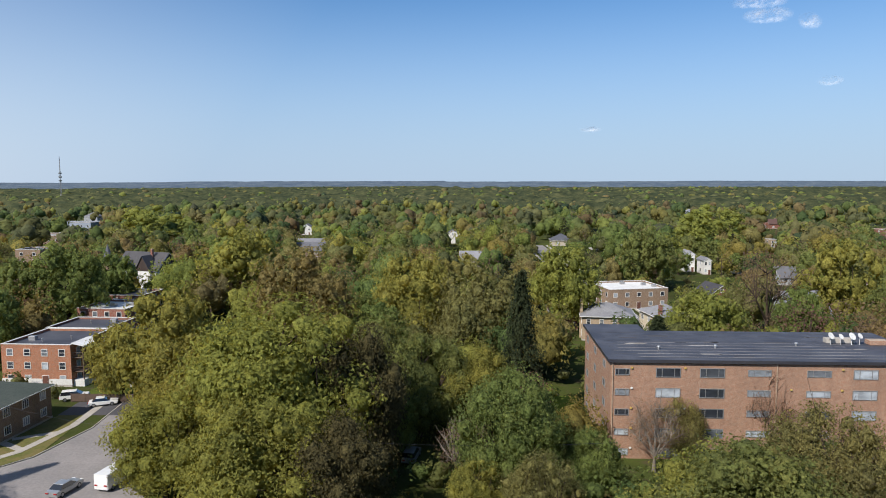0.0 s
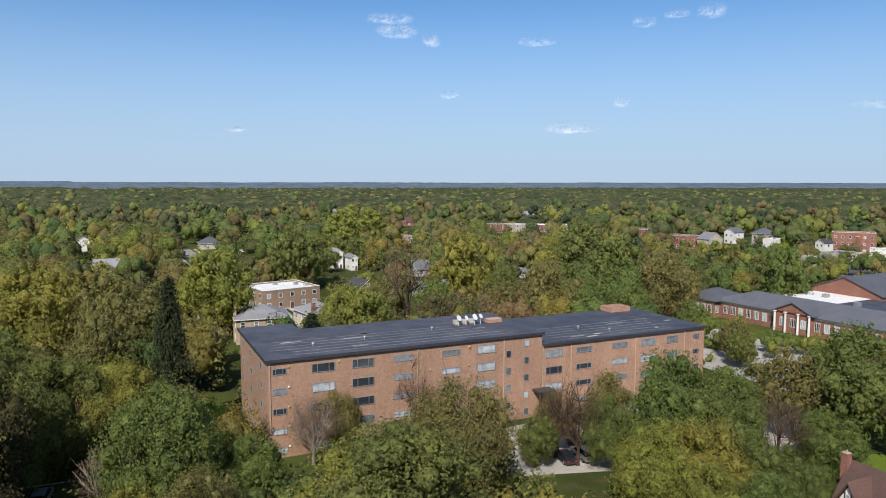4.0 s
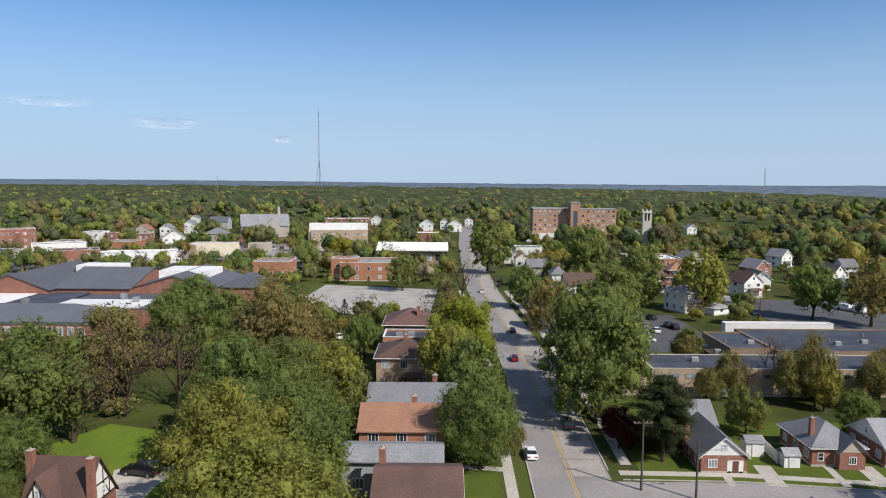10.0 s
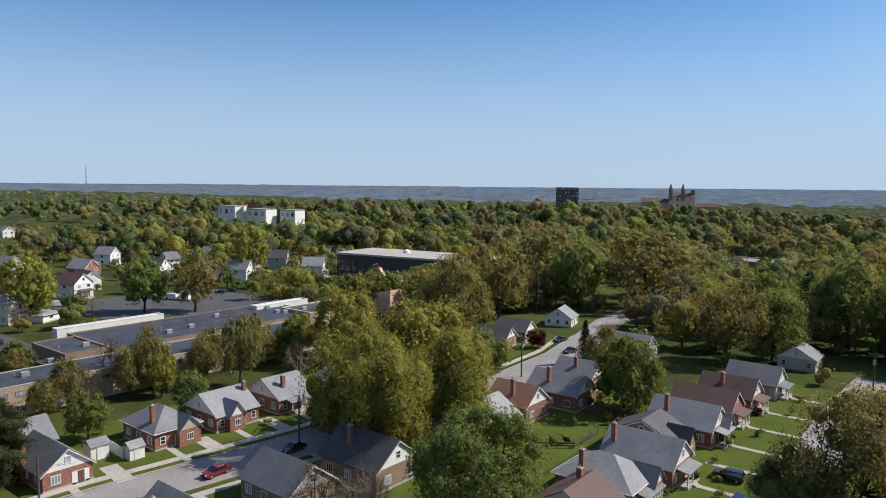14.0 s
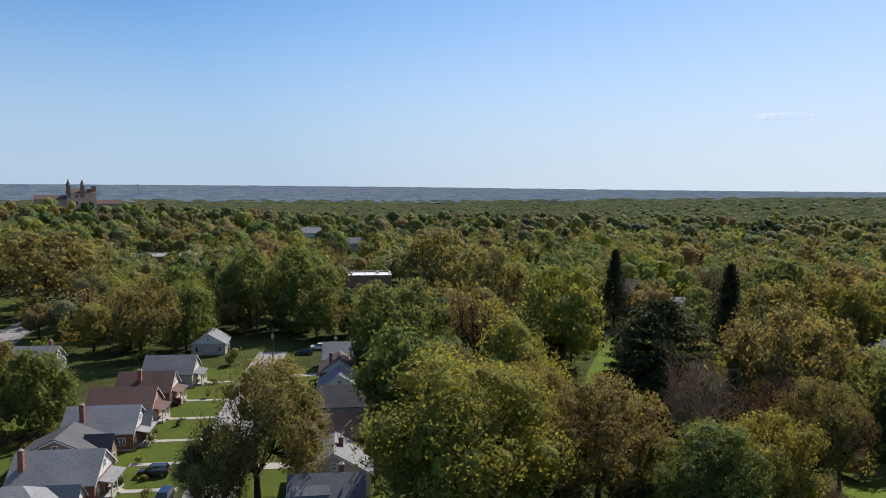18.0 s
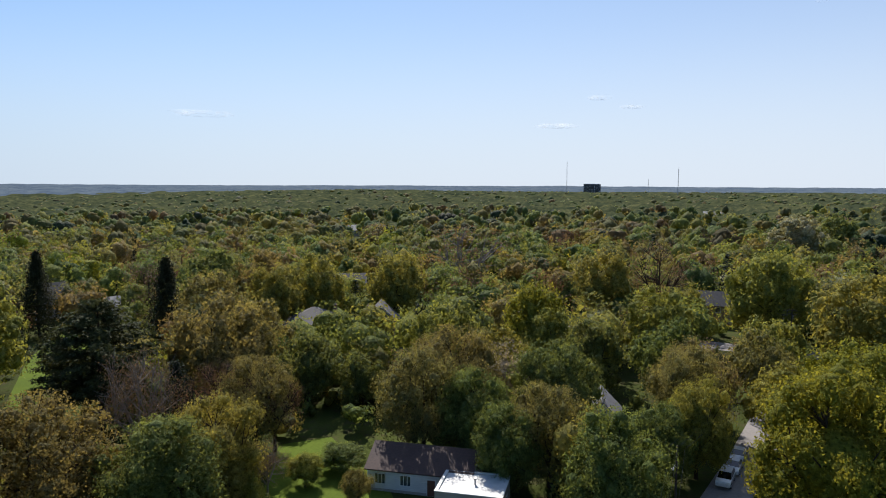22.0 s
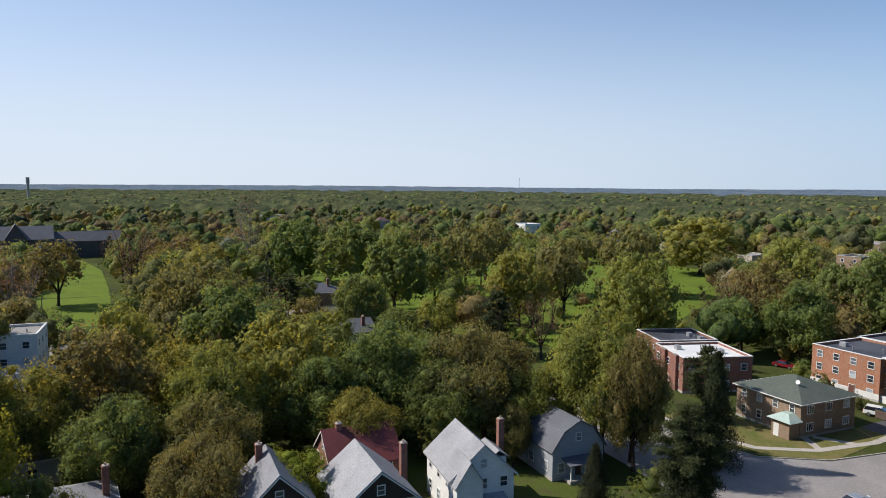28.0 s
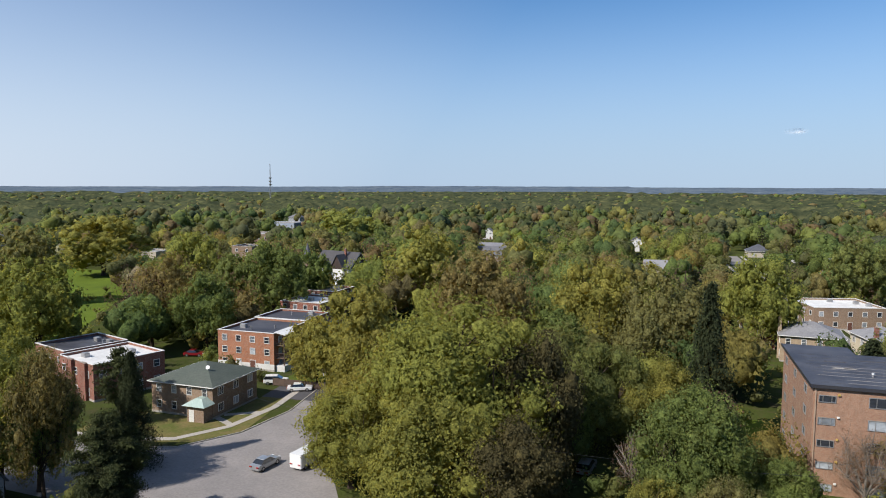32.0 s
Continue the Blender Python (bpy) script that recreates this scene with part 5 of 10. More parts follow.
def school():
    s = thing("school", 170, 110, 0, 0, "red brick school with white columns, slate-grey roofs and white flat sections", "school")

    def body(x0, x1, y0, y1, z, wall="brick_red"):
        bm = bmesh.new()
        box(bm, x0 - 170, x1 - 170, y0 - 110, y1 - 110, -0.4, z)
        return part("wall", bm, wall, s)

    def pitched(x0, x1, y0, y1, eave, ridge, style, cover="sh_slate"):
        bm = bmesh.new()
        L, D = x1 - x0, y1 - y0
        if style == "hip":
            hip_roof(bm, L, D, eave, ridge, 0.6)
        else:
            gable_roof(bm, L, D, eave, ridge, style, 0.5, 0.25)
        bmesh.ops.translate(bm, verts=bm.verts, vec=((x0 + x1) / 2 - 170, (y0 + y1) / 2 - 110, 0))
        part("roof", bm, cover, s)
        if style in "xy":
            bm = bmesh.new()
            if style == "x":
                prism(bm, [(-D / 2, eave), (D / 2, eave), (0, ridge - 0.02)], -L / 2, L / 2, "x")
            else:
                prism(bm, [(-L / 2, eave), (L / 2, eave), (0, ridge - 0.02)], -D / 2, D / 2, "y")
            bmesh.ops.translate(bm, verts=bm.verts, vec=((x0 + x1) / 2 - 170, (y0 + y1) / 2 - 110, 0))
            part("gable", bm, "brick_red", s, "red brick gable with white trim")

    def flat(x0, x1, y0, y1, z):
        bm = bmesh.new()
        box(bm, x0 - 170, x1 - 170, y0 - 110, y1 - 110, z - 0.3, z)
        part("roof", bm, "roof_white", s, "white flat roof")
    # front wing and its end pavilion
    body(165.5, 181, 84, 150, 4.9)
    pitched(165.5, 181, 84, 141.5, 4.9, 8.0, "hip")
    body(162.8, 176, 139.5, 151.5, 4.9)
    pitched(162.8, 178, 139.0, 152.0, 4.9, 7.6, "hip")
    # centre entrance gable
    body(164.2, 167, 110.5, 120.5, 5.4)
    pitched(163.8, 172, 110, 121, 5.4, 7.9, "x")
    # windows between white pilasters
    fr, pn = window_mesh(1.5, 2.3, "triple")
    for k in range(21):
        y = 137.6 - k * 2.55
        if 110 < y < 121:
            continue
        o = hang("window", fr, s, pose(-4.504, y - 110, 1.4, 0, 0, -90))
        hang("pane", pn, o)
    for k in range(5):
        o = hang("window", fr, s, pose(-7.204, 141 + k * 2.2 - 110, 1.4, 0, 0, -90))
        hang("pane", pn, o)
    for k in range(4):
        o = hang("window", fr, s, pose(-6 + k * 3.0, 139.5 - 110 - 0.004, 1.4))
        hang("pane", pn, o)
    for k in range(3):
        o = hang("window", fr, s, pose(-5.804, 112.5 + k * 3 - 110, 1.6, 0, 0, -90))
        hang("pane", pn, o)
    for y in (110.6, 113.7, 117.3, 120.4):
        bm = bmesh.new()
        tube(bm, (-6.4, y - 110, 0), (-6.4, y - 110, 5.3), 0.3, 0.26, 10)
        box(bm, -6.75, -6.05, y - 110.35, y - 109.65, 5.2, 5.42)
        part("column", bm, "trim", s, "white column")
    bm = bmesh.new()
    box(bm, -4.62, -4.51, -26, 30, 4.2, 4.85)
    box(bm, -7.3, -7.21, 29.4, 41.6, 4.2, 4.85)
    part("cornice", bm, "trim", s)
    # flat link roofs
    body(181, 203, 104, 134, 5.6)
    bm = bmesh.new()
    box(bm, 11, 34, -6.5, 7.0, 5.6, 5.9)
    part("roof", bm, "roof_black", s)
    flat(184, 204, 117.2, 134.5, 6.0)
    body(181.2, 204, 74, 104, 5.0)
    bm = bmesh.new()
    box(bm, 11.2, 36, -36, -6.6, 5.0, 5.3)
    part("roof", bm, "sh_slate", s)
    flat(182, 194, 80, 106, 5.6)
    # large pitched blocks
    body(200.5, 238, 114, 136, 7.0)
    pitched(200.5, 238, 114, 136, 7.0, 11.2, "x")
    body(204, 240, 92, 114, 7.0)
    pitched(204, 240, 92, 114, 7.0, 11.0, "y")
    body(206, 236, 68, 92, 7.0)
    pitched(206, 236, 68, 92, 7.0, 10.4, "x")
    body(212, 232, 58, 68, 6.4)
    pitched(212, 232, 57.5, 68, 6.4, 9.4, "hip")
    bm = bmesh.new()
    box(bm, 224 - 170, 232 - 170, -6, 8, 9.0, 11.4)
    part("roof", bm, "roof_white", s, "white flat roof")
    bm = bmesh.new()
    box(bm, 218 - 170, 231 - 170, -37, -21, 8.0, 10.6)
    part("roof", bm, "roof_white", s, "white flat roof")
    for x, y in ((186, 112), (192, 125), (196, 90), (190, 84)):
        bm = bmesh.new()
        box(bm, x - 171, x - 169.4, y - 110.8, y - 109.4, 5.0, 7.0, bevel=0.05)
        part("roof_unit", bm, "alu", s)
    PATCHES.append((160, 56, 242, 154))
    for y in range(60, 152, 7):
        for x, z in ((166, 3.5), (182, 6), (206, 7), (226, 10)):
            seen_from(x, y, z)


school()
for k in range(14):
    seen_from(163.0, 92 + k * 4.5, 0.6)
    seen_from(158.0, 92 + k * 4.5, 0.2)

# ---- long flat-roofed brick building south of the avenue ----
block(131.4, -75.5, -90, 74, 10.8, 5.0, 2, "brick_yellow", "roof_black", label="long tan brick building with a dark flat roof", cols=26, side_cols=3, win=(1.7, 1.0), style="slider", parapet=0.15, vents=5, seed=4, trim="concrete")
block(130.6, -35.6, -90, 4.4, 8.4, 4.2, 1, "brick_yellow", "roof_black", label="lower end of the long tan brick building", cols=2, side_cols=2, vents=0, trim="brick_brown", parapet=0.2)
block(152.5, -65, -90, 9, 16, 4.4, 1, "brick_brown", "roof_black", label="low brown brick annex with a dark roof", cols=2, side_cols=3, vents=2, trim="brick_brown", parapet=0.25)
block(145, -58.6, -90, 3.6, 9, 2.8, 1, "wood", "asphalt_dark", label="low walled service yard behind the long brick building", cols=0, side_cols=0, vents=3, trim="wood", doorway=False, parapet=0.3)
block(153.5, -98, -90, 57, 22, 4.4, 1, "brick_brown", "roof_black", label="dark-roofed rear wing with rooftop units", cols=10, side_cols=3, vents=10, seed=7, parapet=0.2, trim="brick_brown")
block(167.2, -81, -90, 26, 2.4, 5.4, 1, "white", "roof_white", label="long white parapet building behind the dark roofs", cols=0, side_cols=0, vents=0, doorway=False, parapet=0.2)
block(147, -130, -90, 18, 12, 4.9, 1, "brick_yellow", "roof_black", label="tan brick end wing with square windows", cols=6, side_cols=3, vents=2, parapet=0.35, trim="trim")
block(160, -126, -90, 18, 3, 5.2, 1, "white", "roof_white", label="white rooftop screen wall of the end wing", cols=0, side_cols=0, vents=0, doorway=False, parapet=0.2)
house(213.5, -74.5, -62, 8.4, 8.6, 6.2, 9.4, "hip", "white", cover="sh_light", label="tall white frame house with a hip roof and a porch", storeys=2, porch=True, dormer=(0, 2.4), chimney=(2.0, 1.0, 10.4))
house(208.5, -82.0, -62, 6.4, 5.0, 2.2, 3.4, "hip", "white", cover="sh_light", label="low white garage with a pale hip roof", name="garage", doorway=False, front=1, back=0, sides=0)
house(256, -78, -80, 9, 9, 5.0, 8.0, "hip", "brick_red", cover="sh_brown", label="red brick house with a brown hip roof", storeys=2, porch=True)
house(184, -29.5, -60, 8, 8.5, 6.2, 9.6, "y", "white", cover="sh_brown", label="tall white frame house with a red-brown gable roof", storeys=2, porch=True)
house(196, -33, -60, 8, 8, 6.0, 9.6, "y", "blue_siding", cover="sh_light", label="blue-grey frame house with a steep gable", storeys=2)

# ---- bungalows along the cross street, east side ----
E = dict(group="bungalows along the side street", k=0.84)
house(96.6, -38.2, -90, 7.4, 12, 3.0, 6.0, "y", "brick_red", "white", "sh_grey", "brick bungalow with a white gable and a grey roof", chimney=(-3.9, 0.5, 7.2), garage=True, front=2, **E)
house(107.3, -38, -90, 9, 9, 3.2, 6.2, "x", "tan_siding", cover="sh_grey", label="small house with a grey shingle roof", doorway=False, **E)
house(98.7, -55, -90, 8.6, 11, 3.2, 6.4, "hip", "brick_red", "tan_siding", "sh_grey", "brick bungalow with a half-timbered porch gable", chimney=(-3.0, -2.5, 7.4), bay=(1.6, 4.2, 2.2), garage=False, front=3, **E)
house(98.5, -65.4, -90, 9.4, 11, 3.2, 6.4, "x", "brick_red", "white", "sh_light", "brick bungalow with a light grey roof and a white-trimmed entrance gable", chimney=(4.2, -1.5, 7.4), bay=(-1.0, 3.4, 2.4), front=4, **E)
house(98.1, -77, -90, 9, 11, 3.2, 6.4, "x", "brick_red", "white", "sh_light", "brick bungalow with a pale roof and a porch", chimney=(-1.5, -3, 7.2), porch=True, **E)
house(96.2, -89.5, -90, 9, 10, 3.2, 6.2, "x", "brick_red", "white", "sh_dark", "dark-roofed red brick bungalow by the street", **E)
house(95.7, -141, -80, 8, 10, 3.0, 5.8, "y", "brick_red", "white", "sh_dark", "brick bungalow with a white gable", **E)
house(96.7, -151.5, -80, 9, 10, 3.0, 5.8, "y", "brick_red", "white", "sh_dark", "brick bungalow with a wide white gable", **E)
house(96.3, -175, -75, 9, 9, 3.0, 6.0, "x", "white", "white", "sh_light", "white bungalow with a pale grey roof", **E)
# west side, their backs to the camera
house(67.4, -39.6, 90, 8.4, 10.5, 3.4, 6.8, "y", "brick_brown", "white", "sh_grey", "brick bungalow with a white rear gable and a grey roof", chimney=(4.4, 1.0, 8.0), porch=True, **E)
house(67.6, -54.2, 90, 8.6, 11, 3.2, 6.4, "y", "brick_brown", "grey_siding", "sh_grey", "brown brick bungalow with a grey roof and a porch", porch=True, **E)
house(64.6, -65.6, 90, 9.6, 12.4, 3.6, 7.2, "y", "brick_brown", "white", "sh_dark", "bungalow with a charcoal roof and a broad white gable", chimney=(2.2, -2.2, 8.4), porch=True, **E)
house(64.2, -78.5, 90, 8.8, 11, 3.4, 6.6, "y", "brick_brown", "white", "sh_brown", "brick bungalow with a brown roof", chimney=(2, 0, 7.6), **E)
house(62.6, -89.6, 90, 8.6, 10.5, 3.4, 6.6, "x", "brick_brown", "white", "sh_light", "bungalow with a pale grey roof", **E)
house(62.8, -99.6, 90, 8.8, 9.5, 3.6, 6.8, "y", "brick_red", "white", "sh_orange", "brick bungalow with a rusty brown roof and a white dormer", chimney=(2.6, 0.5, 8.2), dormer=(0, 2.2), **E)
house(60.6, -110.6, 90, 9.0, 12, 3.6, 6.8, "y", "brick_red", "white", "sh_light", "brick bungalow with a white gable and a pale roof", chimney=(2.6, -1.5, 8.2), **E)
house(63.0, -122.5, 90, 9, 10, 3.4, 6.4, "y", "brick_red", "white", "sh_grey", "brick bungalow with a grey roof", chimney=(2, 0, 7.4), **E)
house(64.5, -151.5, 90, 8.6, 10, 3.4, 6.6, "y", "white", "white", "sh_light", "white bungalow with a pale grey roof", chimney=(-3, 2, 7.6), **E)
# east side of the dead-end street
G = dict(group="bungalows along the dead-end street", k=0.84)
house(37.4, -80.6, -90, 9.6, 12, 3.4, 6.6, "hip", "brick_red", "white", "sh_light", "brick bungalow with a pale hip roof and white dormers", chimney=(-4.0, 2.0, 7.8), bay=(2.2, 3.8, 2.2), porch=True, **G)
house(35.9, -70.5, -90, 8.6, 11, 3.4, 6.6, "x", "brick_red", "white", "sh_brown", "brick bungalow with a brown roof", chimney=(2, 1, 7.6), **G)
house(36.2, -90.6, -90, 8.8, 12, 3.4, 6.8, "y", "brick_red", "white", "sh_light", "brick bungalow with a white front gable and porch", chimney=(-2.4, 4.6, 8.0), porch=True, **G)
house(39.2, -99.4, -90, 8.0, 12, 3.4, 6.2, "x", "brick_brown", "brick_brown", "sh_dark", "brown brick bungalow with a dark grey roof", bay=(0, 3.6, 2.2), **G)
house(37.0, -108.6, -90, 8.8, 12, 3.4, 6.8, "y", "brick_red", "white", "sh_light", "brick bungalow with a pale grey roof and white porch", chimney=(-2.4, 3, 8.0), porch=True, bay=(2.0, 3.2, 2.0), **G)
house(37.4, -119, -90, 8.6, 12, 3.4, 6.6, "y", "brick_red", "brick_red", "sh_brown", "brick bungalow with a dark brown roof", porch=True, **G)
house(36.5, -129, -90, 8.6, 11, 3.4, 6.6, "y", "brick_red", "white", "sh_brown", "brick bungalow with a dark brown roof and porch", chimney=(-2, 1, 7.6), porch=True, **G)
house(35.3, -141, -90, 9.0, 11, 3.4, 6.6, "y", "tan_siding", "white", "sh_grey", "bungalow with a grey roof and a white porch", porch=True, **G)
house(32.9, -167.5, -90, 8.6, 9, 3.2, 5.8, "x", "tan_siding", "white", "sh_grey", "small bungalow with a grey roof", **G)
# west side of the dead-end street
house(3.0, -79.4, 90, 9.0, 10, 3.6, 7.0, "y", "white", "white", "sh_grey", "white bungalow with a mottled grey roof and a brick chimney", chimney=(-1.0, 2.0, 8.0), dormer=(1.5, 2.0), **G)
house(2.4, -89.6, 90, 9.0, 11, 3.6, 6.8, "x", "tan_siding", "tan_siding", "sh_grey", "bungalow with a patchy grey roof", chimney=(0, 1.0, 7.8), **G)
house(3.0, -104.5, 90, 11, 10, 3.2, 5.6, "y", "brick_red", "brick_red", "sh_orange", "low house with a terracotta-brown roof", **G)
house(2.0, -117.5, 90, 8, 9, 3.4, 6.4, "y", "blue_siding", "white", "sh_dark", "bungalow with a dark roof and a white gable", **G)
house(2.4, -127.5, 90, 8.4, 9, 3.4, 6.4, "x", "brick_red", "white", "sh_grey", "small brick bungalow with a grey roof", **G)
house(2.6, -139, 90, 8.4, 9, 3.4, 6.4, "x", "brick_red", "white", "sh_brown", "bungalow with a brown roof and chimney", chimney=(2, -2, 7.6), **G)
house(2.0, -150, 90, 8.6, 10, 3.4, 6.6, "y", "grey_siding", "white", "sh_light", "grey sided bungalow with a pale roof", chimney=(-2, -2, 7.4), **G)

# ---- south-western gardens ----
house(-68.6, -57, 115, 13.5, 8.0, 3.0, 4.9, "x", "white", "white", "sh_brown", "low white house with a brown low-pitched roof", front=4)
block(-66.0, -47.5, 115, 8, 6.5, 3.2, 1, "tan_siding", "roof_white", label="low flat extension with a white roof", cols=2, side_cols=1, vents=1, parapet=0.15)
house(-116, -133, 132, 13, 12, 5.0, 8.4, "hip", "brick_brown", cover="sh_dark", label="brick house with a slate-grey hip roof and chimneys", chimney=(5.4, -3, 9.6), storeys=2)
house(-127.5, -121, 132, 9, 10, 5.0, 9.2, "y", "brick_brown", cover="sh_dark", label="dark-roofed house among trees", chimney=(-3, -2, 9.0))
house(-98.5, -46.5, 118, 5.6, 9, 4.0, 6.8, "y", "grey_siding", "white", "sh_grey", "pale grey cottage with a steep gable")
house(-169, -177, 140, 13, 9, 5.0, 8.0, "x", "grey_siding", "white", "sh_dark", "house with a dark roof and a white turret", storeys=2)
house(-203, -61, 104, 11, 8, 6.0, 9.2, "x", "brick_brown", cover="sh_dark", label="dark two-storey house with a chimney by the cross road", storeys=2, chimney=(4.5, -1, 9.2))
block(-106.5, -1.8, 90, 15, 9, 3.0, 1, "tan_siding", "roof_gravel", label="low flat-roofed house under trees", cols=4, parapet=0.15, vents=2)
block(-162, -8.6, 82, 11.5, 12, 9.4, 3, "white", "roof_gravel", label="three-storey white building with bay windows", cols=3, side_cols=3, vents=3)
house(-150, -6.5, 82, 10, 9, 3.6, 5.6, "hip", "white", cover="sh_light", label="low white annex with a pale hip roof")
house(-85.5, -1.5, 90, 12.6, 11, 3.4, 5.6, "hip", "grey_siding", cover="sh_light", label="bungalow with a pale grey hip roof", chimney=(5.5, 0, 7.4), dormer=(0, 2.0))
house(-74.5, 20.0, 84, 7.5, 9, 5.2, 8.8, "y", "tan_siding", "timber_dark", "sh_grey", "house with a steep grey gable under trees", chimney=(-1, 3, 9.8), storeys=2)
house(-71.8, 30.2, 84, 8.4, 10, 5.0, 8.4, "y", "tan_siding", "timber_dark", "sh_light", "two-storey house with a dark timbered gable and a slate roof", chimney=(4.5, 0.5, 9.2), storeys=2, porch=True)
house(-83, 33.5, 84, 9, 8, 4.6, 7.8, "x", "brick_red", cover="sh_red", label="house with a red shingle roof", storeys=2, chimney=(-2.5, 0, 8.6))
house(-71.6, 43.6, 80, 7.8, 9.4, 5.4, 8.9, "y", "white", "white", "sh_light", "tall white frame house with a pale slate roof", chimney=(4.6, 1.0, 9.9), storeys=2, porch=True, bay=(-2.2, 3.2, 2.4), dormer=(2.2, 2.0))
house(-76.5, 61, 84, 8.0, 11, 4.2, 8.0, "gambrel", "grey_siding", "grey_siding", "sh_slate", "grey house with a slate gambrel roof and a chimney", chimney=(4.1, 2.0, 8.8), porch=True)

# ---- brick apartments at the western junction ----
F = dict(group="brick apartment houses by the junction")
brown_house = house(-71.6, 107.2, -5, 12.6, 12.5, 5.5, 8.0, "hip", "brick_brown", cover="sh_green", label="brown brick apartment house with a green-grey hip roof", name="apartment_house", storeys=2, front=4, sides=3, doorway=True, dish=True, **F)
red_house = block(-95.1, 112.0, -22, 13, 14, 6.3, 2, "brick_red", "roof_white", label="two-storey red brick apartment house with a white flat roof", name="apartment_house", cols=3, **F)
block(-107.8, 118.5, -22, 12, 13, 6.3, 2, "brick_red", "roof_black", label="two-storey red brick apartment house with a dark flat roof", name="apartment_house", cols=3, **F)
orange_house = block(-77.0, 138.0, -4, 13.8, 14.5, 7.6, 3, "brick_orange", "roof_black", label="three-storey orange brick apartment house with white balconies", name="apartment_house", cols=4, side_cols=3, **F)
block(-79.0, 155.5, -4, 14, 12, 6.8, 3, "brick_red", "roof_black", label="red brick apartment house with a dark roof", name="apartment_house", cols=4, **F)
block(-84.5, 179, -8, 13, 13, 6.8, 3, "brick_red", "roof_white", label="red brick apartment house with a white roof", name="apartment_house", cols=4, **F)
block(-89, 199, -8, 12, 12, 6.8, 3, "brick_red", "roof_black", label="red brick apartment house with a dark roof", name="apartment_house", cols=4, **F)
house(-106, 250, -20, 19, 12, 8.0, 13.6, "x", "white", "timber_dark", cover="sh_dark", label="old half-timbered house with steep dark gables", storeys=2, chimney=(4, -2, 15), bay=(4.5, 6.5, 5.2), dormer=(-4, 3.4))


def entrance_porch(h):
    """Enclosed brick porch under a pale green hipped canopy."""
    bm = bmesh.new()
    box(bm, 2.9, 6.2, -8.5, -6.26, -0.3, 2.8)
    porch = part("porch", bm, "brick_brown", h, "brown brick entrance porch")
    bm = bmesh.new()
    lo = [bm.verts.new(p) for p in ((2.3, -9.1, 2.8), (6.8, -9.1, 2.8), (6.8, -6.26, 2.8), (2.3, -6.26, 2.8))]
    hi = [bm.verts.new(p) for p in ((3.9, -7.6, 3.8), (5.2, -7.6, 3.8), (5.2, -6.26, 3.8), (3.9, -6.26, 3.8))]
    bm.faces.new(hi)
    bm.faces.new(lo[::-1])
    for i in range(4):
        bm.faces.new((lo[i], lo[(i + 1) % 4], hi[(i + 1) % 4], hi[i]))
    hang("canopy", finish(bm, "canopy", M["copper_pale"]), porch, None, "pale green sheet-metal canopy")
    bm = bmesh.new()
    box(bm, 3.3, 4.3, -8.54, -8.49, 0.0, 2.1)
    hang("door", finish(bm, "door", M["trim"]), porch, None, "white panelled door")
    bm = bmesh.new()
    for k in range(3):
        box(bm, 3.0 - 0.1 * k, 4.6 + 0.1 * k, -8.8 - 0.3 * k, -8.5, -0.3, 0.0 - 0.1 * k)
    hang("steps", finish(bm, "steps", M["concrete"]), porch)


def balconies(b):
    """Two stacked timber balconies under a white sheet canopy on the end of the house."""
    for z in (2.9, 5.6):
        bm = bmesh.new()
        box(bm, 6.9, 9.0, -6.6, -1.6, z - 0.16, z)
        bal = part("balcony", bm, "wood", b, "timber balcony with an open railing")
        for k in range(11):
            bm = bmesh.new()
            box(bm, 8.92, 8.97, -6.55 + k * 0.48, -6.48 + k * 0.48, z, z + 0.95)
            hang("baluster", finish(bm, "baluster", M["wood"]), bal)
        for y in (-6.58, -1.66):
            bm = bmesh.new()
            box(bm, 6.9, 9.0, y, y + 0.06, z + 0.9, z + 1.0)
            box(bm, 6.9, 9.0, y, y + 0.06, z + 0.4, z + 0.46)
            hang("rail", finish(bm, "rail", M["wood"]), bal)
        bm = bmesh.new()
        box(bm, 8.9, 9.0, -6.6, -1.6, z + 0.95, z + 1.03)
        hang("rail", finish(bm, "rail", M["wood"]), bal)
    for y in (-6.5, -1.75):
        bm = bmesh.new()
        box(bm, 8.8, 8.98, y - 0.09, y + 0.09, 0, 7.9)
        part("post", bm, "wood", b)
    bm = bmesh.new()
    prism(bm, [(6.9, 8.3), (9.5, 7.8), (9.5, 7.95), (6.9, 8.45)], -7.0, -1.2, "y")
    part("canopy", bm, "trim", b, "white sheet canopy over the balconies")
    bm = bmesh.new()
    box(bm, -6.95, 6.95, -7.31, -7.2, 0.4, 1.5)
    box(bm, 6.9, 9.1, -6.8, -1.4, -0.3, 1.3)
    part("base_wall", bm, "trim", b, "white painted base wall")


def wall_bays(b):
    """Two shallow brick bays between the windows of the red house."""
    for x in (-1.3, 3.6):
        bm = bmesh.new()
        box(bm, x - 1.0, x + 1.0, -7.6, -6.9, -0.3, 6.9)
        part("bay", bm, "brick_red", b, "projecting brick bay")


entrance_porch(brown_house)
balconies(orange_house)
wall_bays(red_house)

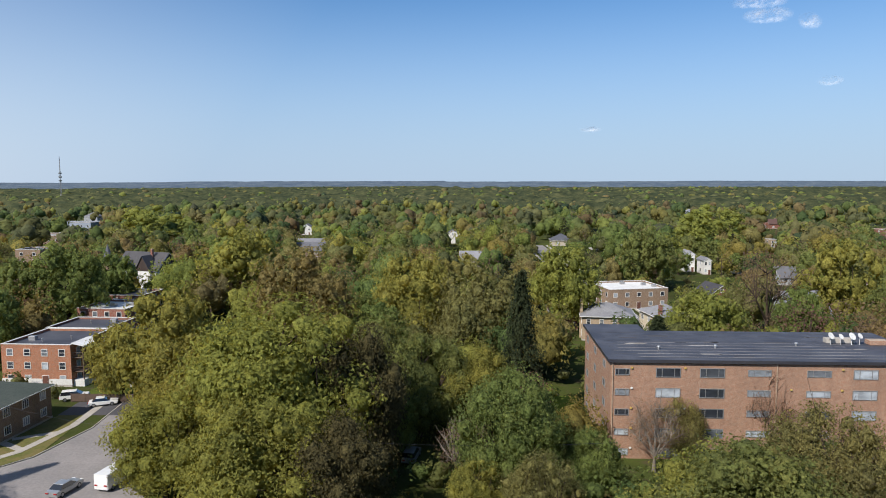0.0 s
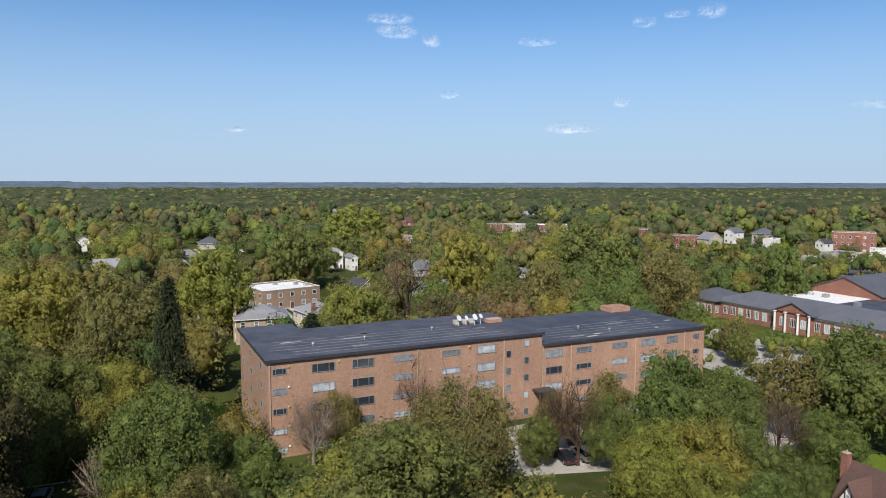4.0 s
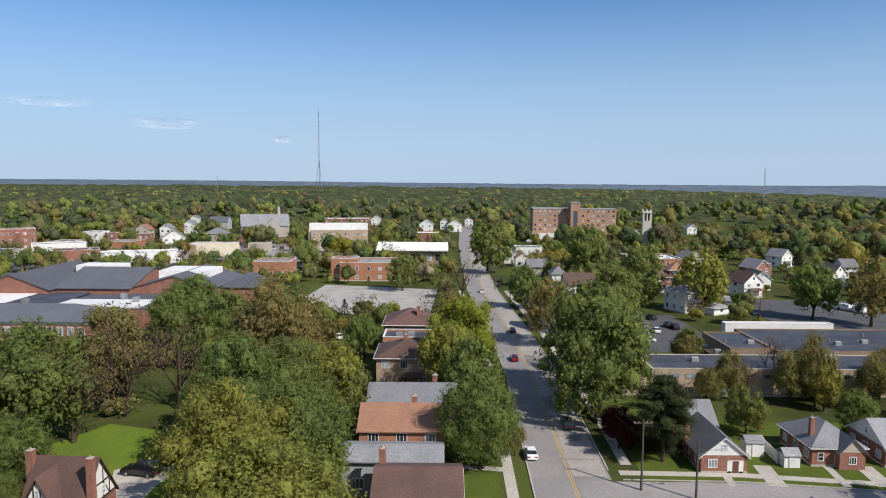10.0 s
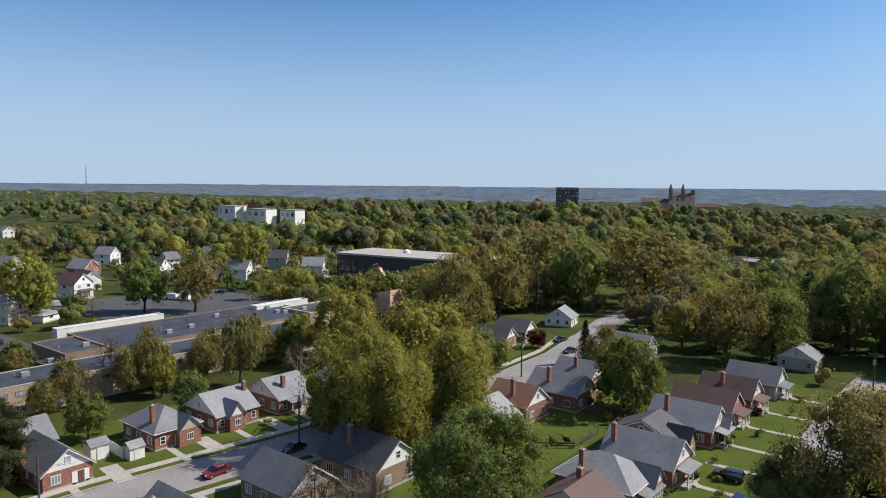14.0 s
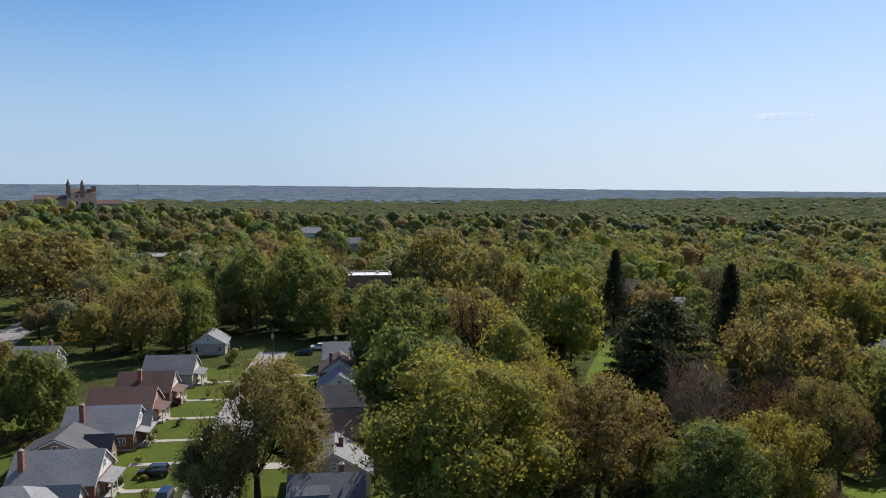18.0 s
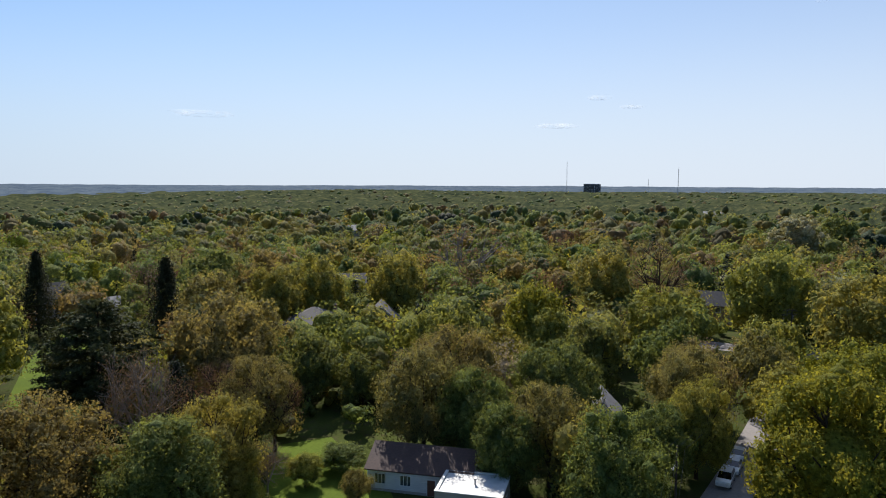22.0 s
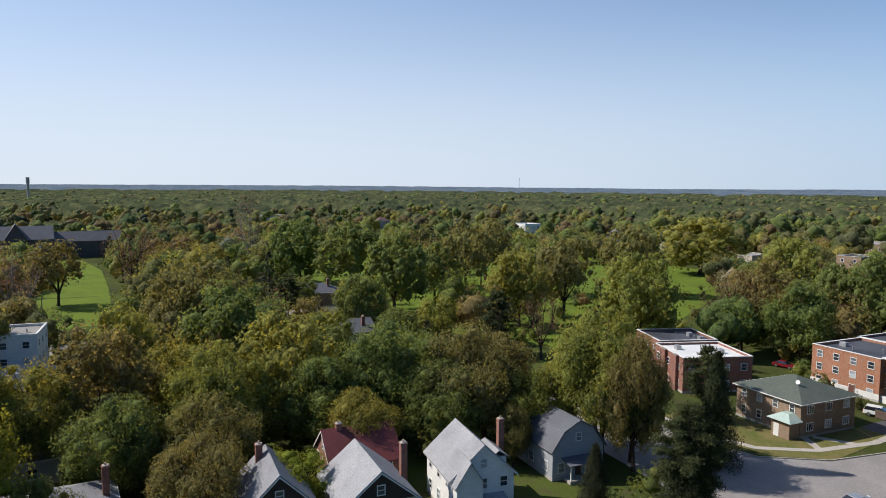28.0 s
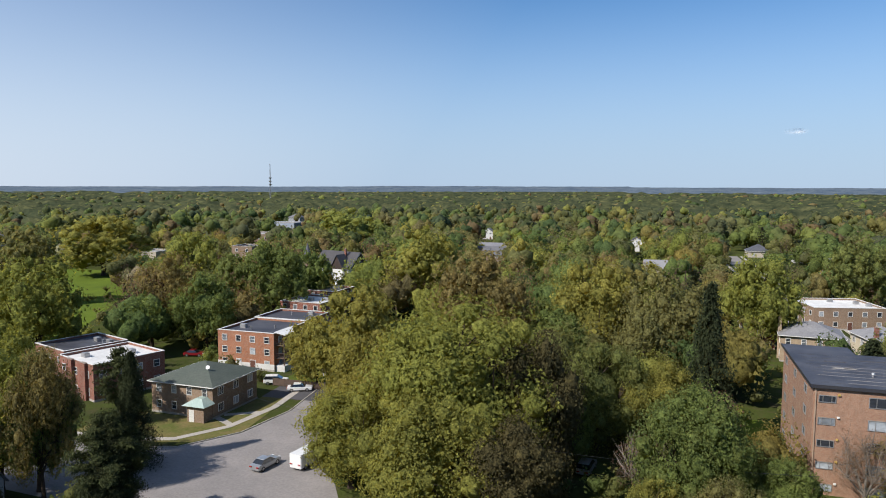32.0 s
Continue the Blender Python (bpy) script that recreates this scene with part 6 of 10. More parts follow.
# ---- farther buildings of the town ----
TOWN = dict(group="buildings of the town")
block(341, 325, -90, 9.3, 12.0, 5.1, 1, "brick_red", "roof_gravel", cols=2, side_cols=2, back_cols=0, vents=2, label="red brick building with a gravel flat roof", **TOWN)
block(322, 297, -90, 9.1, 11.7, 7.2, 2, "brick_red", "roof_gravel", cols=2, side_cols=1, back_cols=0, vents=2, label="red brick building with a gravel flat roof", **TOWN)
house(328, 286, -90, 8.7, 11.1, 6.4, 10.0, "x", "tan_siding", cover="sh_grey", storeys=2, front=2, back=0, sides=1, label="tan sided house with a grey gable roof", **TOWN)
house(375, 308, -90, 7.4, 9.3, 7.5, 10.2, "y", "white", cover="sh_slate", storeys=2, front=2, back=0, sides=1, label="white house with a slate-grey gable roof", **TOWN)
house(380, 290, -90, 8.7, 10.7, 7.5, 11.1, "hip", "tan_siding", cover="sh_slate", storeys=2, front=2, back=0, sides=1, label="tan sided house with a slate-grey hip roof", chimney=(0.8, 0.6, 11.8), **TOWN)
block(356, 265, -90, 7.4, 9.1, 6.5, 1, "white", "roof_white", cols=2, side_cols=1, back_cols=0, vents=2, label="white building with a white flat roof", **TOWN)
block(390, 239, -90, 14.9, 17.4, 8.9, 3, "brick_red", "roof_gravel", cols=3, side_cols=2, back_cols=0, vents=2, label="red brick building with a gravel flat roof", **TOWN)
house(363, 239, -90, 5.2, 8.0, 6.5, 8.4, "y", "white", cover="sh_dark", storeys=2, front=2, back=0, sides=1, label="white house with a charcoal gable roof", chimney=(0.8, 0.6, 9.1), **TOWN)
block(343, 217, -90, 13.1, 15.5, 3.6, 1, "tan_siding", "roof_black", cols=3, side_cols=2, back_cols=0, vents=2, label="tan sided building with a dark flat roof", **TOWN)
block(293, 201, -90, 4.9, 8.0, 5.3, 1, "tan_siding", "roof_black", cols=2, side_cols=1, back_cols=0, vents=2, label="tan sided building with a dark flat roof", **TOWN)
block(371, 209, -90, 7.1, 8.2, 4.9, 1, "tan_siding", "roof_gravel", cols=2, side_cols=1, back_cols=0, vents=2, label="tan sided building with a gravel flat roof", **TOWN)
block(375, 202, -90, 10.8, 12.2, 5.6, 1, "tan_siding", "roof_black", cols=2, side_cols=2, back_cols=0, vents=2, label="tan sided building with a dark flat roof", **TOWN)
block(333, 178, -90, 12.7, 14.4, 4.0, 1, "brick_orange", "roof_black", cols=3, side_cols=2, back_cols=0, vents=2, label="orange brick building with a dark flat roof", **TOWN)
block(434, 215, -90, 11.1, 12.4, 6.4, 2, "white", "roof_gravel", cols=2, side_cols=2, back_cols=0, vents=2, label="white building with a gravel flat roof", **TOWN)
block(434, 205, -90, 5.6, 8.0, 5.6, 2, "brick_red", "roof_gravel", cols=2, side_cols=1, back_cols=0, vents=2, label="red brick building with a gravel flat roof", **TOWN)
block(385, 175, -90, 14.8, 16.1, 4.9, 1, "brick_orange", "roof_gravel", cols=3, side_cols=2, back_cols=0, vents=2, label="orange brick building with a gravel flat roof", **TOWN)
block(336, 155, -90, 17.1, 18.7, 3.7, 1, "white", "roof_black", cols=4, side_cols=3, back_cols=0, vents=2, label="white building with a dark flat roof", **TOWN)
block(330, 135, -90, 6.6, 8.0, 4.2, 1, "white", "roof_white", cols=2, side_cols=1, back_cols=0, vents=2, label="white building with a white flat roof", **TOWN)
block(332, 127, -90, 4.6, 8.0, 4.8, 1, "brick_red", "roof_white", cols=2, side_cols=1, back_cols=0, vents=2, label="red brick building with a white flat roof", **TOWN)
house(462, 197, -90, 9.0, 9.6, 6.3, 9.6, "y", "tan_siding", cover="sh_orange", storeys=2, front=2, back=0, sides=1, label="tan sided house with a rusty brown gable roof", **TOWN)
house(465, 183, -90, 7.6, 8.0, 7.1, 9.9, "y", "white", cover="sh_grey", storeys=2, front=2, back=0, sides=1, label="white house with a grey gable roof", **TOWN)
house(402, 155, -90, 8.4, 8.8, 6.8, 9.9, "y", "blue_siding", cover="sh_slate", storeys=2, front=2, back=0, sides=1, label="blue-grey sided house with a slate-grey gable roof", **TOWN)
block(412, 175, -90, 6.3, 8.0, 7.1, 2, "brick_red", "roof_gravel", cols=2, side_cols=1, back_cols=0, vents=2, label="red brick building with a gravel flat roof", **TOWN)
house(511, 184, -90, 7.3, 8.0, 7.3, 10.0, "y", "white", cover="sh_grey", storeys=2, front=2, back=0, sides=1, label="white house with a grey gable roof", **TOWN)
house(589, 208, -90, 5.7, 8.0, 7.5, 9.5, "y", "white", cover="sh_grey", storeys=2, front=2, back=0, sides=1, label="white house with a grey gable roof", **TOWN)
house(563, 179, -90, 15.0, 12.0, 6.1, 9.7, "x", "grey_siding", cover="sh_slate", storeys=2, front=2, back=0, sides=1, label="grey sided house with a slate-grey gable roof", **TOWN)
house(440, 142, -90, 11.7, 11.8, 5.9, 9.5, "hip", "tan_siding", cover="sh_grey", storeys=2, front=2, back=0, sides=1, label="tan sided house with a grey hip roof", **TOWN)
block(435, 127, -90, 10.0, 9.9, 4.3, 1, "brick_red", "roof_gravel", cols=2, side_cols=1, back_cols=0, vents=2, label="red brick building with a gravel flat roof", **TOWN)
block(378, 128, -90, 17.4, 17.7, 4.4, 1, "brick_yellow", "roof_white", cols=4, side_cols=2, back_cols=0, vents=2, label="tan brick building with a white flat roof", **TOWN)
block(382, 100, -90, 10.4, 10.1, 4.4, 1, "tan_siding", "roof_gravel", cols=2, side_cols=1, back_cols=0, vents=2, label="tan sided building with a gravel flat roof", **TOWN)
block(441, 101, -90, 6.4, 8.0, 3.6, 1, "brick_brown", "roof_gravel", cols=2, side_cols=1, back_cols=0, vents=2, label="brown brick building with a gravel flat roof", **TOWN)
block(291, 70, -90, 14.9, 14.3, 5.5, 1, "brick_orange", "roof_gravel", cols=3, side_cols=2, back_cols=0, vents=2, label="orange brick building with a gravel flat roof", **TOWN)
block(440, 78, -90, 11.3, 10.3, 7.9, 2, "brick_yellow", "roof_black", cols=2, side_cols=1, back_cols=0, vents=2, label="tan brick building with a dark flat roof", **TOWN)
block(614, 96, -90, 21.9, 19.7, 5.9, 2, "brick_red", "roof_white", cols=5, side_cols=3, back_cols=0, vents=2, label="red brick building with a white flat roof", **TOWN)
block(620, 75, -90, 20.4, 17.9, 5.9, 2, "brick_red", "roof_white", cols=5, side_cols=2, back_cols=0, vents=2, label="red brick building with a white flat roof", **TOWN)
house(619, 59, -90, 8.3, 8.0, 5.9, 8.9, "y", "white", cover="sh_light", storeys=2, front=2, back=0, sides=1, label="white house with a pale grey gable roof", chimney=(0.8, 0.6, 9.6), **TOWN)
block(461, 12, -90, 18.0, 14.7, 5.4, 1, "brick_red", "roof_white", cols=4, side_cols=2, back_cols=0, vents=2, label="red brick building with a white flat roof", **TOWN)
block(282, 29, -90, 22.6, 19.6, 6.7, 2, "brick_orange", "roof_gravel", cols=5, side_cols=3, back_cols=0, vents=2, label="orange brick building with a gravel flat roof", **TOWN)
block(279, 39, -90, 10.1, 9.0, 8.1, 2, "brick_orange", "roof_gravel", cols=2, side_cols=1, back_cols=0, vents=2, label="orange brick building with a gravel flat roof", **TOWN)
house(579, -1, -90, 6.5, 8.0, 6.4, 8.7, "y", "white", cover="sh_grey", storeys=2, front=2, back=0, sides=1, label="white house with a grey gable roof", **TOWN)
house(543, 13, -90, 10.7, 8.7, 6.4, 10.0, "y", "white", cover="sh_light", storeys=2, front=2, back=0, sides=1, label="white house with a pale grey gable roof", **TOWN)
house(550, -9, -90, 10.9, 8.8, 6.0, 9.6, "y", "white", cover="sh_light", storeys=2, front=2, back=0, sides=1, label="white house with a pale grey gable roof", **TOWN)
house(628, -23, -90, 7.3, 8.0, 4.9, 7.5, "y", "white", cover="sh_dark", storeys=2, front=2, back=0, sides=1, label="white house with a charcoal gable roof", **TOWN)
block(354, -43, -90, 13.0, 11.4, 6.2, 2, "white", "roof_black", cols=3, side_cols=1, back_cols=0, vents=2, label="white building with a dark flat roof", **TOWN)
house(338, -31, -90, 8.8, 8.0, 5.2, 8.4, "y", "white", cover="sh_brown", storeys=2, front=2, back=0, sides=1, label="white house with a brown gable roof", **TOWN)
house(325, -37, -90, 7.0, 8.0, 4.0, 6.5, "y", "white", cover="sh_orange", storeys=1, front=2, back=0, sides=1, label="white house with a rusty brown gable roof", **TOWN)
house(297, -40, -90, 8.6, 8.0, 3.6, 6.5, "x", "tan_siding", cover="sh_grey", storeys=1, front=2, back=0, sides=1, label="tan sided house with a grey gable roof", **TOWN)
house(279, -46, -90, 5.6, 8.0, 3.0, 5.9, "hip", "white", cover="sh_grey", storeys=1, front=2, back=0, sides=1, label="white house with a grey hip roof", chimney=(0.8, 0.6, 6.6), **TOWN)
house(246, -48, -90, 10.4, 9.6, 3.7, 7.2, "x", "white", cover="sh_brown", storeys=1, front=2, back=0, sides=1, label="white house with a brown gable roof", chimney=(0.8, 0.6, 7.9), **TOWN)
block(467, -65, -90, 20.2, 18.0, 5.3, 1, "white", "roof_white", cols=5, side_cols=2, back_cols=0, vents=2, label="white building with a white flat roof", **TOWN)
block(309, -92, -90, 21.4, 21.2, 6.3, 2, "brick_orange", "roof_white", cols=5, side_cols=3, back_cols=0, vents=2, label="orange brick building with a white flat roof", **TOWN)
house(275, -92, -90, 7.2, 8.0, 5.2, 8.1, "hip", "brick_red", cover="sh_orange", storeys=2, front=2, back=0, sides=1, label="red brick house with a rusty brown hip roof", chimney=(0.8, 0.6, 8.8), **TOWN)
house(521, -184, -90, 7.5, 8.0, 6.1, 8.8, "y", "white", cover="sh_light", storeys=2, front=2, back=0, sides=1, label="white house with a pale grey gable roof", **TOWN)
house(259, -117, -90, 6.9, 8.0, 4.5, 7.0, "y", "white", cover="sh_dark", storeys=1, front=2, back=0, sides=1, label="white house with a charcoal gable roof", **TOWN)
house(294, -170, -90, 6.4, 8.0, 4.9, 7.8, "x", "white", cover="sh_grey", storeys=2, front=2, back=0, sides=1, label="white house with a grey gable roof", **TOWN)
house(248, -160, -90, 6.1, 8.0, 4.7, 7.6, "hip", "white", cover="sh_slate", storeys=1, front=2, back=0, sides=1, label="white house with a slate-grey hip roof", **TOWN)
house(257, -136, -90, 2.6, 8.0, 3.5, 4.4, "y", "white", cover="sh_dark", storeys=1, front=2, back=0, sides=1, label="white house with a charcoal gable roof", **TOWN)
block(311, -143, -90, 3.9, 8.0, 3.5, 1, "brick_red", "roof_gravel", cols=2, side_cols=1, back_cols=0, vents=2, label="red brick building with a gravel flat roof", **TOWN)
house(553, -196, -90, 5.1, 8.0, 5.4, 7.2, "y", "white", cover="sh_grey", storeys=2, front=2, back=0, sides=1, label="white house with a grey gable roof", **TOWN)
block(709, -336, -90, 37.9, 22.0, 5.5, 1, "white", "roof_gravel", cols=8, side_cols=3, back_cols=0, vents=2, label="white building with a gravel flat roof", **TOWN)
house(297, -268, -90, 4.4, 8.0, 3.0, 4.6, "y", "white", cover="sh_grey", storeys=1, front=2, back=0, sides=1, label="white house with a grey gable roof", chimney=(0.8, 0.6, 5.3), **TOWN)
block(94, -354, -180, 26.9, 22.0, 4.7, 1, "brick_brown", "roof_gravel", cols=6, side_cols=3, back_cols=0, vents=2, label="brown brick building with a gravel flat roof", **TOWN)
house(117, -262, -180, 2.5, 8.0, 3.0, 3.9, "y", "white", cover="sh_light", storeys=1, front=2, back=0, sides=1, label="white house with a pale grey gable roof", chimney=(0.8, 0.6, 4.6), **TOWN)
block(-6, -266, 180, 16.9, 13.3, 5.6, 1, "brick_brown", "roof_white", cols=4, side_cols=2, back_cols=0, vents=2, label="brown brick building with a white flat roof", **TOWN)
house(-1, -428, 180, 10.3, 8.2, 4.8, 7.8, "x", "grey_siding", cover="sh_light", storeys=2, front=2, back=0, sides=1, label="grey sided house with a pale grey gable roof", **TOWN)
house(30, -542, -180, 16.6, 12.0, 3.7, 7.3, "x", "white", cover="sh_light", storeys=1, front=2, back=0, sides=1, label="white house with a pale grey gable roof", chimney=(0.8, 0.6, 8.0), **TOWN)
block(-30, -285, 180, 8.4, 8.0, 3.0, 1, "tan_siding", "roof_white", cols=2, side_cols=1, back_cols=0, vents=2, label="tan sided building with a white flat roof", **TOWN)
house(-99, -203, 180, 5.0, 7.0, 3.3, 5.6, "x", "white", cover="sh_light", storeys=1, front=2, back=0, sides=1, label="white house with a pale grey gable roof", **TOWN)
house(-86, -215, 180, 10.5, 8.0, 6.0, 9.8, "x", "grey_siding", cover="sh_dark", storeys=2, front=2, back=0, sides=1, label="grey sided house with a charcoal gable roof", **TOWN)
house(-379, -387, 180, 14.6, 12.0, 4.3, 7.9, "x", "grey_siding", cover="sh_light", storeys=1, front=2, back=0, sides=1, label="grey sided house with a pale grey gable roof", **TOWN)
house(-813, -255, 90, 21.6, 12.0, 6.7, 10.3, "x", "white", cover="sh_light", storeys=2, front=2, back=0, sides=1, label="white house with a pale grey gable roof", chimney=(0.8, 0.6, 11.0), **TOWN)
block(-741, 202, 90, 20.0, 19.6, 7.1, 2, "blue_siding", "roof_gravel", cols=5, side_cols=3, back_cols=0, vents=2, label="blue-grey sided building with a gravel flat roof", **TOWN)
house(-593, 264, 90, 11.5, 12.0, 7.1, 10.7, "hip", "tan_siding", cover="sh_brown", storeys=2, front=2, back=0, sides=1, label="tan sided house with a brown hip roof", **TOWN)
house(-220, 75, 84, 15, 11, 4.4, 7.0, "hip", "brick_brown", cover="sh_slate", storeys=1, front=3, back=0, sides=1, label="low brick house with a dark slate hip roof among garden trees", chimney=(3.0, -2.0, 8.6), **TOWN)
house(-157, 62, 84, 9, 11, 4.6, 6.8, "x", "grey_siding", cover="sh_slate", storeys=1, front=2, back=0, sides=1, label="grey house with a low slate roof behind trees", chimney=(2.0, -3.0, 8.0), **TOWN)
house(-181, 66, 84, 12, 10, 4.2, 5.6, "x", "brick_brown", cover="sh_dark", storeys=1, front=2, back=0, sides=1, label="brown brick house with a low dark roof", **TOWN)
block(-424, 306, 90, 13.6, 16.6, 11.2, 3, "white", "roof_white", cols=3, side_cols=2, back_cols=0, vents=2, label="white building with a white flat roof", **TOWN)
house(-385, 357, 90, 7.8, 10.1, 4.5, 8.1, "hip", "white", cover="sh_light", storeys=1, front=2, back=0, sides=1, label="white house with a pale grey hip roof", **TOWN)
block(-233, 308, 0, 11.9, 14.7, 5.1, 1, "tan_siding", "roof_gravel", cols=2, side_cols=2, back_cols=0, vents=2, label="tan sided building with a gravel flat roof", **TOWN)
block(-285, 540, 0, 37.6, 22.0, 7.2, 2, "blue_siding", "roof_gravel", cols=8, side_cols=3, back_cols=0, vents=2, label="blue-grey sided building with a gravel flat roof", **TOWN)
block(-229, 412, 0, 18.3, 20.9, 7.4, 2, "brick_brown", "roof_gravel", cols=4, side_cols=3, back_cols=0, vents=2, label="brown brick building with a gravel flat roof", **TOWN)
block(-164, 281, 0, 9.9, 11.4, 11.6, 4, "brick_brown", "roof_black", cols=2, side_cols=1, back_cols=0, vents=2, label="brown brick building with a dark flat roof", **TOWN)
house(-69, 374, 0, 22.1, 12.0, 4.5, 8.1, "x", "grey_siding", cover="sh_grey", storeys=1, front=2, back=0, sides=1, label="grey sided house with a grey gable roof", **TOWN)
house(-98, 506, 0, 7.7, 8.0, 5.2, 8.0, "y", "white", cover="sh_grey", storeys=2, front=2, back=0, sides=1, label="white house with a grey gable roof", **TOWN)
house(-332, 666, 0, 12.8, 12.0, 5.8, 9.4, "hip", "grey_siding", cover="sh_grey", storeys=2, front=2, back=0, sides=1, label="grey sided house with a grey hip roof", **TOWN)
house(87, 395, 0, 8.2, 8.0, 3.9, 6.9, "y", "white", cover="sh_slate", storeys=1, front=2, back=0, sides=1, label="white house with a slate-grey gable roof", **TOWN)
block(89, 341, 0, 9.3, 9.0, 6.5, 2, "brick_red", "roof_white", cols=2, side_cols=1, back_cols=0, vents=2, label="red brick building with a white flat roof", **TOWN)
house(105, 300, 0, 3.9, 8.0, 7.5, 8.9, "y", "white", cover="sh_light", storeys=2, front=2, back=0, sides=1, label="white house with a pale grey gable roof", **TOWN)
house(109, 291, 0, 3.0, 8.0, 6.0, 7.0, "y", "white", cover="sh_light", storeys=2, front=2, back=0, sides=1, label="white house with a pale grey gable roof", **TOWN)
house(123, 292, 0, 3.5, 8.0, 4.0, 5.3, "y", "white", cover="sh_grey", storeys=1, front=2, back=0, sides=1, label="white house with a grey gable roof", **TOWN)
block(190, 405, 0, 3.6, 8.0, 4.2, 2, "brick_yellow", "roof_gravel", cols=2, side_cols=1, back_cols=0, vents=2, label="tan brick building with a gravel flat roof", **TOWN)
house(266, 563, 0, 12.7, 12.0, 3.9, 7.5, "x", "brick_red", cover="sh_brown", storeys=1, front=2, back=0, sides=1, label="red brick house with a brown gable roof", chimney=(0.8, 0.6, 8.2), **TOWN)
house(263, 752, 0, 10.9, 11.2, 4.4, 8.0, "y", "blue_siding", cover="sh_light", storeys=1, front=2, back=0, sides=1, label="blue-grey sided house with a pale grey gable roof", **TOWN)
house(129, 262, 0, 8.4, 9.3, 3.0, 6.4, "x", "grey_siding", cover="sh_grey", storeys=1, front=2, back=0, sides=1, label="grey sided house with a grey gable roof", **TOWN)
house(144, 239, 0, 3.7, 8.0, 3.0, 4.3, "y", "brick_red", cover="sh_brown", storeys=1, front=2, back=0, sides=1, label="red brick house with a brown gable roof", **TOWN)
house(162, 233, 0, 2.8, 8.0, 3.0, 4.0, "y", "white", cover="sh_grey", storeys=1, front=2, back=0, sides=1, label="white house with a grey gable roof", **TOWN)
house(71, 421, 0, 12.0, 10.9, 3.4, 7.0, "hip", "tan_siding", cover="sh_slate", storeys=1, front=2, back=0, sides=1, label="tan sided house with a slate-grey hip roof", **TOWN)
block(291, 461, 0, 11.8, 13.9, 6.1, 3, "brick_red", "roof_white", cols=2, side_cols=2, back_cols=0, vents=2, label="red brick building with a white flat roof", **TOWN)
block(309, 458, 0, 13.5, 16.2, 5.7, 3, "tan_siding", "roof_white", cols=3, side_cols=2, back_cols=0, vents=2, label="tan sided building with a white flat roof", **TOWN)
block(332, 454, 0, 16.3, 20.0, 4.9, 3, "brick_red", "roof_white", cols=4, side_cols=3, back_cols=0, vents=2, label="red brick building with a white flat roof", **TOWN)
block(351, 448, 0, 11.7, 14.5, 4.5, 3, "tan_siding", "roof_white", cols=2, side_cols=2, back_cols=0, vents=2, label="tan sided building with a white flat roof", **TOWN)
block(338, 350, 0, 11.9, 15.5, 7.3, 2, "brick_red", "roof_gravel", cols=2, side_cols=2, back_cols=0, vents=2, label="red brick building with a gravel flat roof", **TOWN)
house(434, 624, 0, 12.1, 12.0, 3.9, 7.5, "x", "white", cover="sh_light", storeys=1, front=2, back=0, sides=1, label="white house with a pale grey gable roof", **TOWN)
house(6, 437, 0, 13.8, 11.2, 4.7, 8.3, "y", "white", cover="sh_slate", storeys=1, front=2, back=0, sides=1, label="white house with a slate-grey gable roof", **TOWN)
house(-0, 165, 0, 14.5, 11.6, 3.6, 7.2, "x", "brick_orange", cover="sh_brown", storeys=1, front=2, back=0, sides=1, label="orange brick house with a brown gable roof", **TOWN)
house(12, 300, 0, 9.3, 8.0, 5.8, 8.7, "x", "tan_siding", cover="sh_light", storeys=2, front=2, back=0, sides=1, label="tan sided house with a pale grey gable roof", **TOWN)
house(-67, 346, 0, 20.4, 12.0, 5.0, 8.6, "x", "brick_brown", cover="sh_grey", storeys=2, front=2, back=0, sides=1, label="brown brick house with a grey gable roof", **TOWN)


for x, y, rot, wall, cover in ((238, -168, -60, "white", "sh_grey"), (252, -182, -55, "tan_siding", "sh_brown"), (270, -150, -62, "white", "sh_dark"), (286, -128, -65, "brick_red", "sh_grey"), (226, -196, -50, "white", "sh_light"),
                                (262, -206, -50, "grey_siding", "sh_dark"), (300, -196, -55, "white", "sh_grey"), (244, -106, -70, "white", "sh_brown"), (318, -112, -70, "tan_siding", "sh_grey"), (332, -160, -60, "white", "sh_light")):
    house(x, y, rot, 8.0, 8.4, 5.2, 8.4, "y", wall, cover=cover, storeys=2, front=2, back=0, sides=1, porch=True, label={"white": "white", "tan_siding": "tan", "brick_red": "red brick", "grey_siding": "grey"}[wall] + " two-storey frame house with a front porch", **TOWN)
# shops and flats round the school, and the white hall by the avenue
block(386, 237, -58, 21, 12, 11.0, 3, "brick_red", "roof_gravel", cols=6, side_cols=3, back_cols=0, vents=2, label="three-storey red brick corner building with a grey top", **TOWN)
block(324, 170, -62, 19, 12, 6.2, 1, "brick_red", "roof_black", cols=4, side_cols=2, back_cols=0, vents=3, label="maroon brick shop with a dark flat roof", **TOWN)
block(362, 199, -61, 25, 10, 5.6, 1, "white", "roof_black", cols=5, side_cols=2, back_cols=0, vents=3, label="white-walled shop row with a dark roof", **TOWN)
block(325, 150, -65, 28, 12, 5.0, 1, "white", "roof_white", cols=6, side_cols=2, back_cols=0, vents=4, label="long low shop with a white flat roof", **TOWN)
block(329, 131.5, -68, 15, 12, 5.2, 1, "white", "roof_white", cols=4, side_cols=2, back_cols=0, vents=2, label="low shop with a white flat roof", **TOWN)
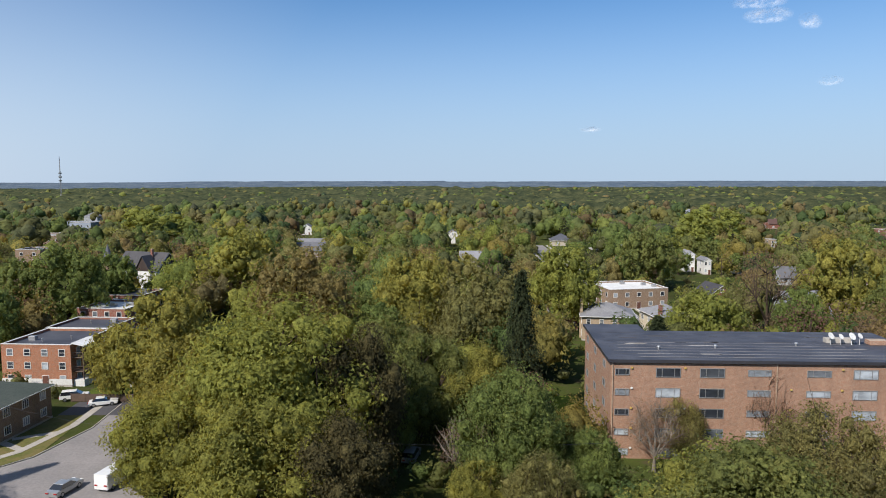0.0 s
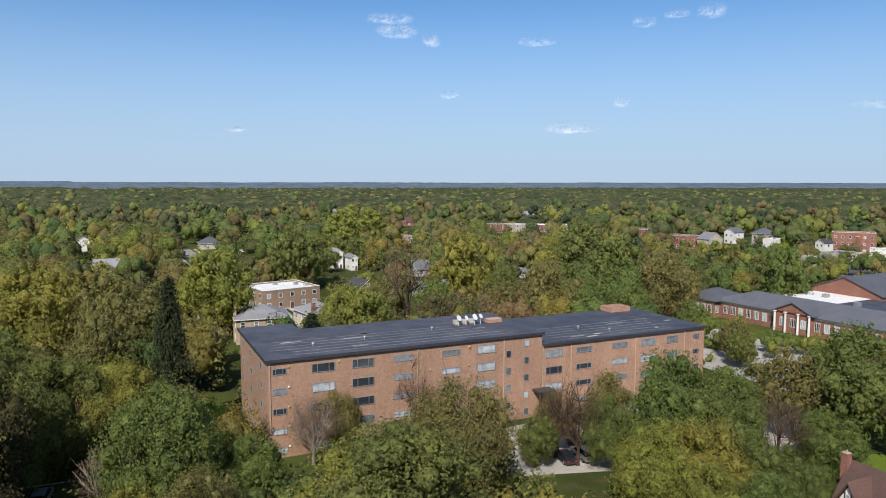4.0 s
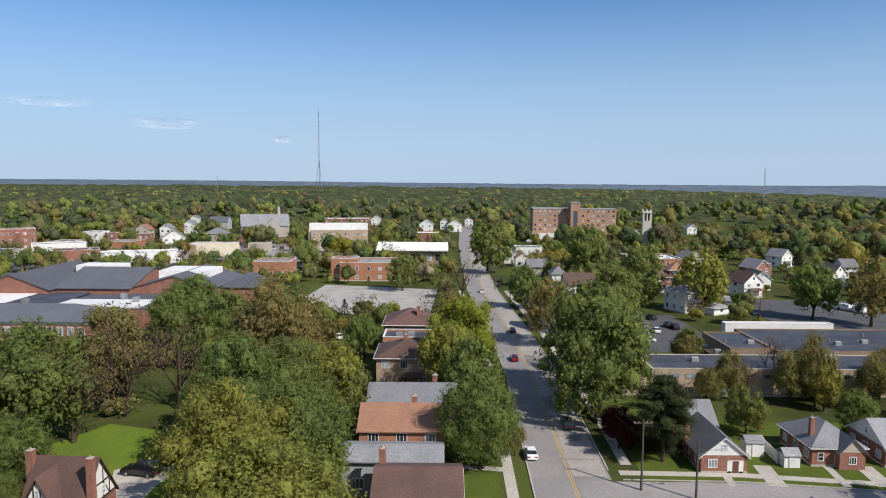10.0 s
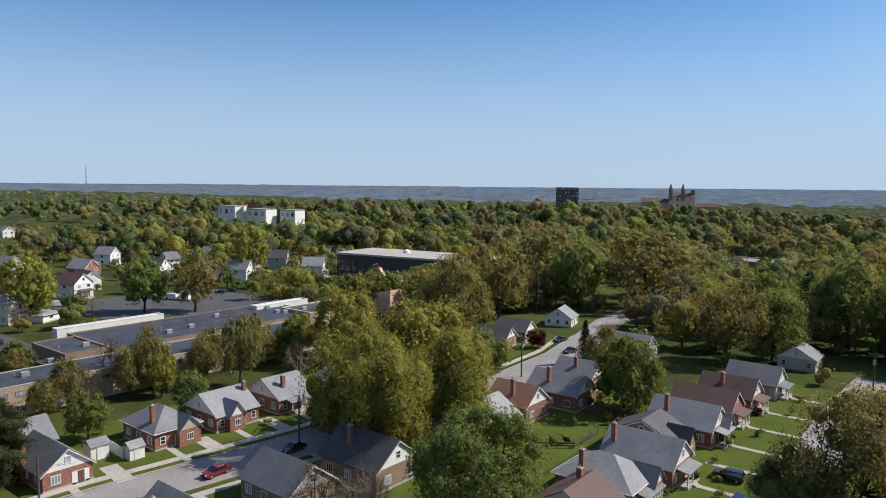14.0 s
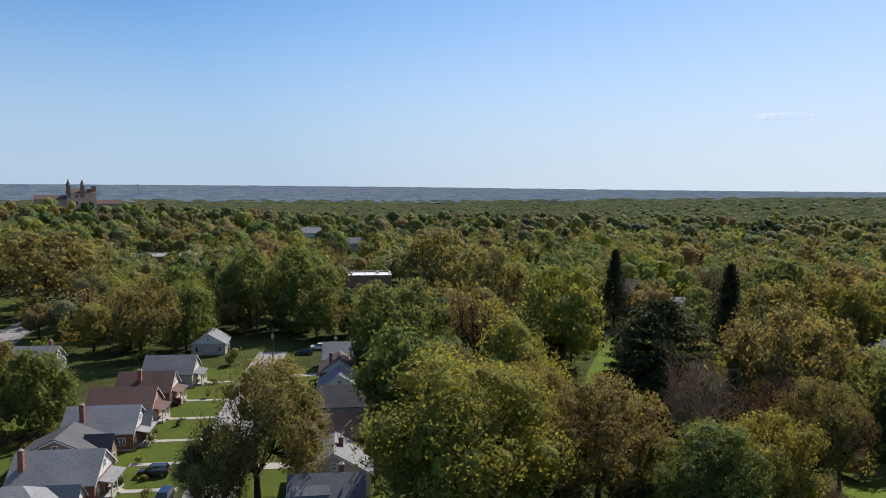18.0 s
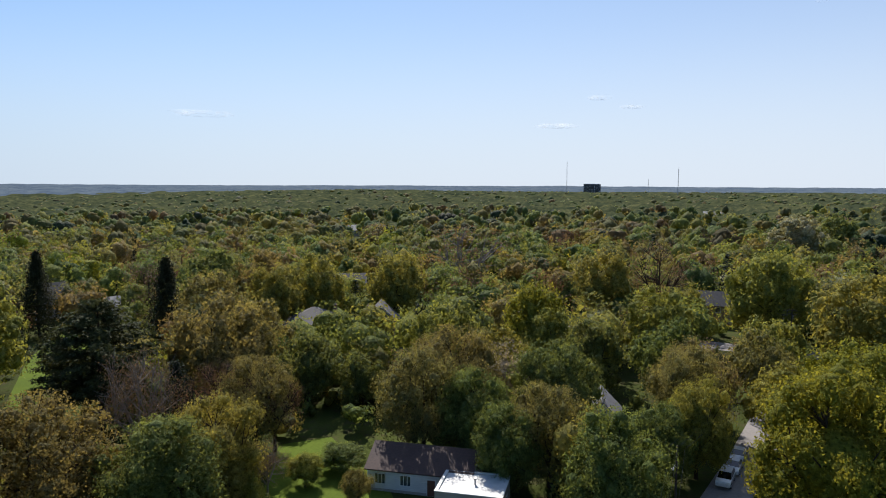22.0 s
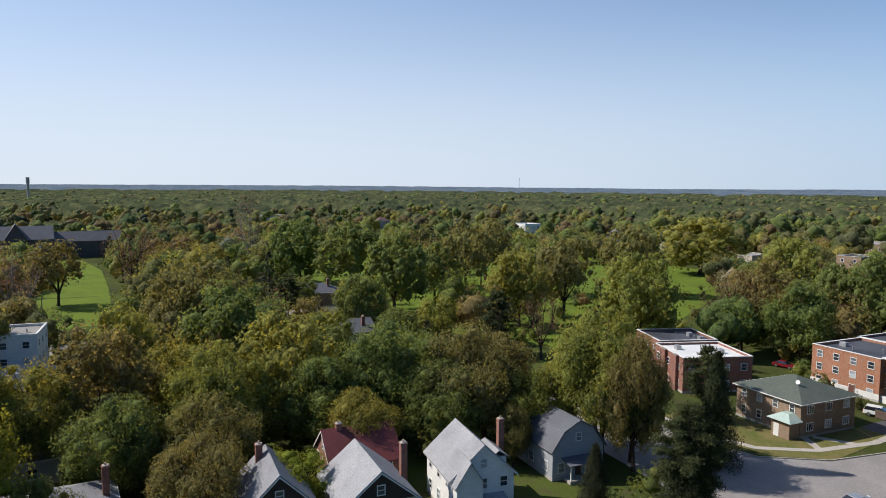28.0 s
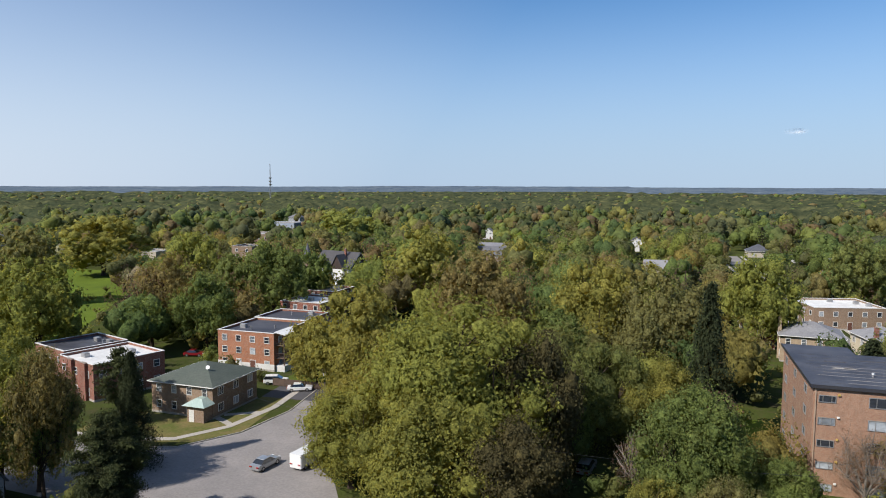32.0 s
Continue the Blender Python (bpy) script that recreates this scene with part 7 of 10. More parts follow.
house(400, 154, -69, 12, 9, 6.4, 10.4, "y", "white", cover="sh_grey", storeys=2, front=3, back=0, sides=2, label="white frame house with a grey gable roof and porch", porch=True, **TOWN)
block(360, 116, -72, 21, 9, 6.2, 1, "cream", "roof_gravel", cols=5, side_cols=2, back_cols=0, vents=2, label="cream stucco shop row", **TOWN)
block(406, 60, -82, 32, 14, 10.4, 3, "brick_yellow", "roof_gravel", cols=9, side_cols=3, back_cols=0, vents=3, label="three-storey tan brick apartments", **TOWN)
block(416, 62, -82, 34, 10, 13.4, 1, "white", "roof_white", cols=0, side_cols=0, back_cols=0, vents=2, doorway=False, label="pale flat-roofed building behind the tan apartments", **TOWN)


def white_hall():
    """Low brick hall with a shallow white sheet roof and a glazed front."""
    h = thing("hall", 338, 14.5, 0, -90, "low brick hall with a shallow white sheet roof", "building", "buildings of the town")
    bm = bmesh.new()
    box(bm, -14, 14, -8, 8, -0.3, 6.4)
    part("wall", bm, "brick_brown", h)
    bm = bmesh.new()
    prism(bm, [(-10, 6.4), (-10, 6.9), (3, 9.6), (10, 8.2), (10, 7.6), (3, 9.0)], -17, 17, "x")
    part("roof", bm, "roof_white", h, "white sheet-metal roof")
    for k in range(7):
        hang("window", far_window(2.6, 3.4), h, pose(-12 + 4 * k, -8.004, 1.6))
    register(338, 14.5, 28, 16, 8, -90)


white_hall()


# ---- landmarks ----
def heading(az, d):
    return -d * math.sin(radians(az)), d * math.cos(radians(az))


def lattice_mast(az, d, top, w0, w1, label, splay=0.0, dishes=0):
    """A three-legged lattice mast."""
    x, y = heading(az, d)
    m = thing("radio_mast", x, y, land(d, az), 0, label, "mast")
    z0 = 0.0
    legs = [(math.cos(k * math.tau / 3), math.sin(k * math.tau / 3)) for k in range(3)]
    n = 14
    if splay:
        for cx, cy in legs:
            bm = bmesh.new()
            tube(bm, (cx * splay, cy * splay, 0), (cx * w0, cy * w0, top * 0.36), w0 * 0.35, w0 * 0.28, 5)
            part("leg", bm, "steel", m)
        z0 = top * 0.3
    for i in range(n):
        f0, f1 = i / n, (i + 1) / n
        r0, r1 = w0 + (w1 - w0) * f0, w0 + (w1 - w0) * f1
        a, b = z0 + (top - z0) * f0, z0 + (top - z0) * f1
        bm = bmesh.new()
        for k in range(3):
            (cx, cy), (ex, ey) = legs[k], legs[(k + 1) % 3]
            tube(bm, (cx * r0, cy * r0, a), (cx * r1, cy * r1, b), w0 * 0.16, w0 * 0.16, 4)
            tube(bm, (cx * r0, cy * r0, a), (ex * r1, ey * r1, b), w0 * 0.1, w0 * 0.1, 3)
        part("mast_section", bm, "steel" if i % 2 else "alu", m)
    for k in range(dishes):
        bm = bmesh.new()
        z = top * (0.5 + 0.08 * k)
        bmesh.ops.create_cone(bm, segments=10, radius1=w0 * 1.5, radius2=w0 * 1.8, depth=w0 * 1.6, cap_ends=True, matrix=Matrix.Translation((0, 0, z)))
        part("antenna_ring", bm, "steel", m)
    bm = bmesh.new()
    tube(bm, (0, 0, top), (0, 0, top * 1.06), w1 * 0.3, w1 * 0.1, 5)
    part("antenna", bm, "steel", m)
    return m


lattice_mast(-80.0, 2600, 288, 2.6, 1.2, "tall guyed lattice radio mast rising over the woods", splay=13)
lattice_mast(28.5, 1400, 80, 1.5, 0.5, "lattice communications mast with antenna rings", dishes=3)
lattice_mast(-114.5, 700, 44, 0.7, 0.5, "slim green-grey lattice mast among trees")
lattice_mast(118.5, 2300, 110, 1.2, 0.6, "thin far lattice mast on the horizon")
lattice_mast(110.0, 2000, 84, 1.4, 0.6, "thin far lattice mast on the horizon")
lattice_mast(112.2, 2400, 58, 1.2, 0.6, "thin far lattice mast on the horizon")
lattice_mast(54.8, 1900, 60, 1.2, 0.6, "thin far lattice mast above the trees")
lattice_mast(-72.2, 1300, 44, 0.9, 0.6, "slim lattice mast among far trees")


def slab(az, d, w, depth, z0, z1, wall, label, name, floors, cols, rot=None, cover="roof_gravel"):
    x, y = heading(az, d)
    b = thing(name, x, y, 0, az if rot is None else rot, label, "building")
    bm = bmesh.new()
    box(bm, -w / 2, w / 2, -depth / 2, depth / 2, z0, z1)
    part("wall", bm, wall, b)
    bm = bmesh.new()
    box(bm, -w / 2 - 0.2, w / 2 + 0.2, -depth / 2 - 0.2, depth / 2 + 0.2, z1, z1 + 0.5)
    part("roof", bm, cover, b)
    for f in range(floors):
        for k in range(cols):
            hang("window", far_window(w / cols * 0.5, (z1 - z0) / floors * 0.46, "pipe" if wall == "brick_tan" else "trim"), b, pose((k + 0.5) / cols * w - w / 2, -depth / 2 - 0.004, z0 + (f + 0.35) * (z1 - z0) / floors))
    register(x, y, w, depth, z1, az)
    return b


s = slab(-98.9, 480, 29, 16, 0, 21.4, "brick_tan", "seven-storey pinkish brick slab building", "apartment_tower", 7, 9, -90)
s = slab(-102.1, 482, 27, 14, 0, 21.4, "brick_tan", "seven-storey pinkish brick slab building wing", "apartment_tower", 7, 8, -90)
s = slab(-100.55, 474, 6.2, 12, 0, 25.6, "brick_tan", "blind brick stair tower of the slab building", "stair_tower", 1, 1, -90)
slab(-151.4, 1300, 40, 30, -60, 37.5, "dark_panel", "dark high-rise block above the woods", "tower_block", 16, 8)
slab(116.5, 2600, 60, 24, 10, 45, "dark_panel", "dark far office block on the horizon", "office_block", 6, 7)
for k, (a, w, h) in enumerate(((-138.5, 30, 20), (-140.2, 22, 24), (-141.4, 26, 19), (-143.6, 40, 22), (-145.2, 24, 27), (-146.6, 30, 22), (-153.6, 24, 24), (-154.6, 34, 22), (-156.4, 40, 25), (-159.6, 22, 27), (-161.3, 16, 33))):
    slab(a, 3300 + 90 * (k % 3), w, 24, -30, h, "white", "pale far city building on the hazy horizon", "city_building", 0, 1)
slab(-163.9, 3300, 8, 8, -20, 38, "white", "slim far tower on the hazy horizon", "city_tower", 0, 1)

for a, w, top in ((-124.7, 14, 23.0), (-126.9, 16, 20.6), (-129.3, 12, 20.0)):
    slab(a, 520, w, 14, 0, top, "trim", "white institutional block above the trees", "institution", 3, 3, -160)
slab(-126.3, 514, 8, 8, 22, 25.5, "brick_red", "red-tiled top floor of the white institution", "roof_pavilion", 0, 1, cover="sh_red")



def church_tower():
    x, y = heading(-106.2, 430)
    t = thing("church_tower", x, y, 0, -100, "pale stone church tower with pinnacles and belfry openings", "tower")
    bm = bmesh.new()
    box(bm, -2.5, 2.5, -2.5, 2.5, 0, 17)
    for a in (-1, 1):
        for b in (-1, 1):
            box(bm, min(a * 2.5, a * 1.5), max(a * 2.5, a * 1.5), min(b * 2.5, b * 1.5), max(b * 2.5, b * 1.5), 17, 21.5)
    box(bm, -0.4, 0.4, -2.5, -1.9, 17, 21.5)
    box(bm, -2.7, 2.7, -2.7, 2.7, 21.5, 22.4)
    part("wall", bm, "stone_pale", t)
    bm = bmesh.new()
    box(bm, -1.4, 1.4, -1.4, 1.4, 17, 21.5)
    part("belfry", bm, "dark_panel", t)
    for a in (-2.3, 0, 2.3):
        for b in (-2.3, 2.3):
            bm = bmesh.new()
            tube(bm, (a, b, 22.4), (a, b, 24.0), 0.42, 0.05, 4)
            part("pinnacle", bm, "stone_pale", t)
    bm = bmesh.new()
    prism(bm, [(-9, 0), (-3, 0), (-3, 8), (-6, 12), (-9, 8)], -3, 6, "y")
    part("church_gable", bm, "stone_pale", t)
    for z in (4, 9, 18, 20, 22):
        seen_from(x, y, z)


church_tower()


def stone_church():
    x, y = heading(-75.7, 470)
    c = thing("church", x, y, 0, -70, "grey stone church with a pale roof and a small spire", "church")
    bm = bmesh.new()
    box(bm, -15, 15, -6, 6, 0, 9)
    part("wall", bm, "stone", c)
    bm = bmesh.new()
    gable_roof(bm, 30, 12, 10, 17, "x", 0.5, 0.3)
    part("roof", bm, "sh_light", c)
    bm = bmesh.new()
    prism(bm, [(-6, 10), (6, 10), (0, 17)], -15, 15, "x")
    prism(bm, [(-1, 0), (9, 0), (9, 9), (4, 15), (-1, 9)], -9, -5.9, "y")
    part("gable", bm, "stone", c)
    bm = bmesh.new()
    tube(bm, (9, 0, 15), (9, 0, 20), 1.2, 1.0, 6)
    tube(bm, (9, 0, 20), (9, 0, 23), 1.3, 0.05, 6)
    part("spire", bm, "stone", c)
    for u in (-11, -7, -3):
        window(c, "f", u, 2.5, 1.6, 4.5, 30, 12, "triple")
    register(x, y, 28, 10, 15, -70)


stone_church()


def hill_monastery():
    x, y = heading(-159.7, 900)
    z = 3.5
    c = thing("monastery", x, y, z, -159.7, "orange brick monastery with twin towers on a wooded hill", "church")
    for nm, x0, x1, y0, y1, h in (("wall", -8, 22, -8, 8, 25), ("wing", -40, -8, -7, 9, 18), ("wing", 22, 48, -6, 6, 13)):
        bm = bmesh.new()
        box(bm, x0, x1, y0, y1, -40, h)
        part(nm, bm, "pink_concrete" if nm == "wall" else "brick_yellow", c)
        bm = bmesh.new()
        prism(bm, [(y0 - 0.5, h), (y1 + 0.5, h), ((y0 + y1) / 2, h + 4.5)], x0 - 0.4, x1 + 0.4, "x")
        part("roof", bm, "sh_brown", c)
        for f in range(int(h / 8)):
            for k in range(int((x1 - x0) / 7)):
                hang("window", far_window(2.4, 3.4), c, pose(x0 + 3 + 7 * k, y0 - 0.004, 4 + f * 8))
    for tx in (-6, 8):
        bm = bmesh.new()
        box(bm, tx - 2.2, tx + 2.2, -8.3, -3.9, 20, 34)
        tube(bm, (tx, -6, 34), (tx, -6, 41), 2.4, 0.1, 8)
        part("tower", bm, "brick_brown", c, "brick tower with a pointed cap")
    bm = bmesh.new()
    box(bm, 17, 22, -4, 2, 25, 33)
    part("tower", bm, "brick_orange", c)
    seen_from(x, y, z + 8)
    register(x, y, 70, 10, z + 24, -158.9)


hill_monastery()


def dark_hall():
    """Long dark metal hall with a pale roof, and the salmon sculptural walls before it."""
    c = thing("sports_hall", 179, -208, 0, 188.7, "long dark-panelled hall with a pale grey flat roof", "building")
    bm = bmesh.new()
    box(bm, -30, 30, -12, 12, 0, 11.4)
    part("wall", bm, "dark_panel", c)
    bm = bmesh.new()
    box(bm, -30.6, 30.6, -12.6, 12.6, 11.4, 12.1)
    part("roof", bm, "concrete", c)
    bm = bmesh.new()
    bmesh.ops.create_uvsphere(bm, u_segments=14, v_segments=8, radius=1.5, matrix=Matrix.Translation((-6, 2, 12.1)))
    part("skylight", bm, "trim", c)
    register(179, -208, 54, 16, 12, 188.7)
    f = thing("sculptural_building", 152, -160, 0, -178, "salmon concrete building with a pointed wall", "building")
    bm = bmesh.new()
    prism(bm, [(-9.5, 0), (-5.0, 0), (-5.0, 7.0), (-8.6, 11.6), (-9.5, 9)], 8, 9.2, "y")
    part("pointed_wall", bm, "pink_concrete", f)
    bm = bmesh.new()
    prism(bm, [(-4, 0), (8.5, 0), (8.5, 7.2), (4, 6.2), (-4, 4.6)], -6, 6, "y")
    part("wall", bm, "pink_concrete", f)
    bm = bmesh.new()
    box(bm, -5, 3, 6.2, 12, 0, 8.4)
    part("terrace", bm, "pink_concrete", f)
    for k in range(3):
        bm = bmesh.new()
        box(bm, -4 + 2.4 * k, -2.4 + 2.4 * k, 7.5, 9.5, 8.4, 9.6, bevel=0.06)
        part("roof_unit", bm, "alu", f)
    register(152, -160, 14, 8, 7, -138)


dark_hall()


def abbey():
    """Dark stone gabled building above a park lawn."""
    c = thing("stone_hall", -421, -20, 0, 93, "dark stone hall with slate gable roofs and a square tower", "church")
    c.matrix_world = c.matrix_world @ Matrix.Diagonal((0.8, 1.0, 1.1, 1.0))
    for nm, x0, x1, y0, y1, h, r in (("wall", -24, 24, -8, 8, 9.5, 15.5), ("wing", 24, 66, -6, 6, 8.0, 12.5)):
        bm = bmesh.new()
        box(bm, x0, x1, y0, y1, 0, h)
        part(nm, bm, "stone_dark", c)
        bm = bmesh.new()
        prism(bm, [(y0 - 0.6, h), ((y0 + y1) / 2, r), (y1 + 0.6, h)], x0 - 0.4, x1 + 0.4, "x")
        part("roof", bm, "sh_slate", c)
    bm = bmesh.new()
    prism(bm, [(-3, 0), (9, 0), (9, 9.5), (3, 16.5), (-3, 9.5)], -9.2, 0, "y")
    part("front_gable", bm, "stone_dark", c)
    bm = bmesh.new()
    prism(bm, [(-3.6, 9.0), (3, 16.6), (9.6, 9.0), (9.6, 9.4), (3, 17.1), (-3.6, 9.4)], -9.8, 0.2, "y")
    part("front_roof", bm, "sh_slate", c)
    bm = bmesh.new()
    box(bm, -27, -22, 6, 11, 0, 20)
    tube(bm, (-24.5, 8.5, 20), (-24.5, 8.5, 25), 3.3, 0.1, 4)
    part("tower", bm, "stone_dark", c, "square dark stone tower with a pointed cap")
    fr, pn = window_mesh(1.6, 4.0, "hung")
    for k in range(7):
        o = hang("window", fr, c, pose(-20 + 6 * k, -8.004 if not 0 <= k - 3 <= 1 else -9.204, 3))
        hang("pane", pn, o)
    register(-421, -20, 38, 14, 12, 96)
    register(-424, 15, 30, 10, 10, 96)


abbey()


def far_turret(az, d, w, z1):
    x, y = heading(az, d)
    t = thing("water_tower", x, y, 0, az, "slim far water tower on the horizon", "tower")
    bm = bmesh.new()
    tube(bm, (0, 0, 0), (0, 0, z1 * 0.75), w * 0.35, w * 0.35, 8)
    tube(bm, (0, 0, z1 * 0.75), (0, 0, z1), w * 0.5, w * 0.5, 8)
    part("tank", bm, "concrete", t)


far_turret(91.5, 1700, 7, 52)


def spire_roof():
    """Pointed slate tower of the old house among trees."""
    x, y = heading(25.67, 262)
    t = thing("corner_tower", x, y, 0, 0, "old brick corner tower with a pointed slate spire", "tower")
    bm = bmesh.new()
    tube(bm, (0, 0, 0), (0, 0, 11.5), 1.7, 1.7, 10)
    part("wall", bm, "brick_brown", t)
    bm = bmesh.new()
    tube(bm, (0, 0, 11.5), (0, 0, 17.8), 2.1, 0.05, 10)
    part("spire", bm, "sh_slate", t)
    for z in (12, 15, 17):
        seen_from(x, y, z)


spire_roof()


# ---- vehicles ----
CAR_PAINT = {
    "white": paint("white_car_paint", (0.75, 0.75, 0.74), 0.25, 0.0, 0.6), "red": paint("dark_red_car_paint", (0.22, 0.012, 0.02), 0.25, 0.2, 0.6),
    "dark": paint("charcoal_car_paint", (0.03, 0.032, 0.038), 0.25, 0.3, 0.6), "black": paint("black_car_paint", (0.01, 0.01, 0.014), 0.2, 0.2, 0.8),
    "blue": paint("dark_blue_car_paint", (0.015, 0.03, 0.085), 0.25, 0.3, 0.6), "silver": paint("silver_car_paint", (0.42, 0.43, 0.44), 0.3, 0.6, 0.5),
}
SHAPES = {   # side profiles: lower body and cabin, length along x from the tail, and the body's width
    "sedan": ([(0, 0.3), (4.6, 0.3), (4.65, 0.62), (4.5, 0.82), (3.3, 0.95), (0.6, 0.98), (0.05, 0.9), (-0.02, 0.6)],
              [(0.55, 0.94), (1.25, 1.42), (2.55, 1.45), (3.45, 0.93)], 1.8, (0.85, 3.75)),
    "suv": ([(0, 0.38), (4.7, 0.38), (4.75, 0.75), (4.6, 1.0), (3.6, 1.1), (0.05, 1.12), (-0.02, 0.7)],
            [(0.08, 1.08), (0.4, 1.68), (2.7, 1.72), (3.7, 1.06)], 1.88, (0.9, 3.8)),
    "van_mini": ([(0, 0.32), (5.05, 0.32), (5.1, 0.68), (4.9, 0.95), (4.2, 1.08), (0.05, 1.1), (-0.02, 0.65)],
                 [(0.06, 1.06), (0.35, 1.7), (3.0, 1.74), (4.25, 1.04)], 1.95, (0.95, 4.1)),
    "truck": ([(0, 0.4), (5.6, 0.4), (5.65, 0.9), (5.4, 1.25), (4.7, 1.4), (4.55, 2.3), (0.0, 2.35), (-0.02, 0.8)],
              [(4.3, 1.38), (4.35, 2.1), (4.62, 2.1), (5.0, 1.34)], 2.0, (1.0, 4.7)),
}
CARS = {}


def car_model(shape, colour):
    if (shape, colour) in CARS:
        return CARS[shape, colour]
    lower, cabin, w, axles = SHAPES[shape]
    L = max(p[0] for p in lower)
    sh = [(x - L / 2, z) for x, z in lower]
    bm = bmesh.new()
    prism(bm, sh, -w / 2, w / 2, "y")
    bmesh.ops.bevel(bm, geom=[e for e in bm.edges if abs(e.verts[0].co.y - e.verts[1].co.y) < 0.01], offset=0.07, segments=2, affect="EDGES")
    body = finish(bm, "body", CAR_PAINT[colour])
    bm = bmesh.new()
    cab = [(x - L / 2, z) for x, z in cabin]
    lo = w / 2 - 0.06
    hi = w / 2 - 0.22
    vs = [[bm.verts.new((x, s * (lo if z < 1.2 and shape != "truck" or z < 1.5 and shape == "truck" else hi), z)) for x, z in cab] for s in (-1, 1)]
    bm.faces.new(vs[0])
    bm.faces.new(vs[1][::-1])
    for i in range(4):
        bm.faces.new((vs[0][i], vs[1][i], vs[1][(i + 1) % 4], vs[0][(i + 1) % 4]))
    bmesh.ops.recalc_face_normals(bm, faces=bm.faces)
    glass = finish(bm, "cabin_glass", "carglass")
    bm = bmesh.new()
    tops = [p for p in cab if p[1] > max(q[1] for q in cab) - 0.1]
    x0, x1 = min(p[0] for p in tops), max(p[0] for p in tops)
    zt = max(p[1] for p in cab)
    box(bm, x0 - 0.04, x1 + 0.04, -hi - 0.02, hi + 0.02, zt - 0.05, zt + 0.03, bevel=0.025)
    roof = finish(bm, "car_roof", CAR_PAINT[colour])
    bm = bmesh.new()
    bmesh.ops.create_cone(bm, segments=14, radius1=0.34, radius2=0.34, depth=0.22, cap_ends=True, matrix=pose(0, 0, 0, 90))
    tyre = finish(bm, "wheel", "rubber")
    bm = bmesh.new()
    bmesh.ops.create_cone(bm, segments=10, radius1=0.21, radius2=0.21, depth=0.235, cap_ends=True, matrix=pose(0, 0, 0, 90))
    rim = finish(bm, "rim", "rim")
    lamps = []
    for nm, x, mat in (("headlight", L / 2 + 0.0, "lamp_clear"), ("tail_light", -L / 2 - 0.0, "lamp_red")):
        bm = bmesh.new()
        box(bm, x - 0.1, x + 0.035, -0.2, 0.2, -0.08, 0.08, bevel=0.02)
        lamps.append((nm, finish(bm, nm, mat)))
    CARS[shape, colour] = body, glass, roof, tyre, rim, lamps, w, [a - L / 2 for a in axles]
    return CARS[shape, colour]


WORDS = {"sedan": "saloon car", "suv": "sport utility vehicle", "van_mini": "minivan", "truck": "box van"}


def car(shape, colour, x, y, rot):
    body, glass, roof, tyre, rim, lamps, w, axles = car_model(shape, colour)
    kind = "van" if shape == "truck" else "car"
    c = thing(kind, x, y, 0.04, rot, {"dark": "charcoal"}.get(colour, colour) + " " + WORDS[shape] + " parked on the tarmac", kind, "parked vehicles")
    hang("body", body, c)
    hang("cabin_glass", glass, c)
    hang("car_roof", roof, c)
    for ax in axles:
        for s in (-1, 1):
            t = hang("wheel", tyre, c, Matrix.Translation((ax, s * (w / 2 - 0.09), 0.34)))
            hang("rim", rim, t)
    for nm, me in lamps:
        for s in (-1, 1):
            hang(nm, me, c, Matrix.Translation((0, s * (w / 2 - 0.32), 0.75 if shape != "truck" else 0.95)))
    if x > 0 and y < 30:
        c.matrix_world = c.matrix_world @ Matrix.Scale(0.86, 4)
    PATCHES.append((x - 3, y - 3, x + 3, y + 3))
    seen_from(x, y, 1.2)
    return c


car("sedan", "white", 97.0, -12.8, 0)
car("sedan", "red", 151.4, -15.9, 0)
car("sedan", "dark", 180.1, -18.3, 0)
car("suv", "dark", 109.1, -20.1, 0)
car("sedan", "white", 246.0, -13.9, 0)
car("sedan", "dark", 261.8, -20.9, 0)
car("suv", "dark", 273.5, -22.6, 0)
car("sedan", "silver", 288.9, -15.0, 0)
car("van_mini", "black", 89.7, 39.8, 78)
car("sedan", "red", 80.3, -52.3, 94)
car("sedan", "dark", 79.1, -64.5, 95)
car("suv", "blue", 78.4, -73.0, 96)
car("sedan", "silver", 82.3, -80.0, 96)
car("suv", "dark", 80.3, -84.7, 96)
car("suv", "dark", 80.4, -88.0, 96)
car("sedan", "silver", 112.6, -25.9, 5)
car("sedan", "dark", 77.8, -145.9, 80)
car("sedan", "dark", 85.6, -155.2, 75)
car("suv", "dark", 188.4, -61.6, 0)
car("suv", "dark", 185.9, -62.5, 0)
car("sedan", "white", 181.7, -56.2, 0)
car("sedan", "silver", 190.6, -55.7, 0)
car("sedan", "white", 170.2, -50.6, 90)
car("truck", "white", 216.2, -125.2, 20)
car("truck", "white", 211.8, -127.2, 20)
car("sedan", "dark", 216.5, -144.2, 20)
car("sedan", "dark", 216.6, -149.1, 20)
car("truck", "white", 229.3, -94.4, 60)
car("suv", "dark", 26.6, -95.4, 0)
car("suv", "blue", 23.1, -86.6, 86)
car("suv", "white", 8.0, -167.3, 0)
car("sedan", "dark", 15.8, -152.2, 80)
car("sedan", "dark", 11.2, -162.5, 0)
car("sedan", "red", 13.8, -97.6, 88)
car("suv", "white", -93.2, -26.2, 8)
car("sedan", "white", -98.3, -26.6, 8)
car("sedan", "white", -103.0, -27.3, 8)
car("truck", "white", -42.4, 87.4, 78)
car("sedan", "white", -59.4, 119.3, 22)
car("suv", "white", -66.0, 122.4, 20)
car("sedan", "silver", -47.7, 85.0, 78)
car("sedan", "red", -94.8, 137.9, 10)
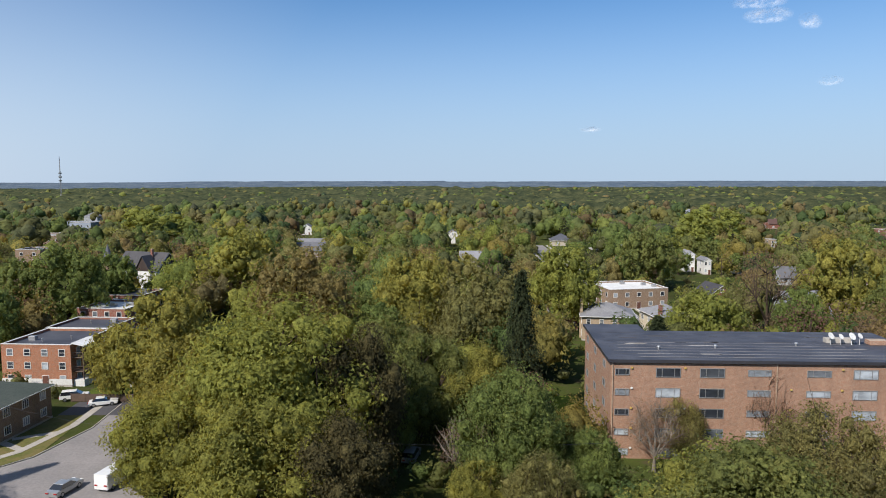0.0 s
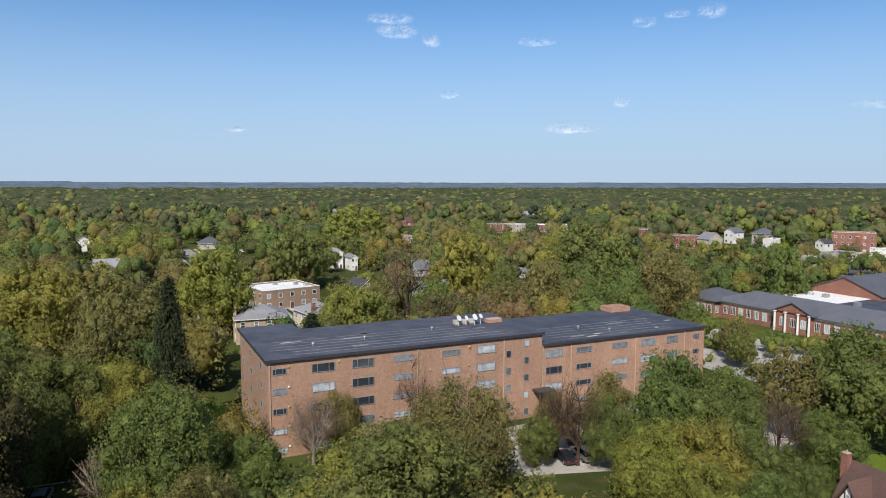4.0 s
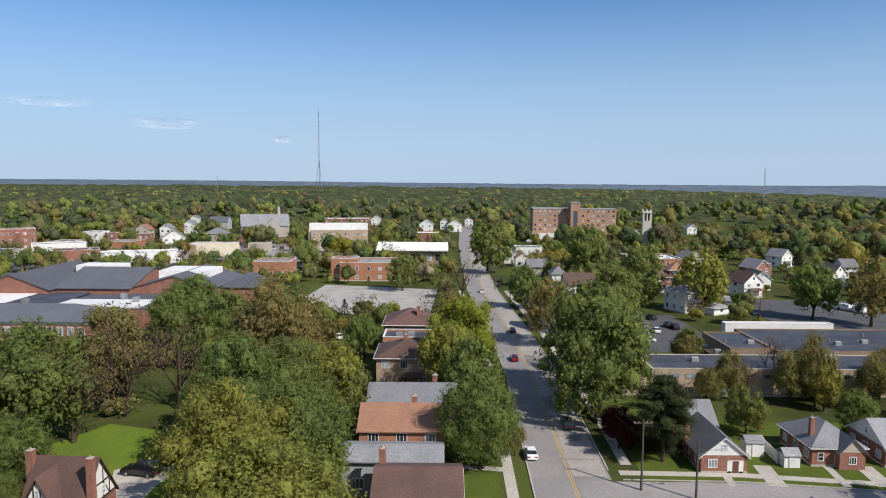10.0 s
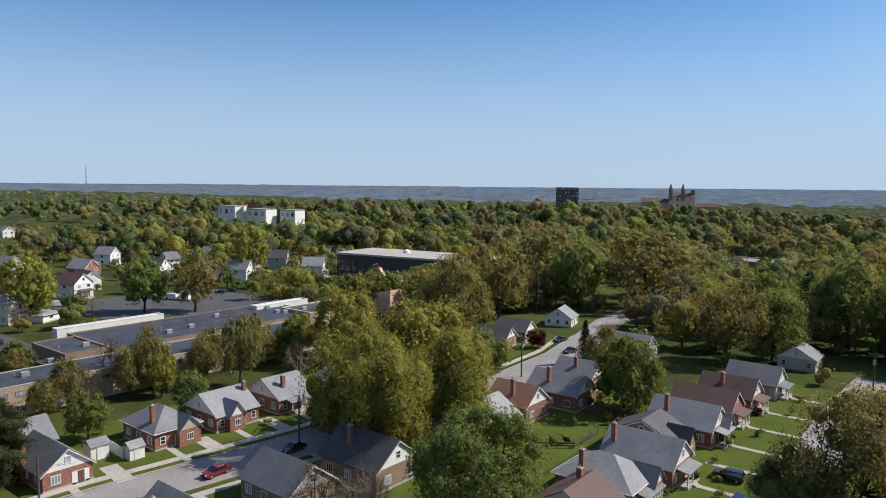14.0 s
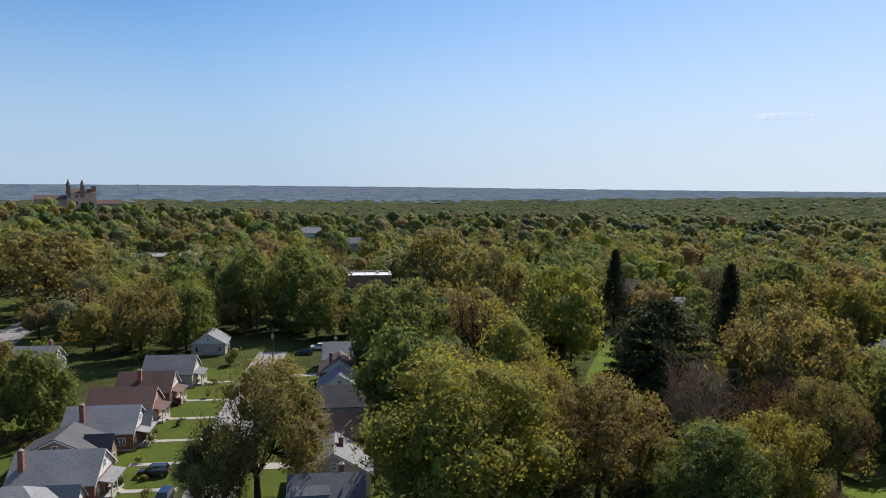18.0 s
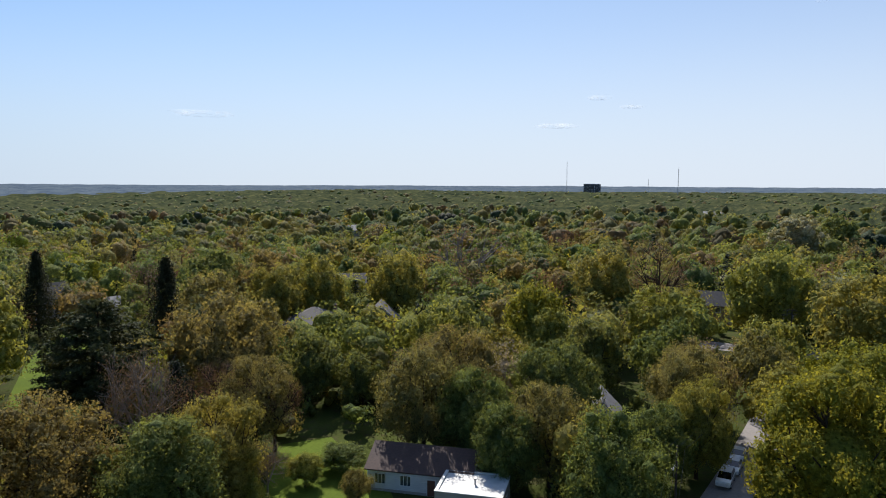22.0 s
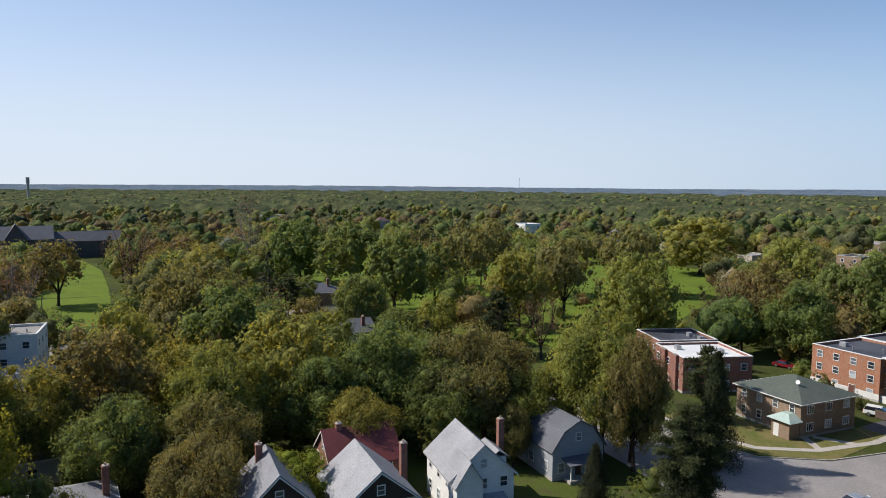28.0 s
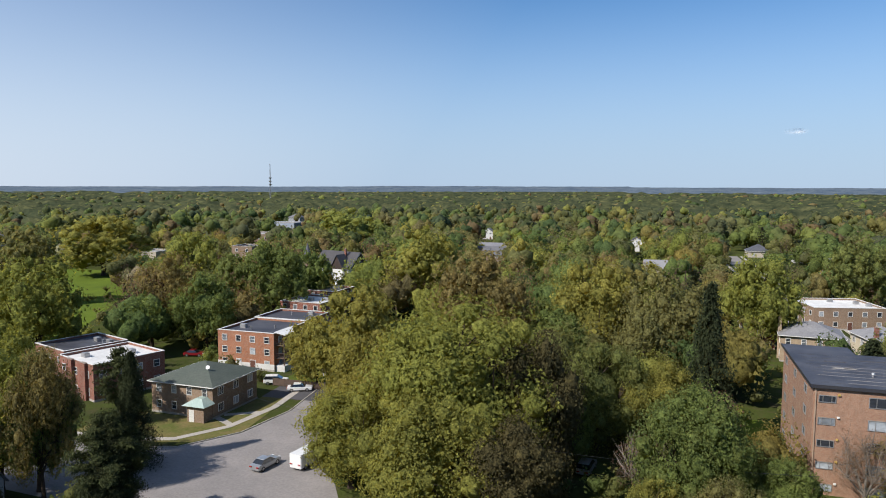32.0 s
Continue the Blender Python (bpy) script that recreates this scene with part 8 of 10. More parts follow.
car("suv", "dark", 58.1, 80.8, 60)
car("sedan", "dark", 59.9, 76.1, 80)
car("suv", "silver", 62.8, 75.5, 80)
car("sedan", "dark", 64.7, 79.1, 80)
car("sedan", "dark", -100.5, 82.0, 70)
car("suv", "silver", -4.5, 95.1, 80)
car("suv", "silver", 10.9, 93.2, 80)
car("sedan", "silver", 462.0, 15.9, 0)
car("suv", "dark", 345.9, 116.0, 0)
car("sedan", "red", 330.0, 104.8, 0)
car("sedan", "white", 340.7, 104.6, 0)
car("suv", "dark", 398.4, 100.4, 0)
car("sedan", "white", 395.9, 96.4, 0)
car("sedan", "dark", 400.6, 92.4, 0)
car("sedan", "dark", 388.6, -9.4, 0)
car("suv", "dark", 198.7, -59.8, 20)
car("sedan", "silver", 188.0, -54.3, 20)
car("sedan", "white", 171.6, 25.7, 10)
car("sedan", "dark", 81.1, -119.0, 90)


# ---- trees ----
def leaf_mesh(name, centres, normals, sizes, rng, mat, aspect=0.62, cores=(), tones=None):
    """Many small bent leaves (clumps of them, farther off) and the dense lumps of foliage behind them as one mesh."""
    n = len(centres)
    nrm = normals / np.maximum(np.linalg.norm(normals, axis=1, keepdims=True), 1e-6)
    rv = rng.normal(size=(n, 3))
    t1 = np.cross(nrm, rv)
    t1 /= np.maximum(np.linalg.norm(t1, axis=1, keepdims=True), 1e-6)
    t2 = np.cross(nrm, t1)
    s = sizes[:, None]
    lift = nrm * s * 0.18
    v = np.empty((n, 3, 3))
    v[:, 0] = centres + t1 * s * 1.05 + lift
    v[:, 1] = centres - t1 * s * 0.55 + t2 * s * aspect * 1.25
    v[:, 2] = centres - t1 * s * 0.55 - t2 * s * aspect * 1.25 - lift
    vs, fs, base = [v.reshape(-1, 3)], [np.arange(3 * n).reshape(n, 3)], 3 * n
    own = [np.zeros(3 * n) if tones is None else np.repeat(tones, 3)]
    for cv, cf, ct in cores:
        vs.append(cv)
        own.append(np.full(len(cv), ct))
        fs.append(cf + base)
        base += len(cv)
    vs, fs = np.concatenate(vs), np.concatenate(fs).astype(np.int32)
    me = bpy.data.meshes.new(name)
    me.vertices.add(len(vs))
    me.vertices.foreach_set("co", vs.reshape(-1))
    me.loops.add(fs.size)
    me.loops.foreach_set("vertex_index", fs.reshape(-1))
    me.polygons.add(len(fs))
    me.polygons.foreach_set("loop_start", np.arange(0, fs.size, 3, dtype=np.int32))
    me.polygons.foreach_set("loop_total", np.full(len(fs), 3, dtype=np.int32))
    flags = np.ones(len(fs), dtype=bool)
    flags[:n] = False
    me.polygons.foreach_set("use_smooth", flags)
    me.update(calc_edges=True)
    me.attributes.new("tone", "FLOAT", "POINT").data.foreach_set("value", np.concatenate(own).astype(np.float32))
    me.materials.append(mat)
    return me


def ball_mesh(steps):
    bm = bmesh.new()
    bmesh.ops.create_icosphere(bm, subdivisions=steps, radius=1.0)
    bm.verts.ensure_lookup_table()
    v = np.array([p.co[:] for p in bm.verts])
    f = np.array([[q.index for q in p.verts] for p in bm.faces])
    bm.free()
    return v, f


BALL = {k: ball_mesh(k) for k in (1, 2, 3)}


def puff(rng, steps, knobs=16, sharp=11.0, deep=0.3, floor=-0.75):
    """A billowing lump of foliage about one in radius, open below."""
    v, f = BALL[steps]
    c = unit(rng, knobs)
    r = (1 - deep) + deep * np.exp(-(1 - v @ c.T).min(axis=1) * sharp) + rng.uniform(-0.05, 0.05, len(v))
    keep = f[(v[f][:, :, 2].mean(axis=1) > floor)]
    return v * r[:, None], keep


def clump(rng, x, y, z, h, w, k, tone=0.0):
    """A tree's crown from a few billowing lumps of foliage."""
    out = []
    a0 = rng.uniform(0, math.tau)
    for i in range(k):
        a, off = a0 + i * math.tau / max(k - 1, 1) + rng.uniform(-0.5, 0.5), 0.0 if i == 0 else rng.uniform(0.16, 0.3)
        up = rng.uniform(0.58, 0.68) if i == 0 else rng.uniform(0.34, 0.66)
        r = rng.uniform(0.27, 0.34) if k > 1 else 0.46
        v, f = puff(rng, 1, 7, 6.0, 0.4, -0.9)
        out.append((v * np.array([w * r, w * r, h * r * rng.uniform(0.85, 1.05)]) + np.array([x + math.cos(a) * off * w, y + math.sin(a) * off * w, z + h * up]), f, tone))
    return out


def unit(rng, n):
    d = rng.normal(size=(n, 3))
    return d / np.linalg.norm(d, axis=1, keepdims=True)


def crown_points(kind, n, rng):
    """Leaf places, outward directions and sizes of a crown one high and one wide, and the ends of its limbs."""
    if kind in "cp":
        pts, nrm = [], []
        ends = []
        layers = 17 if kind == "c" else 9
        for k in range(layers):
            f = k / (layers - 1)
            z = 0.1 + 0.88 * f if kind == "c" else 0.32 + 0.66 * f
            r = (0.5 * (1 - f) ** 0.85 + 0.015) if kind == "c" else 0.5 * (0.55 + 0.45 * math.sin(f * 2.4)) * (1 - f ** 3 * 0.8)
            m = max(5, int((13 if kind == "c" else 7) * (1 - 0.6 * f)))
            for j in range(m):
                a = (j + rng.uniform(-0.35, 0.35)) / m * math.tau + k
                rr = r * rng.uniform(0.72, 1.12)
                q = max(3, int(n / (layers * m * 0.72)))
                t = rng.uniform(0.12, 1, q) ** 0.75
                wob = rng.normal(size=(q, 3)) * np.array([0.028, 0.028, 0.014]) * (0.5 + t[:, None])
                droop = -0.07 * t ** 2 if kind == "c" else 0.02 * t
                p = np.stack([np.cos(a) * rr * t, np.sin(a) * rr * t, z + droop], 1) + wob
                pts.append(p)
                nrm.append(np.array([math.cos(a) * 0.4, math.sin(a) * 0.4, 0.9]) + rng.normal(size=(q, 3)) * 0.4)
                ends.append((math.cos(a) * rr * 0.8, math.sin(a) * rr * 0.8, z))
        pts, nrm = np.concatenate(pts), np.concatenate(nrm)
        return pts, nrm, ends, []
    nl = {"b": 60, "o": 74}.get(kind, 84)
    nl = min(nl, max(11, n // 14))
    base = {"b": 0.22, "o": 0.12, "r": 0.06}.get(kind, 0.05)
    ends, pts, nrm, lumps_at = [], [], [], []
    lean = rng.uniform(-0.05, 0.05, 2)
    cz = (1 + base) / 2
    hz = (1 - base) / 2
    skew = unit(rng, 5)
    amp = rng.uniform(-0.14, 0.16, 5)
    dirs = unit(rng, nl)
    up = rng.uniform(-0.78, 1.0, nl)
    dirs[:, :2] *= (np.sqrt(1 - up ** 2) / np.maximum(np.linalg.norm(dirs[:, :2], axis=1), 1e-6))[:, None]
    dirs[:, 2] = up
    for d in dirs:
        env = 1.0 + float((amp * np.maximum(skew @ d, 0) ** 2).sum())
        wide = 0.5 * env * (1.0 if d[2] > 0 else 1.0 - 0.22 * d[2] ** 2)
        rad = rng.uniform(0.68, 0.92) if rng.random() < 0.8 else rng.uniform(0.25, 0.65)
        c = np.array([d[0] * wide * rad + lean[0], d[1] * wide * rad + lean[1], cz + d[2] * hz * env * rad * 1.05])
        lr = rng.uniform(0.09, 0.165) * (0.82 if kind == "b" else 1.0)
        q = max(4, int(n / nl * (lr / 0.12) ** 2))
        u = unit(rng, q)
        rr = lr * (rng.uniform(0.45, 1.0, q) ** 0.4)[:, None] * rng.uniform(0.85, 1.2, (q, 1))
        pts.append(c + u * rr)
        nrm.append(u * 0.6 + np.array([d[0], d[1], d[2] + 0.25]) * 0.6 + rng.normal(size=(q, 3)) * 0.6)
        lumps_at.append((c, lr))
        ends.append(tuple(c))
    pts, nrm = np.concatenate(pts), np.concatenate(nrm)
    pts[:, 2] = np.clip(pts[:, 2], base * 0.7, 1.02)
    return pts, nrm, ends, lumps_at


def trunk_mesh(kind, ends, rng, near, mat):
    """Tapered trunk with limbs that reach into the crown, one high and one wide."""
    bm = bmesh.new()
    sides = 7 if near else 5
    w = 0.026
    if kind in "cp":
        tube(bm, (0, 0, -0.02), (0, 0, 0.5), w, w * 0.6, sides)
        tube(bm, (0, 0, 0.5), (0, 0, 0.97), w * 0.6, 0.004, sides)
        for e in ends[:: 3 if near else 9]:
            tube(bm, (0, 0, e[2] - 0.02), e, 0.006, 0.002, 3)
        return finish(bm, "trunk", mat)
    fork = 0.2
    tube(bm, (0, 0, -0.02), (0, 0, 0.04), w * 1.6, w * 1.1, sides)
    tube(bm, (0, 0, 0.04), (0.01, 0.0, fork), w * 1.1, w * 0.85, sides)
    order = sorted(range(len(ends)), key=lambda i: ends[i][2])
    mains = []
    for k in range(7 if near else 5):
        a = k * 2.4 + rng.uniform(0, 0.8)
        r = rng.uniform(0.13, 0.24)
        p = (math.cos(a) * r, math.sin(a) * r, fork + rng.uniform(0.18, 0.36))
        tube(bm, (0.01, 0, fork - 0.04 + 0.012 * k), p, w * 0.55, w * 0.28, 5)
        mains.append(p)
    top = (rng.uniform(-0.04, 0.04), rng.uniform(-0.04, 0.04), 0.72)
    tube(bm, (0.01, 0, fork), top, w * 0.7, w * 0.25, 5)
    mains.append(top)
    use = order if (near or kind == "b") else order[::3]
    for i in use:
        e = ends[i]
        s = min(mains, key=lambda p: (p[0] - e[0]) ** 2 + (p[1] - e[1]) ** 2 + 1.5 * max(0, p[2] - e[2] + 0.05) ** 2 + (p[2] - e[2]) ** 2 * 0.4)
        tube(bm, s, e, w * 0.24, 0.003, 4 if near else 3)
        if kind in "bo" and near:
            for j in range(5 if kind == "b" else 3):
                d = rng.normal(size=3) * 0.075
                q = (e[0] + d[0], e[1] + d[1], e[2] + abs(d[2]) * 1.2)
                f = 0.6 + 0.08 * j
                m = (s[0] + (e[0] - s[0]) * f, s[1] + (e[1] - s[1]) * f, s[2] + (e[2] - s[2]) * f)
                tube(bm, m, q, 0.003, 0.0012, 3)
    return finish(bm, "trunk", mat)


TREES = {}
LEAVES = {0: (20000, 0.0112), 1: (5200, 0.0185), 2: (1800, 0.027)}
KINDS = {
    "g": ("broad deciduous tree in fresh yellow-green leaf", "tree"), "d": ("dense green deciduous tree in leaf", "tree"),
    "o": ("tree in thin olive-brown spring leaf", "tree"), "y": ("rounded tree in golden young leaf", "tree"),
    "b": ("nearly bare tree with grey-brown budding twigs", "tree"), "r": ("small dark red ornamental tree", "tree"),
    "w": ("tree in pale whitish blossom", "tree"), "c": ("tall dark spruce with drooping boughs", "conifer"),
    "p": ("dark layered pine with open boughs", "conifer"), "k": ("broad tree in brown leaf coloured dark to stand for shade", "tree"),
}
PLANTED = []


def tree_model(kind, lod, var):
    key = (kind, lod, var)
    if key not in TREES:
        rng = np.random.default_rng(sum(map(ord, kind)) * 31 + lod * 7 + var * 101)
        n, size = LEAVES[lod]
        n = int(n * {"b": 0.42, "o": 1.1, "c": 1.5, "p": 1.6}.get(kind, 1.0))
        size = size * {"b": 0.62, "o": 0.92, "c": 1.25, "p": 1.35}.get(kind, 1.0)
        pts, nrm, ends, lumps_at = crown_points(kind, n, rng)
        sizes = size * rng.uniform(0.6, 1.35, len(pts))
        cores = []
        if kind in "gdyrwk":
            for c, r in lumps_at:
                v, f = puff(rng, 1, 7, 6.0, 0.35, -2.0)
                cores.append((v * r * 0.66 + c, f, 0.0))
            v, f = puff(rng, 2)
            cores.append((v * np.array([0.3, 0.3, 0.3]) + np.array([0, 0, 0.5]), f, 0.0))
        elif kind == "o":
            for c, r in lumps_at:
                v, f = puff(rng, 1, 7, 6.0, 0.4, -2.0)
                cores.append((v * r * 0.56 + c, f, 0.0))
        crown = leaf_mesh("crown", pts, nrm, sizes, rng, LEAF[kind], 0.34 if kind in "cp" else 0.62, cores)
        trunk = trunk_mesh(kind, ends, rng, lod == 0, M["bark_pale" if kind == "b" and var == 1 else "bark"])
        TREES[key] = trunk, crown
    return TREES[key]


pick = random.Random(11)


def tree(kind, x, y, h, w, group="neighbourhood trees"):
    """A tree of the given height and crown width, standing on the ground."""
    d = math.hypot(x, y)
    lod = 0 if d < 108 else 1 if d < 205 else 2
    trunk, crown = tree_model(kind, lod, pick.randrange(4 if lod == 0 else 3))
    t = new("tree")
    z = land(d, math.degrees(math.atan2(-x, y)))
    t.matrix_world = Matrix.LocRotScale((x, y, z), Euler((0, 0, pick.uniform(0, math.tau))), (w * 1.06, w * 1.06, h))
    tagged(t, KINDS[kind][0], KINDS[kind][1], group)
    hang("trunk", trunk, t)
    hang("crown", crown, t)
    PLANTED.append((x, y, w / 2))
    return t


tree('g', -217.0, 252.6, 25.0, 34.8)
tree('g', -121.8, 121.4, 23.0, 17.9)
tree('d', -71.5, 70.4, 17.4, 10.6)
tree('c', -65.3, 80.3, 16.3, 7.3)
tree('c', -53.8, 62.2, 13.6, 9.5)
tree('g', -130.1, 189.8, 23.7, 18.5)
tree('o', -113.1, 152.8, 21.5, 16.8)
tree('b', -113.7, 147.0, 17.9, 13.4)
tree('d', -96.3, 177.3, 22.9, 17.8)
tree('d', -96.5, 201.0, 18.3, 14.3)
tree('g', -159.2, 389.5, 25.0, 37.3)
tree('g', -61.6, 204.8, 25.0, 25.8)
tree('g', -44.5, 111.0, 22.0, 17.2)
tree('o', -29.0, 140.6, 25.0, 19.6)
tree('g', -21.0, 84.6, 24.1, 22.8)
tree('g', -32.3, 93.3, 18.0, 17.1)
tree('g', -33.7, 81.8, 13.7, 13.0)
# the k trees here paint the big tree's shade side as dark foliage
tree('k', -16.5, 101.0, 16.5, 12.9)
# extra dark tree, added where the big crown is in its own shade
tree('k', -9.6, 88.0, 20.5, 11.5)
tree('g', -20.9, 73.9, 16.2, 15.4)
tree('k', -11.7, 72.3, 14.3, 11.2)
tree('g', -6.5, 148.0, 22.8, 17.8)
tree('o', 7.9, 144.6, 22.3, 17.4)
tree('d', -12.3, 136.5, 15.3, 12.0)
tree('o', 3.5, 132.7, 16.2, 12.6)
tree('c', 12.3, 108.7, 25.0, 10.5)
tree('d', -3.5, 103.7, 15.7, 12.2)
tree('g', 5.3, 104.7, 13.7, 10.7)
tree('d', 8.5, 81.6, 16.3, 12.7)
tree('g', 31.8, 177.0, 23.0, 17.0)
tree('d', 69.9, 242.7, 22.5, 17.6)
tree('b', 2.6, 84.7, 9.5, 7.1)
tree('o', 8.1, 81.0, 8.7, 6.8)
tree('g', 24.3, 60.4, 14.7, 14.7)
tree('o', 10.7, 71.2, 10.4, 8.1)
tree('d', 17.8, 81.5, 8.9, 7.0)
tree('o', 38.3, 68.3, 15.5, 12.1)
tree('g', 3.7, 74.9, 7.9, 6.1)
tree('g', 135.6, 360.2, 25.0, 34.1)
tree('g', 52.9, 136.6, 18.0, 14.0)
tree('b', 79.4, 170.1, 22.1, 16.6)
tree('d', 81.8, 157.7, 14.5, 11.3)
tree('g', 102.8, 177.7, 23.3, 18.1)
tree('o', 103.7, 140.7, 19.7, 15.4)
tree('d', 106.8, 164.1, 16.1, 12.5)
tree('d', 144.1, 159.3, 22.1, 17.3)
tree('d', 163.7, 199.4, 23.9, 18.7)
tree('o', 154.6, 150.9, 19.0, 14.5)
tree('d', 188.1, 137.2, 19.2, 15.0)
tree('o', 138.8, 134.8, 19.9, 15.5)
tree('d', 24.6, 54.9, 17.3, 16.4)
tree('b', 60.5, 73.9, 12.7, 8.9)
tree('d', 69.8, 65.6, 16.4, 12.8)
tree('d', 75.0, 62.7, 13.7, 10.7)
tree('g', 56.4, 55.6, 12.4, 9.7)
tree('d', 67.4, 53.5, 11.0, 8.6)
tree('d', 99.1, 58.7, 18.6, 14.8)
tree('o', 95.3, 66.3, 14.1, 11.0)
tree('b', 81.8, 58.8, 11.5, 8.6)
tree('b', 112.6, 52.0, 17.1, 12.8)
tree('b', 117.1, 45.2, 15.9, 11.9)
tree('d', 143.9, 46.4, 17.0, 13.3)
tree('d', 174.0, 62.1, 15.1, 11.8)
tree('o', 126.4, 30.9, 21.3, 16.6)
tree('d', 89.6, 25.7, 17.8, 13.9)
tree('g', 72.6, 22.1, 17.3, 13.5)
tree('d', 78.3, 16.5, 15.9, 12.4)
tree('o', 125.9, 25.8, 16.3, 12.8)
tree('d', 74.0, 48.6, 6.9, 5.4)
tree('g', 57.7, 49.8, 9.6, 7.4)
tree('b', 34.3, 115.2, 6.2, 4.7)
tree('b', 28.2, 90.8, 10.1, 8.1)
tree('d', 161.6, 63.0, 14.2, 11.1)
tree('g', 108.4, 17.6, 13.3, 10.3)
tree('g', 58.1, 15.4, 17.3, 16.4)
tree('y', 136.8, -4.1, 16.7, 13.1)
tree('g', 125.4, -1.9, 14.0, 10.9)
tree('d', 112.3, -4.8, 13.6, 10.6)
tree('d', 92.4, -5.2, 12.9, 10.1)
tree('b', 125.8, 9.4, 6.6, 4.9)
tree('d', 297.5, -19.3, 21.5, 16.8)
tree('b', 228.1, -6.4, 14.6, 11.0)
tree('o', 165.9, -26.0, 15.5, 12.1)
tree('d', 112.7, -25.0, 22.4, 17.5)
tree('p', 95.4, -31.1, 11.9, 10.1)
tree('d', 185.0, -45.9, 17.6, 13.7)
tree('d', 291.9, -59.4, 21.5, 16.8)
tree('d', 214.5, -25.5, 13.3, 10.4)
tree('d', 219.7, -63.4, 18.8, 14.7)
tree('d', 248.9, 14.4, 12.8, 10.0)
tree('r', 100.1, -26.2, 6.2, 5.6)
tree('o', 97.2, -10.5, 4.8, 3.7)
tree('d', 153.3, 17.3, 9.4, 7.3)
tree('g', 211.2, -79.9, 18.6, 14.5)
tree('o', 120.6, -65.8, 13.1, 6.5)
tree('o', 113.0, -79.3, 13.9, 7.7)
tree('d', 105.5, -47.1, 8.1, 6.3)
tree('d', 105.5, -64.3, 7.4, 5.8)
tree('g', 109.3, -103.5, 16.9, 13.2)
tree('g', 73.0, -71.5, 18.6, 14.5)
tree('g', 72.6, -86.0, 20.7, 16.1)
tree('g', 63.5, -81.6, 17.8, 13.9)
tree('d', 77.5, -111.3, 11.7, 9.1)
tree('g', 65.3, -70.6, 16.4, 12.8)
tree('o', 106.0, -137.4, 21.4, 16.7)
tree('o', 115.1, -171.6, 23.4, 18.3)
tree('o', 120.6, -210.4, 25.0, 25.4)
tree('d', 105.6, -201.9, 21.1, 16.5)
tree('b', 112.1, -187.3, 16.3, 12.2)
tree('o', 89.2, -217.1, 25.0, 28.3)
tree('d', 45.7, -63.2, 13.7, 13.7)
tree('g', 66.3, -34.0, 7.0, 7.7)
tree('b', 59.6, -51.6, 7.2, 6.5)
tree('b', 52.6, -52.5, 8.0, 7.2)
tree('o', 62.7, -133.3, 10.5, 8.2)
tree('d', 49.2, -112.3, 13.6, 10.6)
tree('b', 105.1, -87.5, 8.6, 6.5)
tree('r', 86.1, -145.2, 4.7, 4.7)
tree('d', 149.4, -53.1, 8.0, 6.3)
tree('o', 190.3, -118.0, 18.4, 14.4)
tree('d', 200.2, -107.2, 16.3, 12.7)
tree('g', 240.4, -174.2, 21.4, 16.7)
tree('d', 47.8, -115.8, 10.1, 7.9)
tree('o', 46.6, -160.4, 18.8, 14.7)
tree('d', 39.1, -169.9, 16.1, 12.5)
tree('d', 27.7, -194.9, 22.3, 17.4)
tree('d', 12.3, -189.0, 23.4, 18.2)
tree('d', -7.2, -138.6, 19.9, 15.5)
tree('r', 82.7, -74.0, 5.7, 5.1)
tree('c', 70.3, -138.8, 9.9, 4.9)
tree('o', 11.7, -85.5, 17.0, 15.2)
tree('o', 16.7, -80.6, 10.2, 8.1)
tree('g', -11.3, -77.7, 20.3, 20.3)
tree('d', -8.6, -107.7, 18.0, 16.2)
tree('b', -25.9, -146.6, 17.8, 14.2)
tree('g', -43.5, -141.1, 22.2, 17.7)
tree('p', -42.2, -148.4, 17.6, 12.3)
tree('p', -49.6, -105.9, 20.7, 18.6)
tree('c', -84.1, -146.5, 22.5, 13.6)
tree('c', -73.3, -188.2, 22.0, 13.0)
tree('o', -28.1, -222.0, 25.0, 25.2)
tree('d', 9.1, -177.9, 14.6, 11.4)
tree('d', 48.0, -196.8, 16.6, 13.0)
tree('o', -29.8, -80.1, 15.4, 14.6)
tree('d', -38.3, -70.1, 12.8, 12.8)
tree('o', -87.7, -134.5, 19.8, 15.4)
tree('d', -12.5, -144.3, 19.3, 15.0)
tree('b', -57.8, -88.5, 12.9, 11.6)
tree('b', -31.4, -143.1, 12.4, 9.3)
tree('b', -2.8, -88.7, 5.3, 4.0)
tree('o', -68.4, -104.1, 19.8, 15.9)
tree('o', -78.3, -106.4, 17.5, 13.6)
tree('g', -112.2, -144.1, 18.8, 14.6)
tree('g', -126.8, -144.2, 19.7, 15.4)
tree('d', -79.5, -92.9, 13.6, 10.6)
tree('b', -62.7, -80.8, 11.7, 8.8)
tree('b', -47.5, -90.8, 16.1, 12.1)
tree('b', -52.9, -69.8, 7.1, 5.3)
tree('o', -74.7, -62.6, 15.7, 12.2)
tree('d', -84.1, -84.2, 10.8, 8.4)
tree('g', -57.5, -68.1, 4.7, 4.7)
tree('g', -49.1, -68.8, 4.4, 4.4)
tree('d', -51.2, -174.0, 18.6, 14.5)
tree('o', -39.6, -189.7, 21.9, 17.1)
tree('d', -111.7, -167.9, 20.7, 16.2)
tree('o', -120.4, -159.6, 20.6, 16.0)
tree('b', -191.1, -144.6, 25.0, 31.8)
tree('y', -121.7, -73.7, 19.5, 13.6)
tree('g', -102.2, -69.0, 13.7, 10.7)
tree('g', -119.1, -67.6, 15.3, 12.0)
